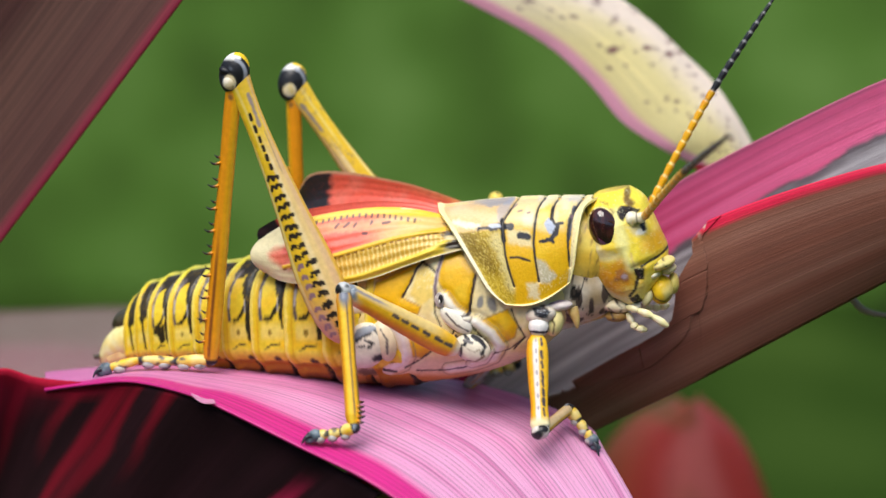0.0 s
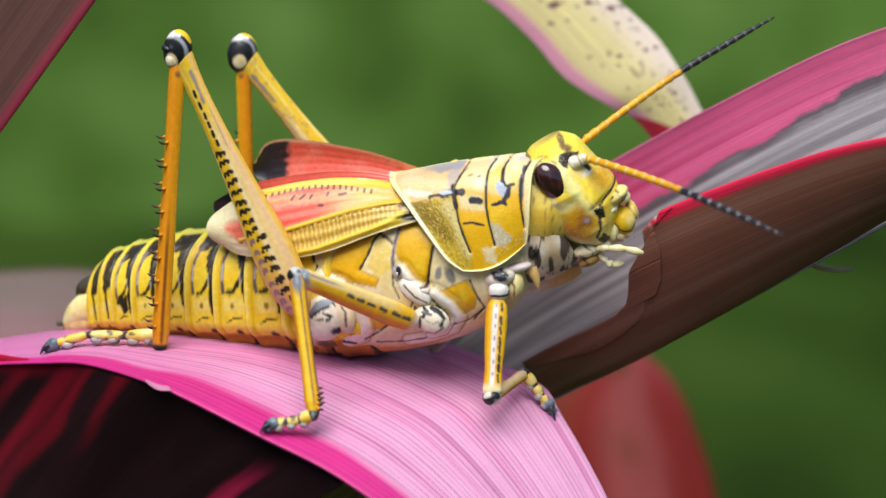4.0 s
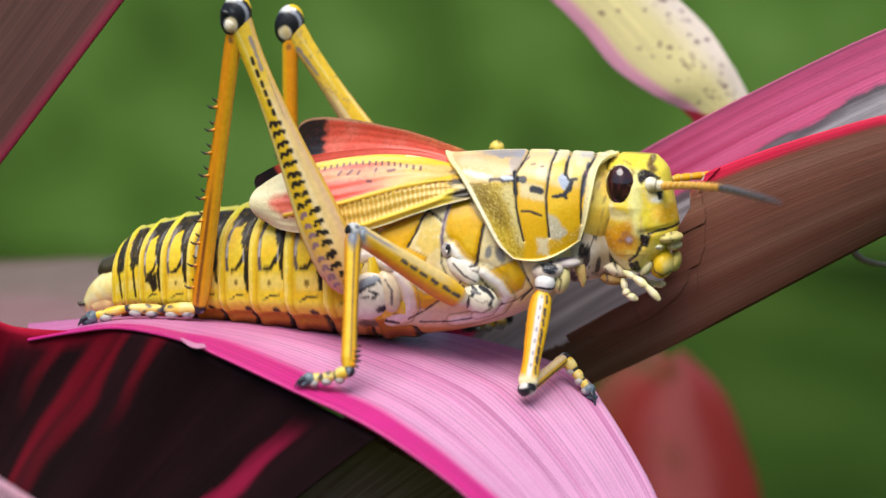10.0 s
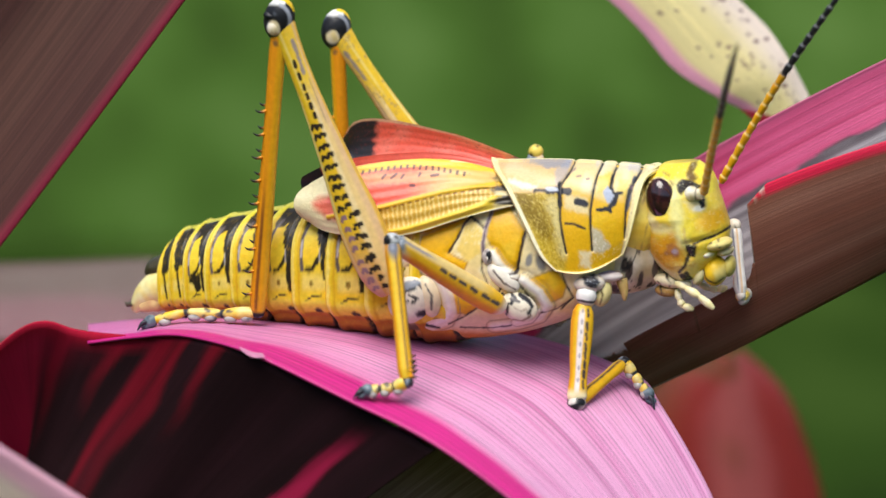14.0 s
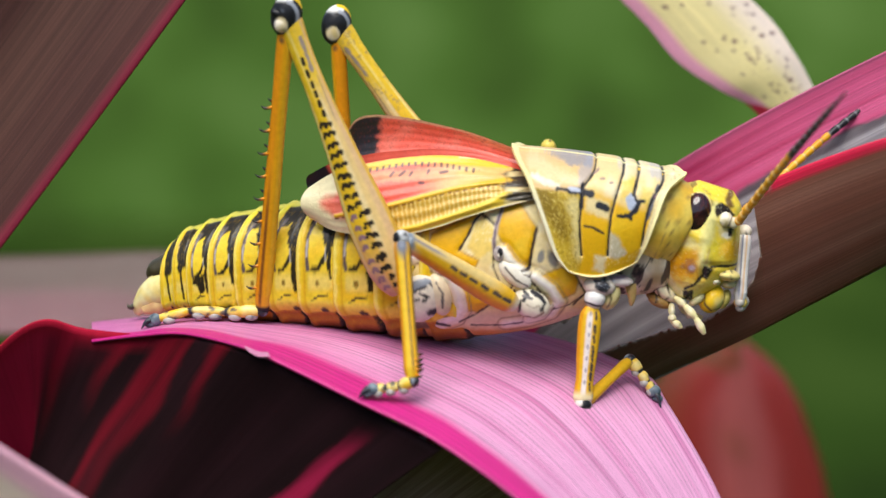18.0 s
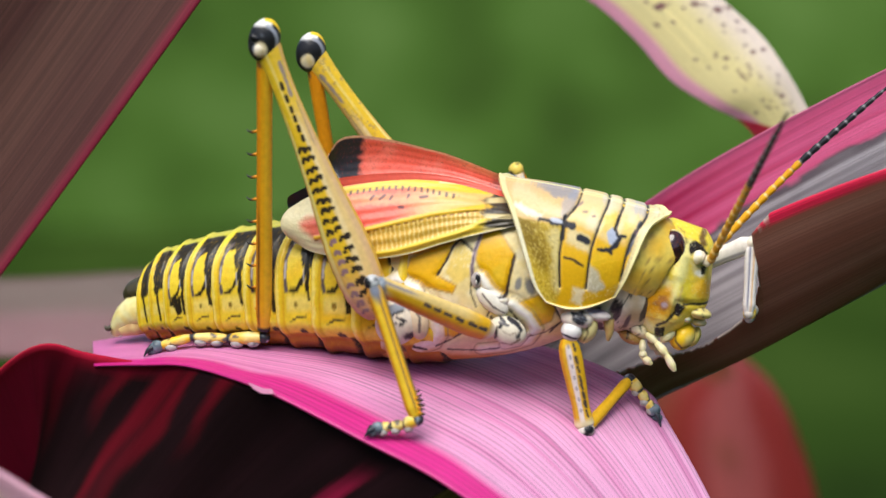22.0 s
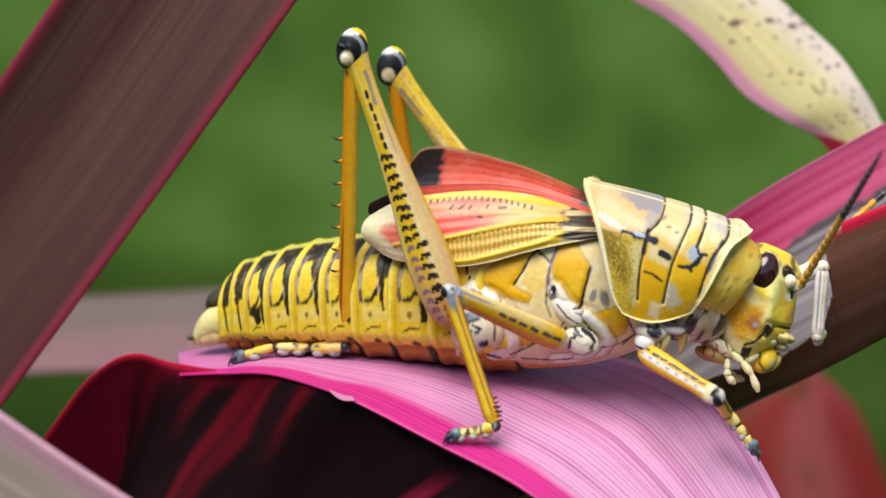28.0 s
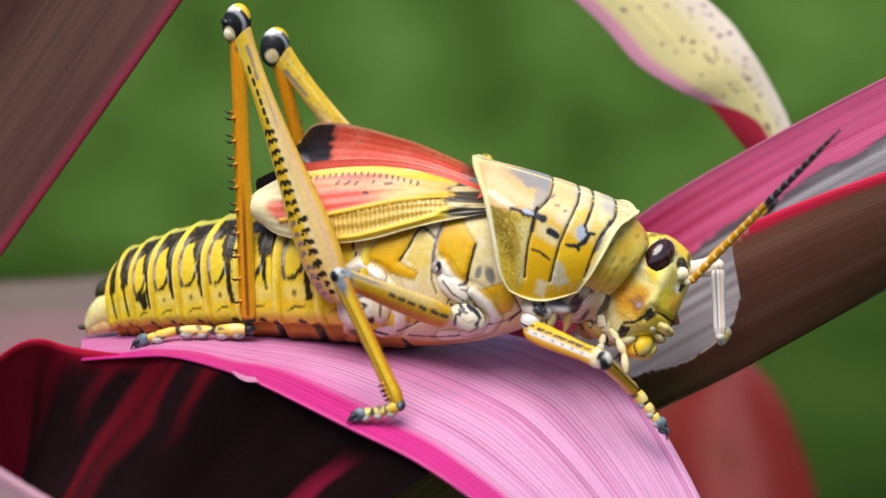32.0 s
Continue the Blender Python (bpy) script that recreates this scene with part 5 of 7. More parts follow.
def feeler_grid(base):
    u, v = grid_uv(264, 14, True)
    line = bow([(0, 0, 0), (8, 0, 0.5), (16, 0, 0.7), (24, 0, 0.4), (31, 0, 0)], u)
    joint = (u * 22) % 1.0
    r = np.interp(u, (0, 0.04, 0.1, 0.5, 0.8, 1), (0.40, 0.52, 0.47, 0.43, 0.36, 0.10)) * (0.86 + 0.22 * ease(0.0, 0.75, joint) - 0.2 * ease(0.9, 1.0, joint))
    a = 2 * math.pi * v
    q = line + np.stack([0 * r, r * np.cos(a), r * np.sin(a)], -1) + np.array(base)
    p = Paint(u * 31, a, (0.74, 0.36, 0.008), 3.0)
    p.lay((0.60, 0.22, 0.006), ease(0.0, 0.7, p.broad) * 0.7)
    p.lay((0.016, 0.016, 0.020), ease(0.46, 0.52, u + 0.03 * ((np.floor(u * 22) % 2) - 0.5)))
    p.lay((0.020, 0.012, 0.010), ease(0.25, 0.5, u) * ease(0.25, 0.0, joint) * 0.6)
    ring = ease(0.14, 0.04, np.minimum(joint, 1 - joint))
    p.lay((0.78, 0.62, 0.30), ring * ease(0.52, 0.40, u) * 0.55)
    p.lay((0.22, 0.22, 0.23), ring * ease(0.46, 0.55, u) * 0.8)
    return loft(Body(), q, p.c, True, True)


for sgn in (-1, 1):
    feelers.append(on_head("antenna", feeler_grid(FEELER_BASE[sgn]), CHITIN, "jointed feeler, orange at the base and black at the tip", FEELER_BASE[sgn]))

# wings
NEAR_TOP = [(9.12, -3.40, 7.58), (2.03, -4.60, 9.39), (-2.72, -5.20, 9.73), (-6.81, -5.60, 9.37), (-10.91, -6.00, 8.66), (-14.33, -6.40, 7.69), (-16.25, -6.60, 6.72), (-17.62, -6.80, 5.75)]
NEAR_LOW = [(11.49, -6.40, 5.64), (5.25, -8.20, 4.18), (1.22, -8.60, 2.87), (-2.87, -8.70, 1.37), (-7.02, -8.60, 0.46), (-11.11, -8.20, 0.32), (-14.80, -7.80, 0.68), (-17.34, -7.00, 1.77)]
FAR_TOP = [(10.15, 3.40, 8.25), (0.60, 4.20, 11.35), (-3.90, 4.40, 12.35), (-8.30, 4.60, 13.10), (-12.10, 4.80, 13.30), (-14.60, 5.00, 12.60), (-16.00, 5.20, 10.30)]
FAR_LOW = [(8.13, 2.60, 6.40), (1.00, 3.00, 7.31), (-3.31, 3.20, 7.22), (-7.64, 3.40, 6.77), (-11.29, 3.60, 5.98), (-13.53, 4.00, 5.90), (-14.73, 4.60, 7.61)]
VEIN_A = ((-14.25, 2.52), (-8.67, 3.79), (-4.52, 5.03), (-0.38, 6.19), (3.73, 6.94), (6.59, 7.39),)
VEIN_B = ((-7.82, 0.84), (-4.36, 1.59), (-0.92, 2.82), (2.50, 4.04), (5.90, 5.60), (7.93, 6.31),)


def near_wing_marks(p, u, v):
    x, z = p.x, p.z
    p.lay((0.78, 0.22, 0.12), ease(-0.3, 0.6, p.broad) * 0.7)
    p.lay((0.74, 0.46, 0.14), ease((-5.36, 7.51)[0], (1.53, 7.61)[0], x + 0.5 * p.wob))
    p.lay((0.78, 0.40, 0.18), ease(0.9, 0.2, from_line(x, z, ((-11.62, 7.07), (-6.06, 7.50), (-0.53, 7.92),)) + 0.4 * p.wob) * 0.6)
    p.lay((0.76, 0.68, 0.40), ease(2.5, 1.3, from_line(x, z, ((-13.17, 7.09), (-16.31, 6.62), (-18.29, 4.80), (-18.03, 2.45), (-15.32, 0.69), (-11.48, 0.15),)) + 0.25 * p.wob))
    # gold panels with cross veins below the first vein
    below = z < np.interp(x, [a[0] for a in VEIN_A], [a[1] for a in VEIN_A])
    panel = below * ease((-11.46, 3.39)[0], (-7.98, 3.46)[0], x)
    p.lay((0.62, 0.36, 0.035), panel)
    rib = np.abs(((x * 1.75 + 0.28 * z + 0.35 * p.wob) % 1.0) - 0.5)
    p.lay((0.78, 0.60, 0.20), panel * ease(0.26, 0.40, rib) * 0.85)
    dark = panel * ease(0.14, 0.05, rib) * ease(1.5, 0.5, from_line(x, z, VEIN_A)) * ease(-0.3, 0.4, p.wob + 0.4 * np.sin(x * 2.1))
    p.lay((0.16, 0.07, 0.03), dark * 0.75)
    low = panel * (z < np.interp(x, [a[0] for a in VEIN_B], [a[1] for a in VEIN_B]))
    p.lay((0.70, 0.50, 0.05), low)
    p.speckle((0.40, 0.26, 0.03), 0.1, 0.5, 0.6, low)
    p.line(VEIN_A, 0.26, (0.74, 0.45, 0.02), 0.12, 0.06)
    p.lay((0.26, 0.10, 0.02), ease(0.16, 0.05, np.abs(from_line(x, z, VEIN_A) - 0.34)) * below * ease(-0.5, 0.2, np.sin(x * 7)) * 0.8)
    p.line(VEIN_B, 0.36, (0.76, 0.54, 0.03), 0.16, 0.08)
    edge = ((5.52, 8.80), (2.08, 9.09), (-2.75, 9.36), (-6.92, 8.96), (-11.11, 8.14), (-14.27, 7.12),)
    p.line(edge, 0.42, (0.76, 0.52, 0.03), 0.14, 0.06)
    p.lay((0.82, 0.72, 0.36), ease(0.25, 0.05, from_line(x, z, ((5.52, 9.21), (2.77, 9.51), (0.01, 9.61),))) * 0.8)
    row = from_line(x, z, ((2.22, 8.17), (-1.91, 8.73), (-5.36, 8.74), (-8.83, 8.21), (-12.32, 7.40),))
    p.lay((0.09, 0.04, 0.03), ease(0.34, 0.16, row + 0.06 * p.wob) * ease(0.10, 0.5, np.sin(x * 8.2 + 1.5 * p.broad)) * 0.9)
    for dash in (((-8.00, 7.33), (-7.65, 7.75),), ((-6.89, 7.41), (-6.33, 7.90),), ((-5.64, 7.50), (-5.43, 7.85),), ((-2.05, 7.90), (-1.22, 8.05),), ((-4.40, 6.70), (-3.98, 6.70),), ((-3.56, 7.81), (-3.43, 8.09),)):
        p.line(dash, 0.16, (0.12, 0.05, 0.06), 0.09, 0.08, 0.9)
    p.lay((0.80, 0.74, 0.44), ease(0.022, 0.010, 1 - v))
    root = (5.50, 7.11)[0]
    p.lay((0.025, 0.025, 0.03), ease(root - 0.3, root + 0.9, x + 0.8 * p.wob + 0.5 * np.sin(z * 5.0)) * 0.95)
    p.lay((0.72, 0.60, 0.30), ease(root, root + 0.6, x) * ease(0.3, 0.8, np.sin(z * 4.1 + 1.0)) * 0.8)


def far_wing_marks(p, u, v):
    p.lay((0.78, 0.18, 0.13), ease(-0.3, 0.6, p.broad) * 0.8)
    p.lay((0.60, 0.07, 0.05), ease(0.2, 0.8, p.wob) * 0.5)
    p.lay((0.80, 0.46, 0.30), ease(0.07, 0.03, v + 0.01 * p.wob))
    p.lay((0.80, 0.40, 0.20), ease(0.30, 0.05, u) * ease(0.35, 0.1, v) * 0.6)
    p.lay((0.014, 0.014, 0.020), ease(0.59, 0.65, u + 0.035 * p.wob - 0.10 * v) * ease(0.02, 0.05, v))
    p.lay((0.20, 0.03, 0.03), ease(0.35, 0.6, p.fine) * 0.5)
    p.lay((0.03, 0.035, 0.045), ease(0.10, 0.05, u + 0.02 * p.wob))


def wing_grid(top, low, sg, base, marks):
    u, v = grid_uv(260, 130, False)
    a, b = bow(top, u), bow(low, u)
    q = a + (b - a) * v[..., None]
    q[..., 0] -= 1.2 * np.sin(math.pi * v) ** 0.7 * ease(0.90, 1.0, u)
    q[..., 1] += sg * (1.0 * np.sin(math.pi * v) + (0.05 if sg < 0 else 0.015) * np.sin(v * 44) * ease(1.0, 0.6, u))
    p = Paint(q[..., 0], q[..., 2], base, 12.0 + sg)
    marks(p, u, v)
    if sg < 0:
        q[..., 1] -= 0.25 * np.exp(-(from_line(p.x, p.z, VEIN_A) / 0.3) ** 2) + 0.25 * np.exp(-(from_line(p.x, p.z, VEIN_B) / 0.35) ** 2) + 0.012 * p.fine
    back = q + np.array((0, -sg * 0.15, 0))
    body = loft(Body(), q, p.c)
    return loft(body, back, p.c)


part("forewing", wing_grid(NEAR_TOP, NEAR_LOW, -1, CORAL, near_wing_marks), WING, hopper, "short coral wing with gold veins and a cream tip")
part("forewing", wing_grid(FAR_TOP, FAR_LOW, 1, CORAL, far_wing_marks), WING, hopper, "coral wing with a black tip")
part("hind_wing", wing_grid([Vector(p) + Vector((-0.5 * (i / 7), 1.8, 0.9 * (i / 7) + 0.3)) for i, p in enumerate(NEAR_TOP)], [Vector(p) + Vector((0.5, 1.8, 2.0)) for p in NEAR_LOW], 1, CORAL, lambda p, u, v: p.lay((0.015, 0.015, 0.022), ease(0.80, 0.84, u))), WING, hopper, "folded hind wing with a black tip")

# ---- legs: each piece is built as it stands and turns about its upper joint ----
JOINTS = {
    "hind_near": ((-6.17, -10.50, -6.16), (-19.24, -11.50, 26.27), (-25.55, -8.00, -9.29)),
    "hind_far": ((3.78, 9.50, -5.40), (-16.90, 10.00, 24.60), (-17.60, 9.00, -12.11)),
    "mid_near": ((7.61, -9.50, -7.24), (-4.74, -15.50, 1.80), (-4.61, -22.00, -13.39)),
    "mid_far": ((7.66, 7.50, -8.65), (9.96, 12.50, 8.82), (9.85, 15.00, -13.99)),
    "fore_near": ((16.93, -8.00, -5.83), (14.17, -14.00, -15.58), (18.83, -5.00, -14.83)),
    "fore_far": ((22.82, 5.00, -3.94), (36.02, 3.00, 0.94), (36.46, 2.00, -7.54)),
}
legs = {}


def limb(line, radii, flat, side, marks, n=44, steps=200, seed=0.0):
    """A limb along straight points; marks(p, u, across, front) paints it: p.x runs across, p.z along it, in millimetres."""
    u, v = grid_uv(steps, n, True)
    a = 2 * math.pi * v
    c = bow(line, u)
    d = Vector(line[-1]) - Vector(line[0])
    long = d.length
    d.normalize()
    s = Vector(side)
    s = (s - s.dot(d) * d).normalized()
    t = d.cross(s)
    r = np.interp(u, np.linspace(0, 1, len(radii)), radii)
    across, front = np.cos(a), np.sin(a)
    q = c + (r * across)[..., None] * np.array(t) + (r * front * flat)[..., None] * np.array(s)
    p = Paint(across * r, u * long, ORANGE, seed)
    marks(p, u, across, front)
    return loft(Body(), q, p.c, True, True)


PAD = (0.42, 0.40, 0.37)


def foot_body(toe, key, ankle):
    """Three jointed toes with pads below, two claws at the tip."""
    b = Body()
    pts = [Vector(p) for p in toe]
    hind = key.startswith("hind")
    for i, (p, q) in enumerate(zip(pts, pts[1:])):
        r = (0.80, 0.66, 0.62)[i]
        def skin(u, v, s, i=i):
            c = mix((0.74, 0.48, 0.03), (0.78, 0.66, 0.26), 0.4 + grain(s[0] * 0.9, s[1], s[2] * 0.9))
            c = mix(c, (0.035, 0.04, 0.05), step(0.80, 0.90, u + 0.08 * grain(s[0] * 2, s[2] * 2, 1)) + step(0.10, 0.02, u))
            return mix(c, (0.05, 0.055, 0.07), step(0.20, 0.34, grain(s[0] * 0.8, s[1] * 1.2, s[2] * 1.1 + i)) * 0.9)
        b.tube([p, p.lerp(q, 0.5), q], [r * 0.65, r * 0.95, r, r * 0.85, r * 0.6], skin, 18, 24)
        for f in ((0.3, 0.75) if hind and i < 2 else (0.6,)):
            b.blob(p.lerp(q, f) + Vector((0, -0.15, -r * 0.75)), (0.85 if hind else 0.6, 0.62, 0.55), lambda u, v, s: mix(PAD, (0.12, 0.12, 0.13), step(0.1, 0.5, grain(s[0], s[1], s[2]))), 12, 16)
    e = pts[-1]
    d = (e - pts[-2]).normalized()
    steel = lambda u, v, s: mix((0.05, 0.07, 0.09), (0.20, 0.26, 0.30), 0.4 + grain(s[0] * 1.5, s[1] * 1.5, s[2] * 1.5))
    if key == "fore_far":
        steel = lambda u, v, s: mix((0.66, 0.60, 0.52), (0.40, 0.36, 0.34), 0.4 + grain(s[0], s[1], s[2]))
    b.blob(e, (0.85, 0.75, 0.8), steel, 16, 20)
    b.blob(e + d * 0.7 + Vector((0, 0, -0.35)), (0.7, 0.6, 0.45), steel, 12, 16)
    for off in (-0.55, 0.55):
        b.tube([e + Vector((0, off * 0.4, 0)), e + d * 0.9 + Vector((0, off, 0.15)), e + d * 1.5 + Vector((0, off * 1.5, -0.6))], [0.34, 0.27, 0.05], plain((0.03, 0.035, 0.045)), 10, 12)
    b.blob(ankle, (0.6, 0.6, 0.6) if key == "fore_far" else (0.78, 0.75, 0.72), steel if key == "fore_far" else lambda u, v, s: mix((0.02, 0.022, 0.028), (0.26, 0.30, 0.34), step(0.15, 0.5, grain(s[0] * 1.3, s[1] * 1.3, s[2] * 1.3))), 14, 18)
    return b


def leg(key, widths, tibia_widths, femur_marks, tibia_marks, names, toe, spines=0, flat=0.6):
    hip, knee, foot = (Vector(p) for p in JOINTS[key])
    side = (0, -1, 0) if "near" in key else (0, 1, 0)
    fo = part(names[0], limb([hip.lerp(knee, f) for f in (0, 0.25, 0.5, 0.75, 1)], widths, flat, side, femur_marks, 72 if "hind" in key else 48, 280 if "hind" in key else 160, 1.0), CHITIN, hopper, names[2], hip)
    to = part(names[1], limb([knee, knee.lerp(foot, 0.3), knee.lerp(foot, 0.65), foot], tibia_widths, 0.9, side, tibia_marks, 32, 120, 2.0), CHITIN, hopper, names[3], knee)
    for k in range(spines):
        f = 0.30 + 0.62 * k / (spines - 1) if spines > 6 else 0.84 + 0.14 * k / spines
        for off in (-0.5, 0.5):
            reach = 1.0 if spines > 6 else 0.6
            a = knee.lerp(foot, f - (0.02 if off > 0 else 0)) + Vector((-tibia_widths[2] * 0.7 if spines > 6 else tibia_widths[2] * 0.6, off, 0))
            out = Vector((-1, 0, 0)) if spines > 6 else Vector((1, 0, -0.4))
            s = Body().tube([a, a + reach * (0.75 * out + Vector((0, off * 0.6, -0.1))), a + reach * (1.25 * out + Vector((0, off, 0.25)))], [0.22, 0.16, 0.03], lambda u, v, p: mix(ORANGE, BLACK, step(0.2, 0.4, u)), 6, 6)
            ob = new("spine", mesh_of("spine", s.v, s.f, s.c, s.st, knee))
            ob.data.materials.append(CHITIN)
            ob.parent = to
    if not key.startswith("hind"):
        tone, size = {"mid_near": ((0.50, 0.52, 0.52), (1.0, 0.9, 0.95)), "mid_far": ((0.72, 0.56, 0.10), (0.95, 0.9, 0.95)), "fore_near": ((0.62, 0.58, 0.52), (1.15, 1.0, 0.95)), "fore_far": (BONE, (0.85, 0.8, 0.85))}[key]
        ball = Body().blob(knee, size, lambda u, v, p: mix(tone, BLACK, step(-0.06, 0.16, grain(p[0] * 0.8, p[1] * 0.8, p[2] * 0.8 + 2)) if key != "fore_far" else step(0.3, 0.5, grain(p[0] * 0.8, p[1] * 0.8, p[2] * 0.8))), 24, 32)
        ob = new("knee", mesh_of("knee", ball.v, ball.f, ball.c, ball.st, hip))
        ob.data.materials.append(CHITIN)
        ob.parent = fo
    ta = part("foot", foot_body(toe, key, foot), CHITIN, hopper, "banded foot with dark pads and claws", foot)
    legs[key] = (fo, to, ta)
    return fo, to, ta


def hind_femur_marks(p, u, across, front):
    """Yellow band with two rows of black hooks, tan above, mauve towards the hip."""
    random.seed(11)
    w = across
    p.lay((0.74, 0.47, 0.02), ease(-2, -1, u))
    p.lay((0.80, 0.66, 0.20), ease(-0.70, -0.78, w) * ease(-0.96, -0.90, w))
    p.lay((0.64, 0.34, 0.05), ease(-0.88, -0.97, w))
    p.lay((0.74, 0.52, 0.20), ease(0.02, 0.20, w + 0.05 * p.wob))
    p.lay((0.78, 0.62, 0.32), ease(0.22, 0.05, np.abs(w - 0.22)) * 0.8)
    p.lay((0.66, 0.42, 0.22), ease(0.55, 0.75, w) * ease(0.95, 0.85, w) * 0.8)
    p.lay((0.74, 0.44, 0.06), ease(0.86, 0.95, w))
    p.lay((0.76, 0.50, 0.02), ease(0.66, 0.80, u) * ease(0.9, 0.7, w) * 0.9)
    p.lay((0.80, 0.66, 0.22), ease(0.66, 0.80, u) * ease(0.2, 0.05, np.abs(w + 0.25)) * 0.6)
    p.lay((0.52, 0.27, 0.20), ease(0.24, 0.08, u + 0.05 * p.broad) * ease(0.35, -0.2, w) * 0.85)
    p.lay((0.62, 0.30, 0.03), ease(0.22, 0.12, u) * ease(-0.2, 0.1, w) * ease(0.5, 0.2, w) * 0.6)
    seen = front > -0.25
    long = p.z.max()
    ink = (0.020, 0.014, 0.012)
    k = 0
    for f in np.arange(0.05, 0.86, 0.0355):
        r = np.interp(f, np.linspace(0, 1, len(HIND_W)), HIND_W)
        j = lambda a: random.uniform(-a, a)
        k += 1
        rows = [(-0.04 + j(0.05), 0.30, ink)] if f > 0.10 else []
        if f < 0.62:
            rows.append((-0.44 + j(0.05), 0.30, ink if f > 0.30 else (0.26, 0.15, 0.17)))
        if f < 0.33:
            rows.append((0.20 + j(0.04), 0.18, ink))
        for c, size, tone in rows:
            x0, z0 = c * r, f * long + j(0.18)
            if f > 0.62:
                pts = ((x0 - 0.05, z0 - 0.25), (x0 + j(0.05), z0 + 0.28))
            else:
                h = 0.20 + j(0.06)
                pts = ((x0 - size * 1.1, z0 - 0.16 + j(0.1)), (x0 - 0.1, z0 + h), (x0 + size, z0 + 0.10 + j(0.12)), (x0 + size * 0.9, z0 - h * random.choice((0.2, 1.0))))
            d = from_line(p.x, p.z, pts) + 0.05 * p.wob
            p.lay(tone, ease(0.27, 0.15, d) * seen)
    p.line(((0.55, 0.80 * long), (0.75, 0.90 * long)), 0.20, (0.24, 0.20, 0.22), 0.12, 0.15, 0.9)
    p.line(((0.95, 0.62 * long), (0.85, 0.78 * long)), 0.06, (0.34, 0.22, 0.14), 0.06, 0.06, 0.8)
    p.lay((0.40, 0.26, 0.10), (front < -0.25) * ease(0.2, 0.5, p.wob) * 0.7)


def hind_tibia_marks(p, u, across, front):
    p.lay((0.74, 0.37, 0.010), ease(0.1, -0.5, across))
    p.lay((0.78, 0.48, 0.03), ease(-0.55, -0.75, across) * 0.7)
    p.lay((0.62, 0.24, 0.006), ease(0.3, 0.8, across) * 0.8)
    p.lay((0.14, 0.04, 0.012), ease(0.26, 0.12, np.abs(across - 0.05 + 0.05 * p.wob)) * ease(0.50, 0.72, u) * ease(0.985, 0.95, u) * 0.9)
    p.lay((0.76, 0.62, 0.34), ease(0.07, 0.02, u + 0.01 * p.wob))
    p.spot((0.1, 4.0), 0.35, 0.45, (0.10, 0.06, 0.04), 0.4, 0.3, 0.8)
    p.lay(BLACK, ease(0.965, 0.985, u))


def mid_femur_marks(p, u, across, front):
    long = p.z.max()
    p.lay((0.74, 0.42, 0.015), ease(-0.5, 0.0, across))
    p.lay((0.76, 0.56, 0.20), ease(0.25, 0.55, across) * ease(0.12, 0.3, u))
    p.lay((0.62, 0.22, 0.006), ease(-0.55, -0.85, across))
    p.lay((0.78, 0.66, 0.42), ease(0.80, 0.92, u) * ease(0.3, -0.3, across) * 0.8)
    p.lay((0.30, 0.26, 0.27), ease(0.16, 0.06, np.abs(across - 0.72 + 0.03 * p.wob)) * ease(0.62, 0.75, u))
    for f in (0.12, 0.20, 0.30, 0.40, 0.49, 0.57):
        p.line(((0.28, (f - 0.022) * long), (0.34, (f + 0.020) * long)), 0.24, (0.07, 0.055, 0.06), 0.10, 0.14)
    cap = ease(0.86, 0.90, u - 0.04 * across + 0.01 * p.wob)
    p.lay((0.22, 0.26, 0.31), cap * ease(-0.5, 0.0, across))
    p.lay((0.62, 0.66, 0.70), cap * ease(0.2, 0.5, p.wob) * 0.8)
    p.lay((0.78, 0.70, 0.52), ease(0.10, 0.02, u))


def mid_tibia_marks(p, u, across, front):
    p.lay((0.76, 0.42, 0.012), ease(-2, -1, u))
    p.lay((0.66, 0.27, 0.006), ease(0.35, 0.75, across))
    p.lay((0.78, 0.54, 0.04), ease(0.4, 0.1, np.abs(across - 0.15)) * 0.8)
    dark = (0.06, 0.05, 0.06)
    p.lay(dark, ease(0.15, 0.06, np.abs(across + 0.38 + 0.04 * p.wob)) * ease(0.96, 0.85, u) * 0.9)
    p.lay((0.16, 0.18, 0.23), ease(0.24, 0.12, u + 0.08 * np.abs(across + 0.1)) * ease(0.9, 0.4, np.abs(across + 0.1)))
    p.lay((0.20, 0.12, 0.06), ease(-0.80, -0.92, across) * 0.8)
    p.lay(dark, ease(0.95, 0.975, u))


def fore_femur_marks(p, u, across, front):
    long = p.z.max()
    p.lay((0.76, 0.45, 0.015), ease(-2, -1, u))
    p.lay((0.68, 0.30, 0.006), ease(0.55, 0.8, across))
    p.lay((0.82, 0.76, 0.70), ease(0.36, 0.16, np.abs(across - 0.05 + 0.03 * p.wob)) * ease(0.04, 0.12, u))
    for f in (0.08, 0.18, 0.28, 0.40, 0.52, 0.64, 0.76):
        p.spot((0.0, f * long), 0.14, 0.28, (0.20, 0.17, 0.24), 0.4, 0.4, 0.8)
    for f in (0.10, 0.22, 0.32, 0.42, 0.51, 0.60, 0.70, 0.80):
        p.line(((-0.62, (f - 0.03) * long), (-0.70, (f + 0.035) * long)), 0.15, (0.05, 0.04, 0.05), 0.08, 0.14)
    p.lay((0.80, 0.70, 0.40), ease(0.82, 0.90, u))
    p.lay((0.16, 0.18, 0.24), ease(0.90, 0.95, u) * ease(0.0, -0.5, across))


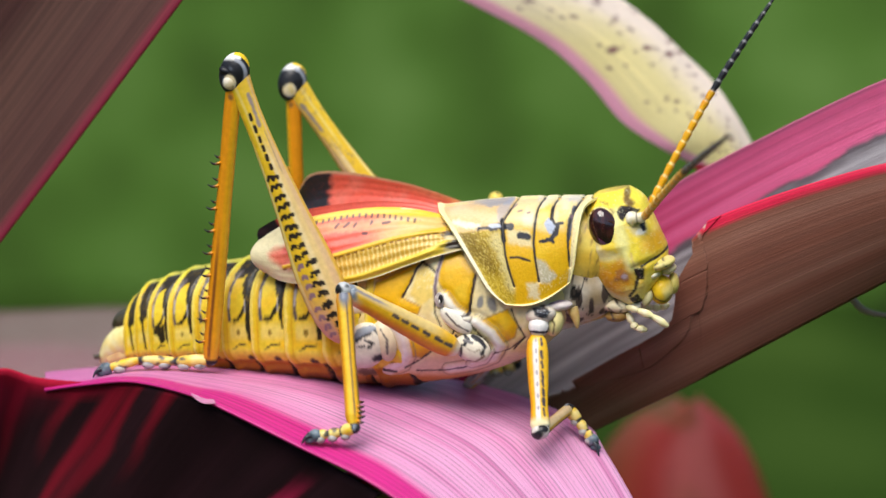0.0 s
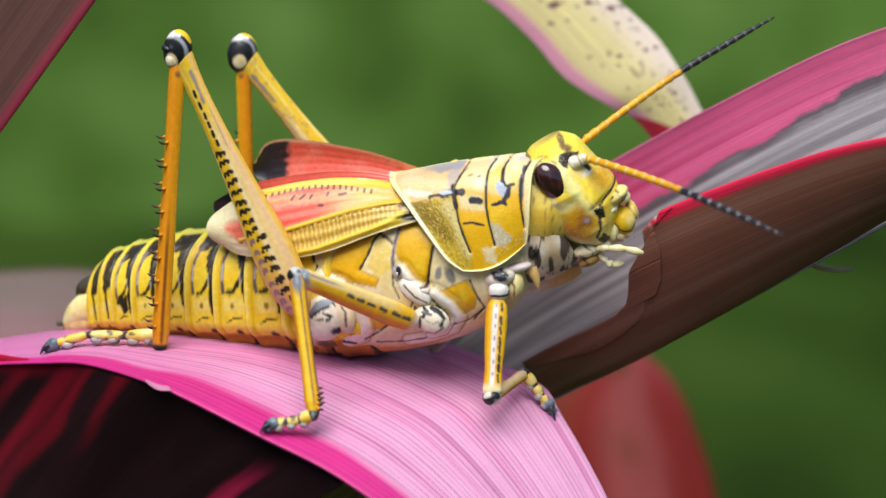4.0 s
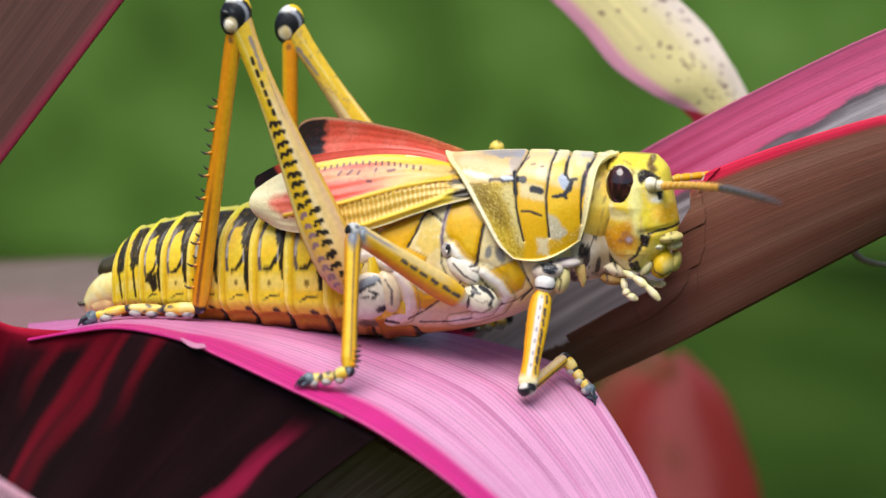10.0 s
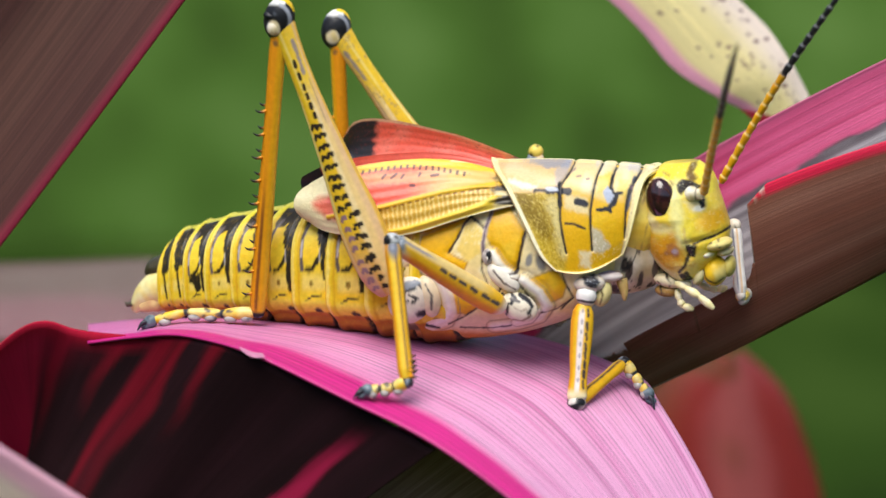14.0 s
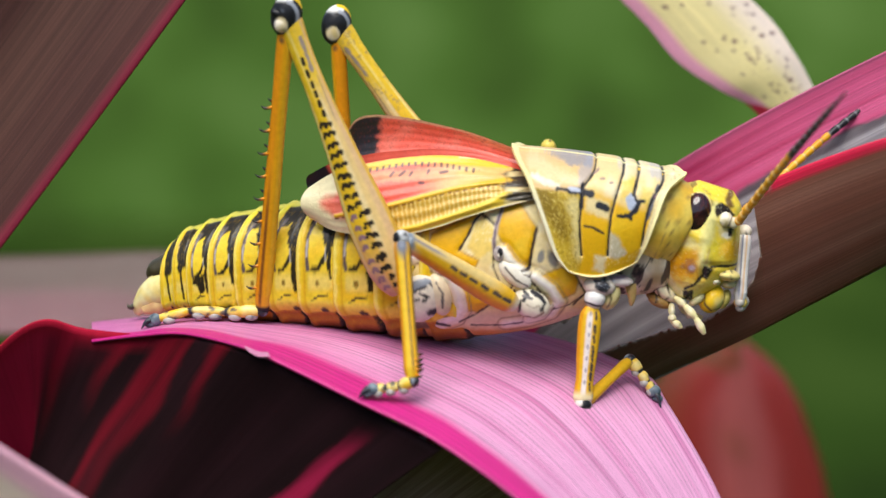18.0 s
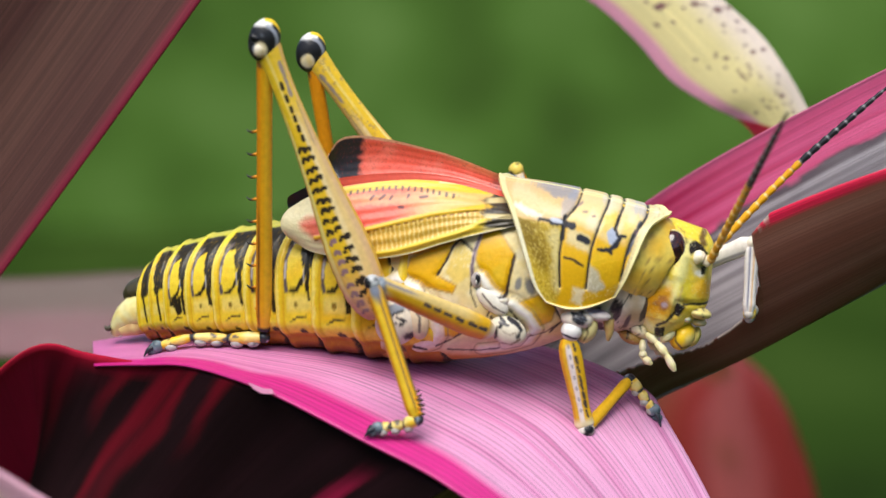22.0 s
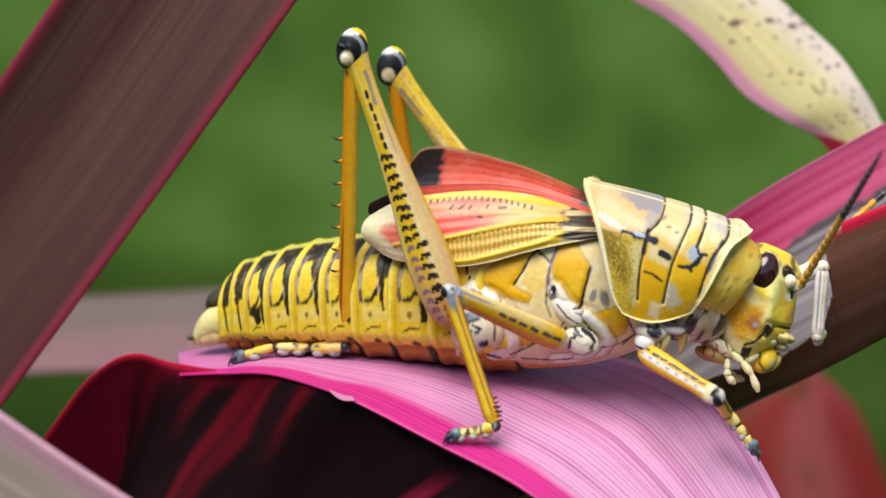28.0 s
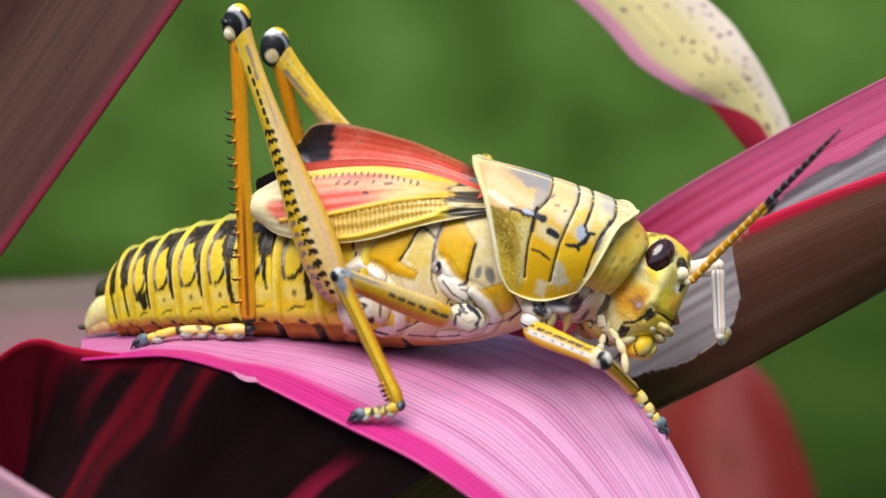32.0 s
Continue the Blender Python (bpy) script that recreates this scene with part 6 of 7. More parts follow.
def fore_tibia_marks(p, u, across, front):
    p.lay((0.74, 0.42, 0.012), ease(-2, -1, u))
    p.lay((0.70, 0.56, 0.36), ease(-0.5, -0.8, across) * 0.8)
    p.lay((0.05, 0.04, 0.05), ease(0.24, 0.10, np.abs(across + 0.15 + 0.06 * p.wob)) * ease(1.0, 0.85, u))
    p.lay((0.05, 0.05, 0.06), ease(0.92, 0.96, u))


def pale_femur_marks(p, u, across, front):
    p.lay((0.76, 0.70, 0.62), ease(-2, -1, u))
    p.lay((0.70, 0.42, 0.06), ease(0.45, 0.2, u + 0.1 * p.wob) * 0.8)
    p.lay((0.16, 0.14, 0.16), ease(0.2, 0.08, np.abs(across + 0.5)) * 0.6)


def pale_tibia_marks(p, u, across, front):
    p.lay((0.78, 0.74, 0.70), ease(-2, -1, u))
    p.lay((0.70, 0.38, 0.10), ease(0.22, 0.08, np.abs(across - 0.35)) * 0.8)
    p.lay((0.10, 0.11, 0.20), ease(0.2, 0.06, np.abs(across + 0.25)) * ease(1.0, 0.8, u) * 0.9)


HIND_W = [0.9, 1.9, 2.5, 2.75, 2.8, 2.75, 2.6, 2.4, 2.2, 2.0, 1.85, 1.7, 1.55, 1.45, 1.35, 1.3, 1.3, 1.4, 1.6, 1.7]
HIND_T = [0.6, 0.95, 1.0, 0.98, 0.95, 0.95, 0.95, 0.98, 1.0, 1.0, 1.02, 1.05, 1.05, 0.8]
for key in ("hind_near", "hind_far"):
    hip, knee, foot = (Vector(p) for p in JOINTS[key])
    sg = -1 if key == "hind_near" else 1
    toe = [foot, foot + Vector((-4.5, 0, -0.3)), foot + Vector((-9.0, 0.3 * sg, -0.2)), foot + Vector((-13.2, 1.0 * sg, -1.3))]
    fo, to, ta = leg(key, HIND_W, HIND_T, hind_femur_marks, hind_tibia_marks, ("hind_femur", "hind_tibia", "yellow thigh with rows of black dashes", "orange shin with black tipped spines"), toe, 9)
    kn = Body()

    def knee_colour(u, v, p, c0=knee):
        dx, dz = p[0] - c0[0], p[2] - c0[2]
        r, a = math.hypot(dx, dz * 0.85), math.degrees(math.atan2(dz, dx))
        g = grain(p[0], p[1], p[2])
        c = mix(BLACK, (0.10, 0.11, 0.13), step(0.1, 0.5, g))
        if dz > 1.5 and dx < 0.9:
            c = mix(c, (0.70, 0.70, 0.66), step(1.5, 1.9, dz))
        if dx > 0.2 and r > 1.15 and dz > -1.6:
            c = mix(c, (0.30, 0.32, 0.36), step(0.25, 0.1, abs(r - 1.5)))
        if r > 1.95 and dx > 0:
            c = YELLOW
        pale = math.hypot((dx + 0.45) / 1.0, (dz + 1.0) / 1.05)
        c = mix(mix((0.66, 0.52, 0.20), BONE, 0.5 + g), c, step(0.75, 0.95, pale + 0.2 * g))
        return mix(BLACK, c, step(0.10, 0.28, abs(pale - 1.15)) if pale < 1.5 else 1.0)
    kn.blob(knee + Vector((-0.05, 0, 0.1)), (1.85, 1.3, 2.55), knee_colour, 40, 60, Matrix.Rotation(radians(14), 3, "Y"))
    kn.blob(knee + Vector((-0.55, sg * 0.75, -1.0)), (0.85, 0.65, 0.9), knee_colour, 14, 20)
    kn.blob(knee + Vector((-0.95, sg * 0.75, 0.35)), (0.85, 0.65, 0.5), plain(BLACK), 12, 16, Matrix.Rotation(radians(25), 3, "Y"))
    ob = new("knee", mesh_of("knee", kn.v, kn.f, kn.c, kn.st, hip))
    ob.data.materials.append(CHITIN)
    ob.parent = fo
    ob["label"] = "black crescent knee with a pale spot"
for key in ("mid_near", "mid_far"):
    hip, knee, foot = (Vector(p) for p in JOINTS[key])
    toe = [foot, foot + Vector((-1.6, -0.3, -0.6)), foot + Vector((-3.0, -0.6, -0.7)), foot + Vector((-4.4, -0.9, -0.9))]
    leg(key, [0.7, 1.35, 1.55, 1.6, 1.55, 1.5, 1.45, 1.4, 1.3, 1.25, 1.2, 1.2, 0.8], [0.7, 1.0, 0.95, 0.9, 0.88, 0.86, 0.86, 0.9, 0.95, 0.6], mid_femur_marks, mid_tibia_marks, ("mid_femur", "mid_tibia", "orange thigh with a row of dark dashes", "orange shin with black stripes"), toe, 4)
for key in ("fore_near", "fore_far"):
    hip, knee, foot = (Vector(p) for p in JOINTS[key])
    pale = key == "fore_far"
    toe = [foot, foot + Vector((1.3, -0.4, -1.4)), foot + Vector((2.2, -0.6, -2.6)), foot + Vector((3.0, -0.8, -3.6))]
    if pale:
        toe = [foot, foot + Vector((0.2, 1.2, -0.1)), foot + Vector((0.3, 2.2, -0.1)), foot + Vector((0.3, 3.2, 0))]
    leg(key, [0.7, 1.2, 1.35, 1.35, 1.3, 1.25, 1.2, 1.1, 1.05, 1.1, 1.2, 0.8], [0.6, 0.85, 0.85, 0.8, 0.75, 0.75, 0.8, 0.5], pale_femur_marks if pale else fore_femur_marks, pale_tibia_marks if pale else fore_tibia_marks, ("fore_femur", "fore_tibia", "bone and orange front thigh", "striped front shin"), toe, 0)


def front_hip_marks(p):
    p.line(((15.19, -5.50), (16.54, -5.33), (18.35, -5.49),), 0.14, INK, 0.08, 0.12)
    p.line(((18.20, -3.66), (18.61, -4.60), (18.49, -5.56),), 0.16, INK, 0.08, 0.14)


def on_shield(name, body, label=""):
    """The front hips hang from the shield and turn with it."""
    ob = new(name, mesh_of(name, body.v, body.f, body.c, body.st, PRON_PIVOT))
    ob.data.materials.append(CHITIN)
    ob.parent = pronotum
    if label:
        ob["label"] = label


on_shield("front_hip", lump((17.16, -7.60, -4.87), (1.25, 1.3, 1.3), 0, front_hip_marks, (0.78, 0.76, 0.72), 31), "bone white front hip with black marks")
on_shield("front_hip", lump((17.39, -7.20, -3.42), (1.9, 1.4, 1.15), -8, lambda p: p.patch(((16.45, -2.62), (17.79, -2.18), (18.60, -2.98), (18.34, -3.80), (16.99, -3.55),), INK, 0.15, 0.3).speckle((0.40, 0.44, 0.48), 0.3, 0.6, 0.6), (0.70, 0.62, 0.50), 32), "dark blotched joint under the shield")
on_shield("front_hip", lump((18.96, -6.40, -4.61), (1.1, 1.2, 1.7), 12, lambda p: p.line(((18.53, -3.41), (19.08, -4.62), (18.82, -5.86),), 0.12, (0.16, 0.12, 0.05), 0.08, 0.14), (0.70, 0.60, 0.26), 33))
on_shield("front_hip", lump((19.34, -6.20, -2.58), (1.9, 1.2, 0.7), -6, lambda p: p.line(((18.45, -2.18), (20.66, -1.73),), 0.12, (0.30, 0.22, 0.28), 0.1, 0.1), (0.66, 0.58, 0.54), 34))
on_shield("neck_tassel", Body().tube([(21.05, -5.50, -2.92), (21.49, -5.70, -4.25), (21.63, -5.70, -5.42)], [0.7, 0.62, 0.4, 0.15], lambda u, v, p: mix((0.62, 0.46, 0.16), (0.50, 0.30, 0.10), 0.5 + grain(p[0], p[2], 1)), 12, 16), "small tan flap under the throat")


# ---- what moves ----
def root_rows():
    return [
        (0, pose(-0.00151, 0.00039, -0.00005, -0.01, -0.51, -10.34)),
        (1, pose(-0.00175, 0.00033, -0.00013, 0.05, 0.07, -11.07)),
        (2, pose(-0.00127, 0.00073, -0.00022, 0.17, -0.91, -12.31)),
        (3, pose(-0.00085, 0.00089, -0.00046, 0.72, -0.95, -15.09)),
        (3.5, pose(-0.00071, 0.00071, -0.00046, 0.91, -0.81, -14.59)),
        (5.5, pose(0.00050, 0.00035, -0.00082, 0.36, -0.47, -12.11)),
        (6, pose(0.00068, 0.00039, -0.00065, -0.03, -0.77, -10.76)),
        (7, pose(0.00068, 0.00037, -0.00028, -0.21, -0.59, -9.14)),
        (8, pose(0.00027, 0.00036, -0.00020, -0.11, -0.35, -8.79)),
        (9, pose(0.00001, 0.00003, -0.00001, -0.04, -0.03, -8.11)),
        (10, pose(-0.00053, -0.00034, -0.00019, 0.12, 0.13, -7.30)),
        (11, pose(-0.00134, -0.00026, -0.00018, 0.20, 0.48, -8.26)),
        (12, pose(-0.00198, -0.00070, -0.00037, 0.35, 1.68, -8.94)),
        (12.5, pose(-0.00218, -0.00091, -0.00026, 0.33, 1.71, -8.98)),
        (13, pose(-0.00244, -0.00042, -0.00019, 0.26, 1.86, -10.13)),
        (13.5, pose(-0.00252, 0.00002, -0.00009, 0.14, 1.36, -10.81)),
        (14, pose(-0.00213, -0.00030, -0.00041, 0.31, 1.73, -10.07)),
        (14.5, pose(-0.00147, -0.00087, -0.00034, 0.54, 2.34, -9.22)),
        (16.5, pose(-0.00132, -0.00145, -0.00020, 0.69, 1.55, -8.30)),
        (17, pose(-0.00166, -0.00146, -0.00027, 0.72, 1.30, -8.20)),
        (18, pose(-0.00182, -0.00160, -0.00011, 0.53, 1.21, -7.91)),
        (19, pose(-0.00225, -0.00173, 0.00004, 0.57, 1.08, -8.04)),
        (20, pose(-0.00296, -0.00189, -0.00004, 0.67, 2.02, -8.48)),
        (21, pose(-0.00365, -0.00111, -0.00006, 0.35, 2.03, -10.28)),
        (22, pose(-0.00427, -0.00248, -0.00017, 0.98, 3.33, -9.35)),
        (23, pose(-0.00510, -0.00278, 0.00005, 1.13, 4.07, -10.03)),
        (24, pose(-0.00538, -0.00188, 0.00001, 0.45, 3.25, -11.41)),
        (25, pose(-0.00474, -0.00126, -0.00001, -0.24, 0.95, -11.90)),
        (25.5, pose(-0.00472, -0.00169, -0.00052, 0.09, 3.06, -11.97)),
        (27.5, pose(-0.00415, -0.00319, 0.00010, 0.77, 5.25, -9.80)),
        (28, pose(-0.00436, -0.00290, -0.00002, 0.83, 5.08, -9.19)),
        (29, pose(-0.00544, -0.00267, 0.00054, 1.24, 5.00, -8.84)),
        (30, pose(-0.00613, -0.00189, 0.00021, 1.20, 4.94, -9.51)),
        (31, pose(-0.00683, -0.00250, 0.00044, 1.81, 6.54, -10.10)),
        (32, pose(-0.00643, -0.00148, 0.00024, 0.75, 5.43, -10.88)),
    ]


def pronotum_rows():
    return [
        (0, pose(0.00616, 0.00002, -0.00049, 0.23, -1.38, 1.27)),
        (1, pose(0.00642, -0.00010, -0.00051, 1.47, -2.19, 1.32)),
        (2, pose(0.00621, 0.00000, -0.00052, 0.84, -2.64, 1.68)),
        (3, pose(0.00601, -0.00003, -0.00042, 0.76, -4.98, 1.75)),
        (3.5, pose(0.00603, 0.00001, -0.00033, 0.59, -5.44, 1.43)),
        (5.5, pose(0.00631, 0.00006, -0.00052, -0.49, -3.17, 0.43)),
        (6, pose(0.00645, 0.00009, -0.00051, -1.17, -2.47, -0.87)),
        (7, pose(0.00656, 0.00008, -0.00068, -1.09, -1.50, -1.41)),
        (8, pose(0.00657, 0.00005, -0.00068, -0.37, -1.41, -1.66)),
        (9, pose(0.00634, -0.00000, -0.00070, 0.02, 0.03, 0.06)),
        (10, pose(0.00617, 0.00004, -0.00062, -0.08, 1.65, 0.75)),
        (11, pose(0.00600, 0.00001, -0.00060, 0.65, 2.33, 2.03)),
        (12, pose(0.00607, -0.00006, -0.00048, 2.85, 4.45, 5.36)),
        (12.5, pose(0.00604, -0.00010, -0.00060, 2.35, 4.09, 4.84)),
        (13, pose(0.00614, -0.00013, -0.00072, 1.84, 3.61, 4.34)),
        (13.5, pose(0.00608, -0.00017, -0.00065, 1.31, 2.91, 3.83)),
        (14, pose(0.00602, -0.00021, -0.00075, 0.81, 2.39, 3.32)),
        (14.5, pose(0.00597, -0.00022, -0.00065, 1.51, 3.04, 4.05)),
        (16.5, pose(0.00786, 0.00248, -0.00039, 4.72, 5.46, -8.69)),
        (17, pose(0.00609, -0.00075, -0.00020, 3.49, 8.16, 5.00)),
        (18, pose(0.00619, -0.00127, 0.00051, 5.70, 10.49, 6.01)),
        (19, pose(0.00642, -0.00143, 0.00062, 5.40, 11.96, 6.02)),
        (20, pose(0.00665, -0.00203, 0.00092, 6.42, 12.99, 6.27)),
        (21, pose(0.00640, -0.00070, 0.00008, 3.44, 11.04, 4.47)),
        (22, pose(0.00666, -0.00071, -0.00010, 2.51, 11.98, 3.30)),
        (23, pose(0.00633, -0.00265, 0.00125, 7.49, 14.89, 8.19)),
        (24, pose(0.00630, -0.00236, 0.00149, 9.03, 16.07, 8.76)),
        (25, pose(0.00687, -0.00248, 0.00152, 9.44, 17.13, 6.96)),
        (25.5, pose(0.00646, -0.00185, 0.00098, 6.24, 11.97, 4.96)),
        (27.5, pose(0.00705, -0.00313, 0.00141, 7.67, 14.62, 6.17)),
        (28, pose(0.00713, -0.00306, 0.00145, 7.15, 15.16, 6.08)),
        (29, pose(0.00692, -0.00341, 0.00160, 7.66, 16.43, 7.31)),
        (30, pose(0.00666, -0.00236, 0.00110, 6.22, 16.47, 8.18)),
        (31, pose(0.00674, -0.00268, 0.00125, 6.96, 16.81, 9.84)),
        (32, pose(0.00690, -0.00261, 0.00125, 6.35, 17.04, 9.83)),
    ]


def head_rows():
    return [
        (0, pose(0.02210, 0.00036, 0.00069, 3.53, -6.52, 3.52)),
        (1, pose(0.02213, 0.00023, 0.00092, 3.30, -1.96, -0.41)),
        (2, pose(0.02214, 0.00045, 0.00111, 2.70, -8.64, 5.91)),
        (3, pose(0.02167, 0.00044, 0.00203, 1.07, -15.55, 8.68)),
        (3.5, pose(0.02208, 0.00041, 0.00221, 2.26, -23.80, 11.98)),
        (5.5, pose(0.02198, 0.00019, 0.00145, 5.45, -20.19, 13.53)),
        (6, pose(0.02181, -0.00012, 0.00135, 6.04, -17.80, 14.59)),
        (7, pose(0.02206, -0.00028, 0.00085, 3.80, -8.36, 5.99)),
        (8, pose(0.02200, -0.00039, 0.00079, 3.20, -4.04, 0.75)),
        (9, pose(0.02199, 0.00001, 0.00030, 0.02, 0.03, 0.06)),
        (10, pose(0.02199, 0.00020, -0.00016, -1.76, 6.10, -2.96)),
        (11, pose(0.02158, 0.00047, -0.00032, -2.07, 10.24, -5.45)),
        (12, pose(0.02197, 0.00123, -0.00121, -0.79, 10.11, -5.94)),
        (12.5, pose(0.02163, 0.00105, -0.00098, -0.72, 15.82, -6.95)),
        (13, pose(0.02155, 0.00089, -0.00073, -0.95, 19.74, -8.01)),
        (13.5, pose(0.02191, 0.00073, -0.00027, 1.08, 9.69, -7.05)),
        (14, pose(0.02292, 0.00056, -0.00043, 1.87, -1.84, -7.14)),
        (14.5, pose(0.02314, 0.00075, -0.00075, 2.47, -8.72, -4.57)),
        (16.5, pose(0.02286, 0.00134, -0.00244, -8.29, 2.65, 2.61)),
        (17, pose(0.02257, 0.00157, -0.00263, -8.09, 8.49, 4.31)),
        (18, pose(0.02214, 0.00164, -0.00208, -4.33, 20.61, 5.25)),
        (19, pose(0.02243, 0.00171, -0.00187, -1.13, 25.33, 7.18)),
        (20, pose(0.02213, 0.00165, -0.00224, 0.35, 25.51, 7.18)),
        (21, pose(0.02133, 0.00154, -0.00202, -1.76, 22.21, 7.05)),
        (22, pose(0.02146, 0.00114, -0.00294, -5.95, 21.26, 7.22)),
        (23, pose(0.02123, 0.00090, -0.00301, -5.93, 25.28, 8.38)),
        (24, pose(0.02098, 0.00073, -0.00215, -2.35, 34.07, 9.04)),
        (25, pose(0.02127, 0.00046, -0.00236, -1.86, 36.82, 9.59)),
        (25.5, pose(0.02159, 0.00027, -0.00199, -14.01, 18.25, 8.79)),
        (27.5, pose(0.02294, 0.00007, -0.00331, -12.53, 24.21, 13.20)),
        (28, pose(0.02306, 0.00006, -0.00310, -10.47, 26.16, 14.10)),
        (29, pose(0.02292, 0.00040, -0.00392, -16.55, 27.92, 7.88)),
        (30, pose(0.02247, 0.00099, -0.00304, -14.06, 35.99, 7.23)),
        (31, pose(0.02278, 0.00144, -0.00408, -16.18, 35.08, 14.64)),
        (32, pose(0.02293, 0.00132, -0.00310, -19.11, 40.02, 8.28)),
    ]


def basis(a, b, pole):
    z = (b - a).normalized()
    y = (pole - pole.dot(z) * z).normalized()
    return Matrix((y.cross(z), y, z)).transposed()


def bend(hip, foot, l1, l2, pole):
    """The knee of a leg of two pieces."""
    d = foot - hip
    r = min(max(d.length, abs(l1 - l2) + 0.05), l1 + l2 - 0.05)
    n = d.normalized()
    a = (l1 * l1 - l2 * l2 + r * r) / (2 * r)
    h = math.sqrt(max(0.0, l1 * l1 - a * a))
    p = (pole - pole.dot(n) * n).normalized()
    return hip + n * a + p * h, hip + n * r


def metres(m3, p):
    m = m3.to_4x4()
    m.translation = Vector(p) * 0.001
    return m


# the leaf underfoot rolls a little, in degrees about its length
PERCH_ROLL = ((0, 3.4), (1, 3.9), (2, 5.6), (3, 8.3), (3.5, 9.3), (5.5, 4.7), (6, 1.7), (7, -0.7), (8, 0.4), (9, 0.0), (10, 1.2), (11, 2.8), (12, 4.7), (13, 4.0), (14.5, 3.7), (16.5, 3.5), (18, 3.6), (19, 4.2), (20, 5.7), (21, 6.6), (22, 9.4), (23, 10.0), (24, 8.0), (25, 3.6), (25.5, 7.6), (27.5, 9.0), (28, 9.0), (29, 9.4), (30, 8.5), (31, 12.2), (32, 8.2))


def on_perch(p, t):
    c = Vector(PERCH_HINGE)
    return c + Matrix.Rotation(radians(profile(PERCH_ROLL, t)[0]), 3, "X") @ (Vector(p) - c)


def off_perch(p, t):
    c = Vector(PERCH_HINGE)
    return tuple(c + Matrix.Rotation(-radians(profile(PERCH_ROLL, t)[0]), 3, "X") @ (Vector(p) - c))


def leg_rows(key, steps, knees=()):
    """Poses of the three pieces; steps: (time, foot in the world), knees: (time, knee in the body), in millimetres."""
    hip, knee, foot = (Vector(p) for p in JOINTS[key])
    l1, l2 = (knee - hip).length, (foot - knee).length
    d = (foot - hip).normalized()
    pole = (knee - hip) - (knee - hip).dot(d) * d
    f1, f2 = basis(hip, knee, pole), basis(knee, foot, pole)
    shield = dict(pronotum_rows())
    hip_at = hip
    rest = [m for t, m in root_rows() if t == 9][0]
    out = ([], [], [])
    for t, m in root_rows():
        inv = m.inverted()
        if key == "fore_near":
            hip = (shield[t] @ ((hip_at - Vector(PRON_PIVOT)) * 0.001)) * 1000
        if steps:
            s = [list(r) for r in steps]
            w = Vector(profile([(r[0], *r[1]) for r in s], t))
        else:
            w = (rest @ (foot * 0.001)) * 1000
        w = on_perch(w, t)
        fb = (inv @ (w * 0.001)) * 1000
        kn, end = bend(hip, fb, l1, l2, pole)
        if knees:
            kn = hip + (Vector(profile(knees, t)) - hip).normalized() * l1
            end = fb
            if key == "fore_near":
                kn, end = bend(hip, fb, l1, l2, Vector(profile(knees, t)) - hip)
        out[0].append((t, metres(basis(hip, kn, pole) @ f1.inverted(), hip)))
        out[1].append((t, metres(basis(kn, end, pole) @ f2.inverted(), kn)))
        roll = Matrix.Rotation(radians(profile(PERCH_ROLL, t)[0]), 3, "X")
        out[2].append((t, metres(inv.to_3x3() @ roll @ rest.to_3x3(), end)))
    return out


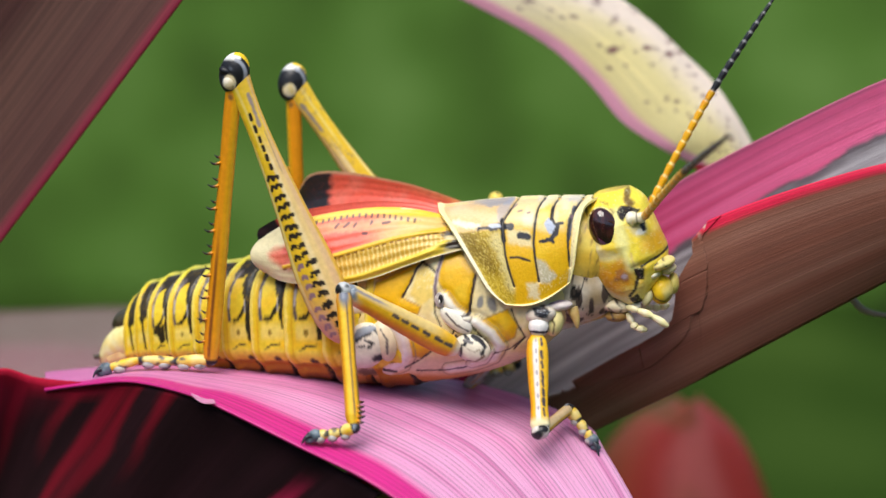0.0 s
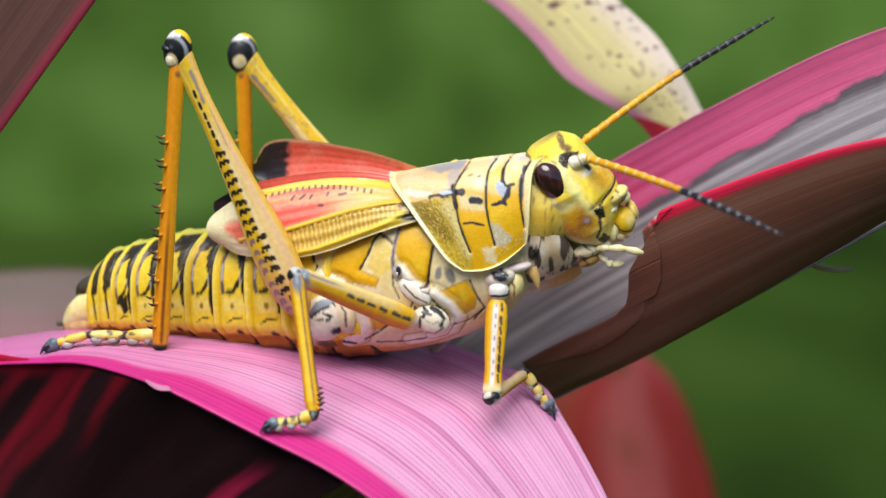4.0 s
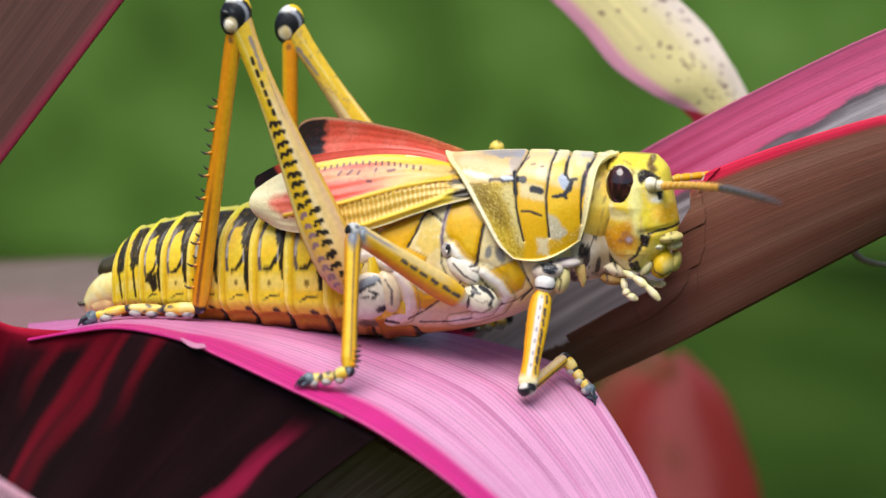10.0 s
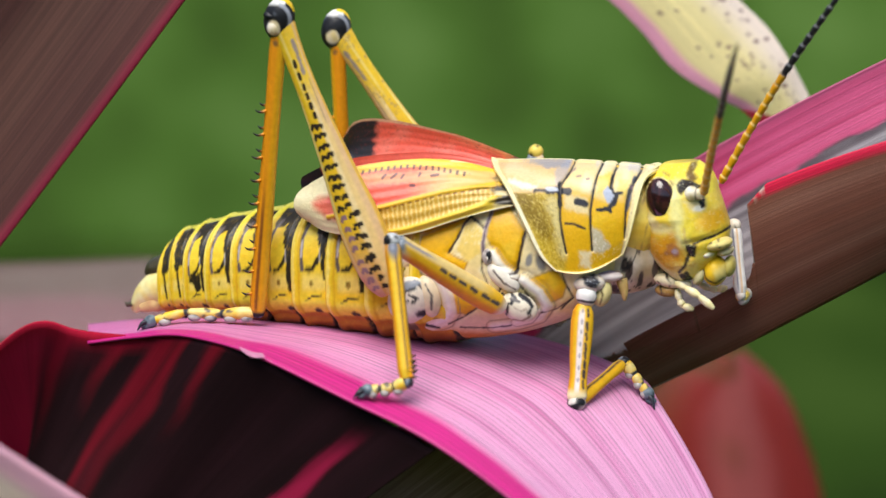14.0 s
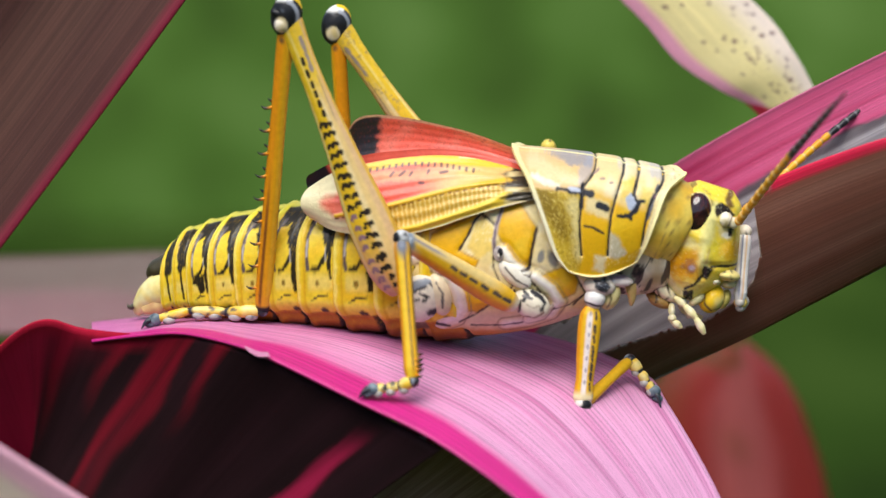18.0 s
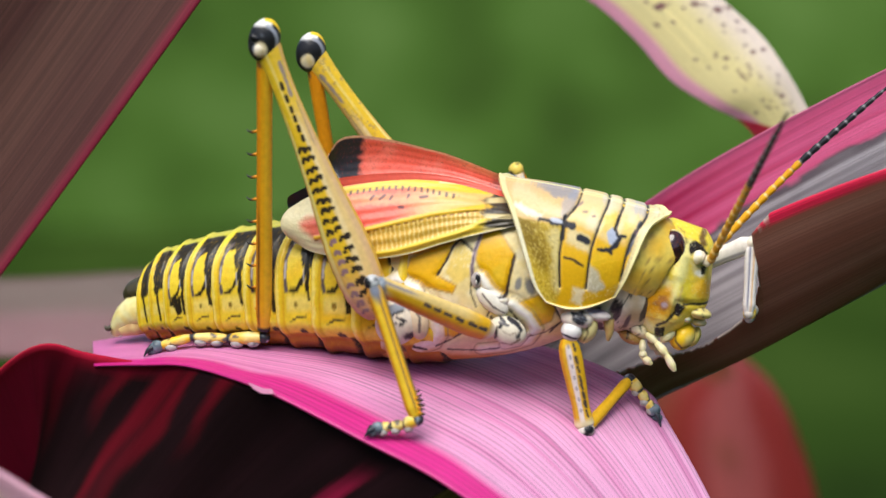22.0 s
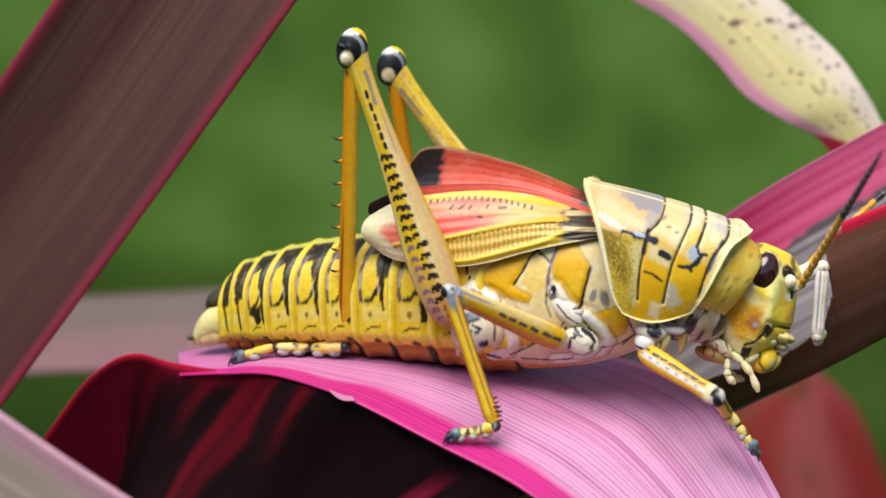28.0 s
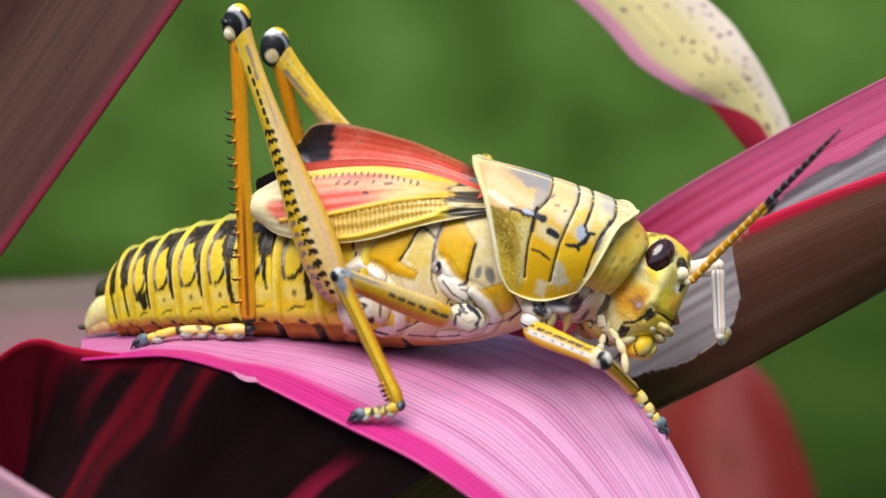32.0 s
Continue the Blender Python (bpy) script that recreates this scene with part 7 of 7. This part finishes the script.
def near_feeler_rows():
    return [
        (0, pose(0.00810, -0.00420, 0.00734, 0, -23.0, -66.2)),
        (1, pose(0.00810, -0.00420, 0.00734, 0, -21.7, -60.5)),
        (2, pose(0.00810, -0.00420, 0.00734, 0, -17.1, -61.7)),
        (3, pose(0.00810, -0.00420, 0.00734, 0, 2.5, -58.1)),
        (3.5, pose(0.00810, -0.00420, 0.00734, 0, 22.5, -57.7)),
        (5.5, pose(0.00810, -0.00420, 0.00734, 0, 21.2, -58.8)),
        (6, pose(0.00810, -0.00420, 0.00734, 0, 19.9, -60.5)),
        (7, pose(0.00810, -0.00420, 0.00734, 0, 18.8, -59.7)),
        (8, pose(0.00810, -0.00420, 0.00734, 0, 12.6, -54.4)),
        (9, pose(0.00810, -0.00420, 0.00734, 0, 8.2, -59.5)),
        (10, pose(0.00810, -0.00420, 0.00734, 0, -4.0, -63.1)),
        (11, pose(0.00810, -0.00420, 0.00734, 0, -13.5, -71.4)),
        (12, pose(0.00810, -0.00420, 0.00734, 0, -21.2, -62.4)),
        (12.5, pose(0.00810, -0.00420, 0.00734, 0, -25.4, -63.7)),
        (13, pose(0.00810, -0.00420, 0.00734, 0, -30.0, -65.8)),
        (14, pose(0.00810, -0.00420, 0.00734, 0, -39.0, -70.6)),
        (14.5, pose(0.00810, -0.00420, 0.00734, 0, -39.5, -77.2)),
        (16.5, pose(0.00810, -0.00420, 0.00734, 0, -29.5, -81.0)),
        (17, pose(0.00810, -0.00420, 0.00734, 0, -31.2, -82.7)),
        (18, pose(0.00810, -0.00420, 0.00734, 0, -36.1, -84.8)),
        (19, pose(0.00810, -0.00420, 0.00734, 0, -41.6, -87.1)),
        (20, pose(0.00810, -0.00420, 0.00734, 0, -43.1, -92.8)),
        (21, pose(0.00810, -0.00420, 0.00734, 0, -42.3, -95.3)),
        (22, pose(0.00810, -0.00420, 0.00734, 0, -37.3, -96.3)),
        (23, pose(0.00810, -0.00420, 0.00734, 0, -37.3, -98.6)),
        (24, pose(0.00810, -0.00420, 0.00734, 0, -41.0, -98.0)),
        (25, pose(0.00810, -0.00420, 0.00734, 0, -38.5, -103.1)),
        (28, pose(0.00810, -0.00420, 0.00734, 0, -27.1, -104.1)),
        (29, pose(0.00810, -0.00420, 0.00734, 0, -25.2, -98.7)),
        (30, pose(0.00810, -0.00420, 0.00734, 0, -36.5, -97.6)),
        (31, pose(0.00810, -0.00420, 0.00734, 0, -31.9, -96.8)),
        (32, pose(0.00810, -0.00420, 0.00734, 0, -36.4, -97.6)),
    ]


def far_feeler_rows():
    return [
        (0, pose(0.00879, 0.00300, 0.00773, 0, -50.3, 20.7)),
        (1, pose(0.00879, 0.00300, 0.00773, 0, -50.7, 31.0)),
        (2, pose(0.00879, 0.00300, 0.00773, 0, -38.4, 41.8)),
        (3, pose(0.00879, 0.00300, 0.00773, 0, -26.4, 35.0)),
        (3.5, pose(0.00879, 0.00300, 0.00773, 0, -10.2, 23.4)),
        (5.5, pose(0.00879, 0.00300, 0.00773, 0, 2.2, 18.3)),
        (6, pose(0.00879, 0.00300, 0.00773, 0, -2.5, -4.8)),
        (7, pose(0.00879, 0.00300, 0.00773, 0, 7.1, 12.1)),
        (8, pose(0.00879, 0.00300, 0.00773, 0, 10.6, 23.8)),
        (9, pose(0.00879, 0.00300, 0.00773, 0, -1.6, 32.6)),
        (10, pose(0.00879, 0.00300, 0.00773, 0, -6.9, 27.7)),
        (11, pose(0.00879, 0.00300, 0.00773, 0, -17.5, 48.7)),
        (12, pose(0.00879, 0.00300, 0.00773, 0, -15.7, 61.0)),
        (12.5, pose(0.00879, 0.00300, 0.00773, 0, -30.2, 58.4)),
        (13, pose(0.00879, 0.00300, 0.00773, 0, -45.8, 59.1)),
        (14, pose(0.00879, 0.00300, 0.00773, 0, -54.6, -23.8)),
        (14.5, pose(0.00879, 0.00300, 0.00773, 0, -52.3, -30.1)),
        (16.5, pose(0.00879, 0.00300, 0.00773, 0, -60.6, 0.0)),
        (17, pose(0.00879, 0.00300, 0.00773, 0, -60.6, -19.6)),
        (18, pose(0.00879, 0.00300, 0.00773, 0, -55.8, 31.8)),
        (19, pose(0.00879, 0.00300, 0.00773, 0, -51.5, 40.0)),
        (20, pose(0.00879, 0.00300, 0.00773, 0, -55.7, 35.4)),
        (21, pose(0.00879, 0.00300, 0.00773, 0, -59.1, 32.2)),
        (22, pose(0.00879, 0.00300, 0.00773, 0, -67.2, -2.0)),
        (23, pose(0.00879, 0.00300, 0.00773, 0, -61.5, 30.2)),
        (24, pose(0.00879, 0.00300, 0.00773, 0, -53.6, 54.5)),
        (25, pose(0.00879, 0.00300, 0.00773, 0, -53.8, 51.9)),
        (28, pose(0.00879, 0.00300, 0.00773, 0, -66.5, 21.6)),
        (29, pose(0.00879, 0.00300, 0.00773, 0, -66.2, 55.6)),
        (30, pose(0.00879, 0.00300, 0.00773, 0, -69.8, 70.8)),
        (31, pose(0.00879, 0.00300, 0.00773, 0, -69.7, 35.8)),
        (32, pose(0.00879, 0.00300, 0.00773, 0, -75.9, 51.6)),
    ]


FORE_KNEES = ((0, 17.3, -14.0, -15.9), (9, 14.2, -14.0, -15.6), (13, 13.5, -15.0, -15.5), (19, 10.0, -17.0, -15.0), (23, 10.0, -20.0, -15.0), (25.5, 12.0, -20.0, -14.0), (28, 22.2, -13.0, -9.1), (31, 26.5, -13.0, -9.7), (32, 26.5, -13.0, -9.7))
NEAR_KNEES = ((0, -18.9, -11.9, 26.3), (3.5, -20.6, -9.3, 25.4), (5.5, -19.4, -11.0, 26.0), (9, -19.1, -11.5, 26.2), (14.5, -19.8, -11.0, 25.8), (18, -19.5, -11.1, 25.9), (23, -19.8, -13.1, 25.6), (28, -20.0, -11.5, 25.8), (30, -18.2, -17.5, 25.6), (32, -20.7, -8.4, 25.3))
FAR_KNEES = ((0, -16.9, 6.3, 24.8), (3.5, -17.9, 5.6, 24.7), (5.5, -16.8, 6.7, 24.9), (9, -16.7, 9.8, 24.5), (14.5, -17.9, 7.0, 24.5), (18, -17.8, 7.8, 24.2), (23, -19.9, 7.1, 23.6), (28, -20.2, 6.8, 23.7), (30, -20.7, 6.4, 22.7), (32, -20.6, 5.7, 22.6))
# how the rear body sags: x and z at its last and at its fifth ring
SAG = ((0, 0.21, -0.36, 0.16, 0.09), (2, 0.13, -0.29, 0.33, -0.05), (3.5, 0.65, 0.11, 0.54, -0.01), (5.5, 0.01, 0.24, 0.21, -0.08), (7, -0.08, 0.23, -0.06, 0.13), (9, -0.02, 0.01, -0.01, 0.00), (11, 0.18, -0.20, 0.33, 0.01), (13, 0.02, -0.62, 0.43, 0.01), (14.5, -0.00, -0.75, 0.30, 0.07), (16.5, -0.04, -0.86, 0.19, 0.02), (18, -0.06, -0.71, 0.06, 0.06), (20, -0.12, -1.01, 0.08, 0.15), (22, -0.21, -1.40, 0.37, 0.02), (24, -0.55, -2.27, 0.10, 0.02), (25.5, -0.71, -2.32, -0.30, -0.05), (28, -0.10, -2.43, -0.01, -0.68), (30, 0.18, -2.71, -0.11, -0.63), (32, 0.01, -3.67, -0.23, -1.06))


def ring_rows(ob, x):
    out = []
    for t, m in root_rows():
        ax, az, bx, bz = profile(SAG, t)
        f = (x + 5.0) / (-17.3 + 5.0)
        g = max(0.0, (x + 17.3) / (-33.6 + 17.3))
        dx = bx * min(1, max(0, f)) + (ax - bx) * g
        dz = bz * min(1, max(0, f)) + (az - bz) * g
        slope = math.degrees(math.atan2(az - bz, 16.3)) * min(1, max(0, f))
        base = ob.location
        out.append((t, pose(base.x + dx * 0.001, base.y, base.z + dz * 0.001, 0, slope, 0)))
    return out


# the far front leg as it holds the bitten edge: knee and foot in the body
HOLD = ((11, 33.5, 3.0, 1.1, 33.3, 1.5, -4.6), (12, 34.6, 3.0, 2.5, 32.7, 1.5, -4.9), (13, 35.4, 3.0, 2.7, 34.1, 1.5, -4.6), (14, 33.5, 3.0, 2.4, 34.5, 1.5, -3.9), (16.5, 33.4, 3.0, 0.6, 33.4, 1.5, -5.0), (17, 32.9, 3.0, 0.6, 32.8, 1.5, -5.0), (18, 33.7, 3.0, 0.7, 33.5, 1.5, -4.9), (19, 34.4, 3.0, -0.2, 34.1, 1.5, -6.5), (20, 34.8, 3.0, 0.1, 34.4, 1.5, -7.7), (21, 36.6, 3.0, 1.2, 35.2, 1.5, -7.4), (22, 37.0, 3.0, 3.3, 37.1, 1.5, -5.8), (23, 35.9, 3.0, 2.4, 36.5, 1.5, -6.2), (24, 37.4, 3.0, 1.4, 38.1, 1.5, -7.1), (25, 38.2, 3.0, -1.4, 38.6, 1.5, -9.6), (28, 36.7, 3.0, 2.7, 36.8, 1.5, -5.9), (29.5, 36.6, 3.0, 2.2, 37.7, 1.5, -4.7), (31, 35.5, 3.0, 3.4, 37.8, 1.5, -5.2), (32, 37.6, 3.0, 0.1, 38.7, 1.5, -7.9))


def reach_rows():
    """The far front leg swings from behind the thorax to the bitten edge."""
    hip, knee, foot = (Vector(p) for p in JOINTS["fore_far"])
    l1, l2 = (knee - hip).length, (foot - knee).length
    side = Vector((0, 1, 0))
    f1, f2 = basis(hip, knee, side), basis(knee, foot, side)
    out = ([], [], [])
    for t, m in root_rows():
        f = step(9.4, 11.0, t)
        q = profile(HOLD, max(t, 11.0))
        kn = Vector((12.18, 5.50, -7.85)).lerp(Vector(q[:3]), f)
        fb = Vector((7.90, 5.50, -12.30)).lerp(Vector(q[3:]), f)
        end = kn + (fb - kn).normalized() * l2
        root = kn - (kn - hip).normalized() * l1
        out[0].append((t, metres(basis(root, kn, side) @ f1.inverted(), root)))
        out[1].append((t, metres(basis(kn, end, side) @ f2.inverted(), kn)))
        out[2].append((t, metres(basis(kn, end, side) @ f2.inverted(), end)))
    return out


# the near front foot steps forward late on
FORE_STEPS = ((0, (18.13, -5.00, -15.36)), (25.5, (18.13, -5.00, -15.36)), (27.5, off_perch((20.16, -12.00, -17.72), 31)), (32, off_perch((20.16, -12.00, -17.72), 31)))


# the middle of the head from the neck
GULLET = Vector((27.25, 0.00, 3.19)) - Vector(NECK)


def blade_pose(rows, t):
    a = max((r for r in rows if r[0] <= t), key=lambda r: r[0])
    b = min((r for r in rows if r[0] > t), key=lambda r: r[0])
    return a[1].lerp(b[1], (t - a[0]) / (b[0] - a[0]))


def motions():
    walk(hopper, root_rows())
    walk(pronotum, pronotum_rows())
    walk(head, head_rows())
    walk(feelers[0], near_feeler_rows())
    walk(feelers[1], far_feeler_rows())
    for ring in rings:
        walk(ring, ring_rows(ring, ring.location.x * 1000))
    for key, steps, knees in (("hind_near", (), NEAR_KNEES), ("hind_far", (), FAR_KNEES), ("mid_near", (), ()), ("mid_far", (), ()), ("fore_near", FORE_STEPS, FORE_KNEES)):
        for piece, rows in zip(legs[key], leg_rows(key, steps, knees)):
            walk(piece, rows)
    for piece, rows in zip(legs["fore_far"], reach_rows()):
        walk(piece, rows)
    # the leaves give a little as they are pulled and trodden on
    p = perch.location.copy()
    walk(perch, [(t, pose(p.x, p.y, p.z, a, 0, 0)) for t, a in PERCH_ROLL])
    walk(folded, [(t, pose(0, 0, dz * 0.001)) for t, dz in ((0, 0.5), (6, -1.4), (9, 0), (13, -0.5), (19, 0.5), (23, -0.3), (28, -0.5), (30, -0.8), (31, -0.3), (32, -3.8))])
    walk(curl, [(t, pose(dx * 0.001, 0, dz * 0.001)) for t, dx, dz in ((0, 0, 0), (28.5, 0, 0), (30, 0.3, 4), (31, -3.3, 4.4), (31.5, -3.3, 5.0), (32, -2.4, 1.3))])
    axis = (Vector(KEEL[5]) - Vector(KEEL[3])).normalized()
    q = outer.location.copy()
    rows = []
    for t, a in ((0, 0), (2, 8), (3.5, 18), (5.5, 6), (7, 0), (9, 0), (13, 8), (16.5, 10), (19, 16), (23, 22), (25.5, 18), (28, 18), (31, 22), (32, 16)):
        m = Matrix.Rotation(radians(a), 4, axis)
        m.translation = q
        rows.append((t, m))
    walk(outer, rows)
    # each bite stays in the blade until it is drawn into the head
    eats = dict(root_rows())
    heads = dict(head_rows())
    base = plant.matrix_basis.inverted()
    for piece, when in morsels:
        off = Matrix.Translation(piece.location - q)
        path = [(t, m @ off) for t, m in rows if t < when] + [(when, blade_pose(rows, when) @ off)]
        for t in sorted(eats):
            if t > when + 0.4:
                c = base @ eats[t] @ heads[t] @ (Vector(GULLET) * 0.001)
                path.append((t, Matrix.Translation(c)))
        walk(piece, path)


motions()
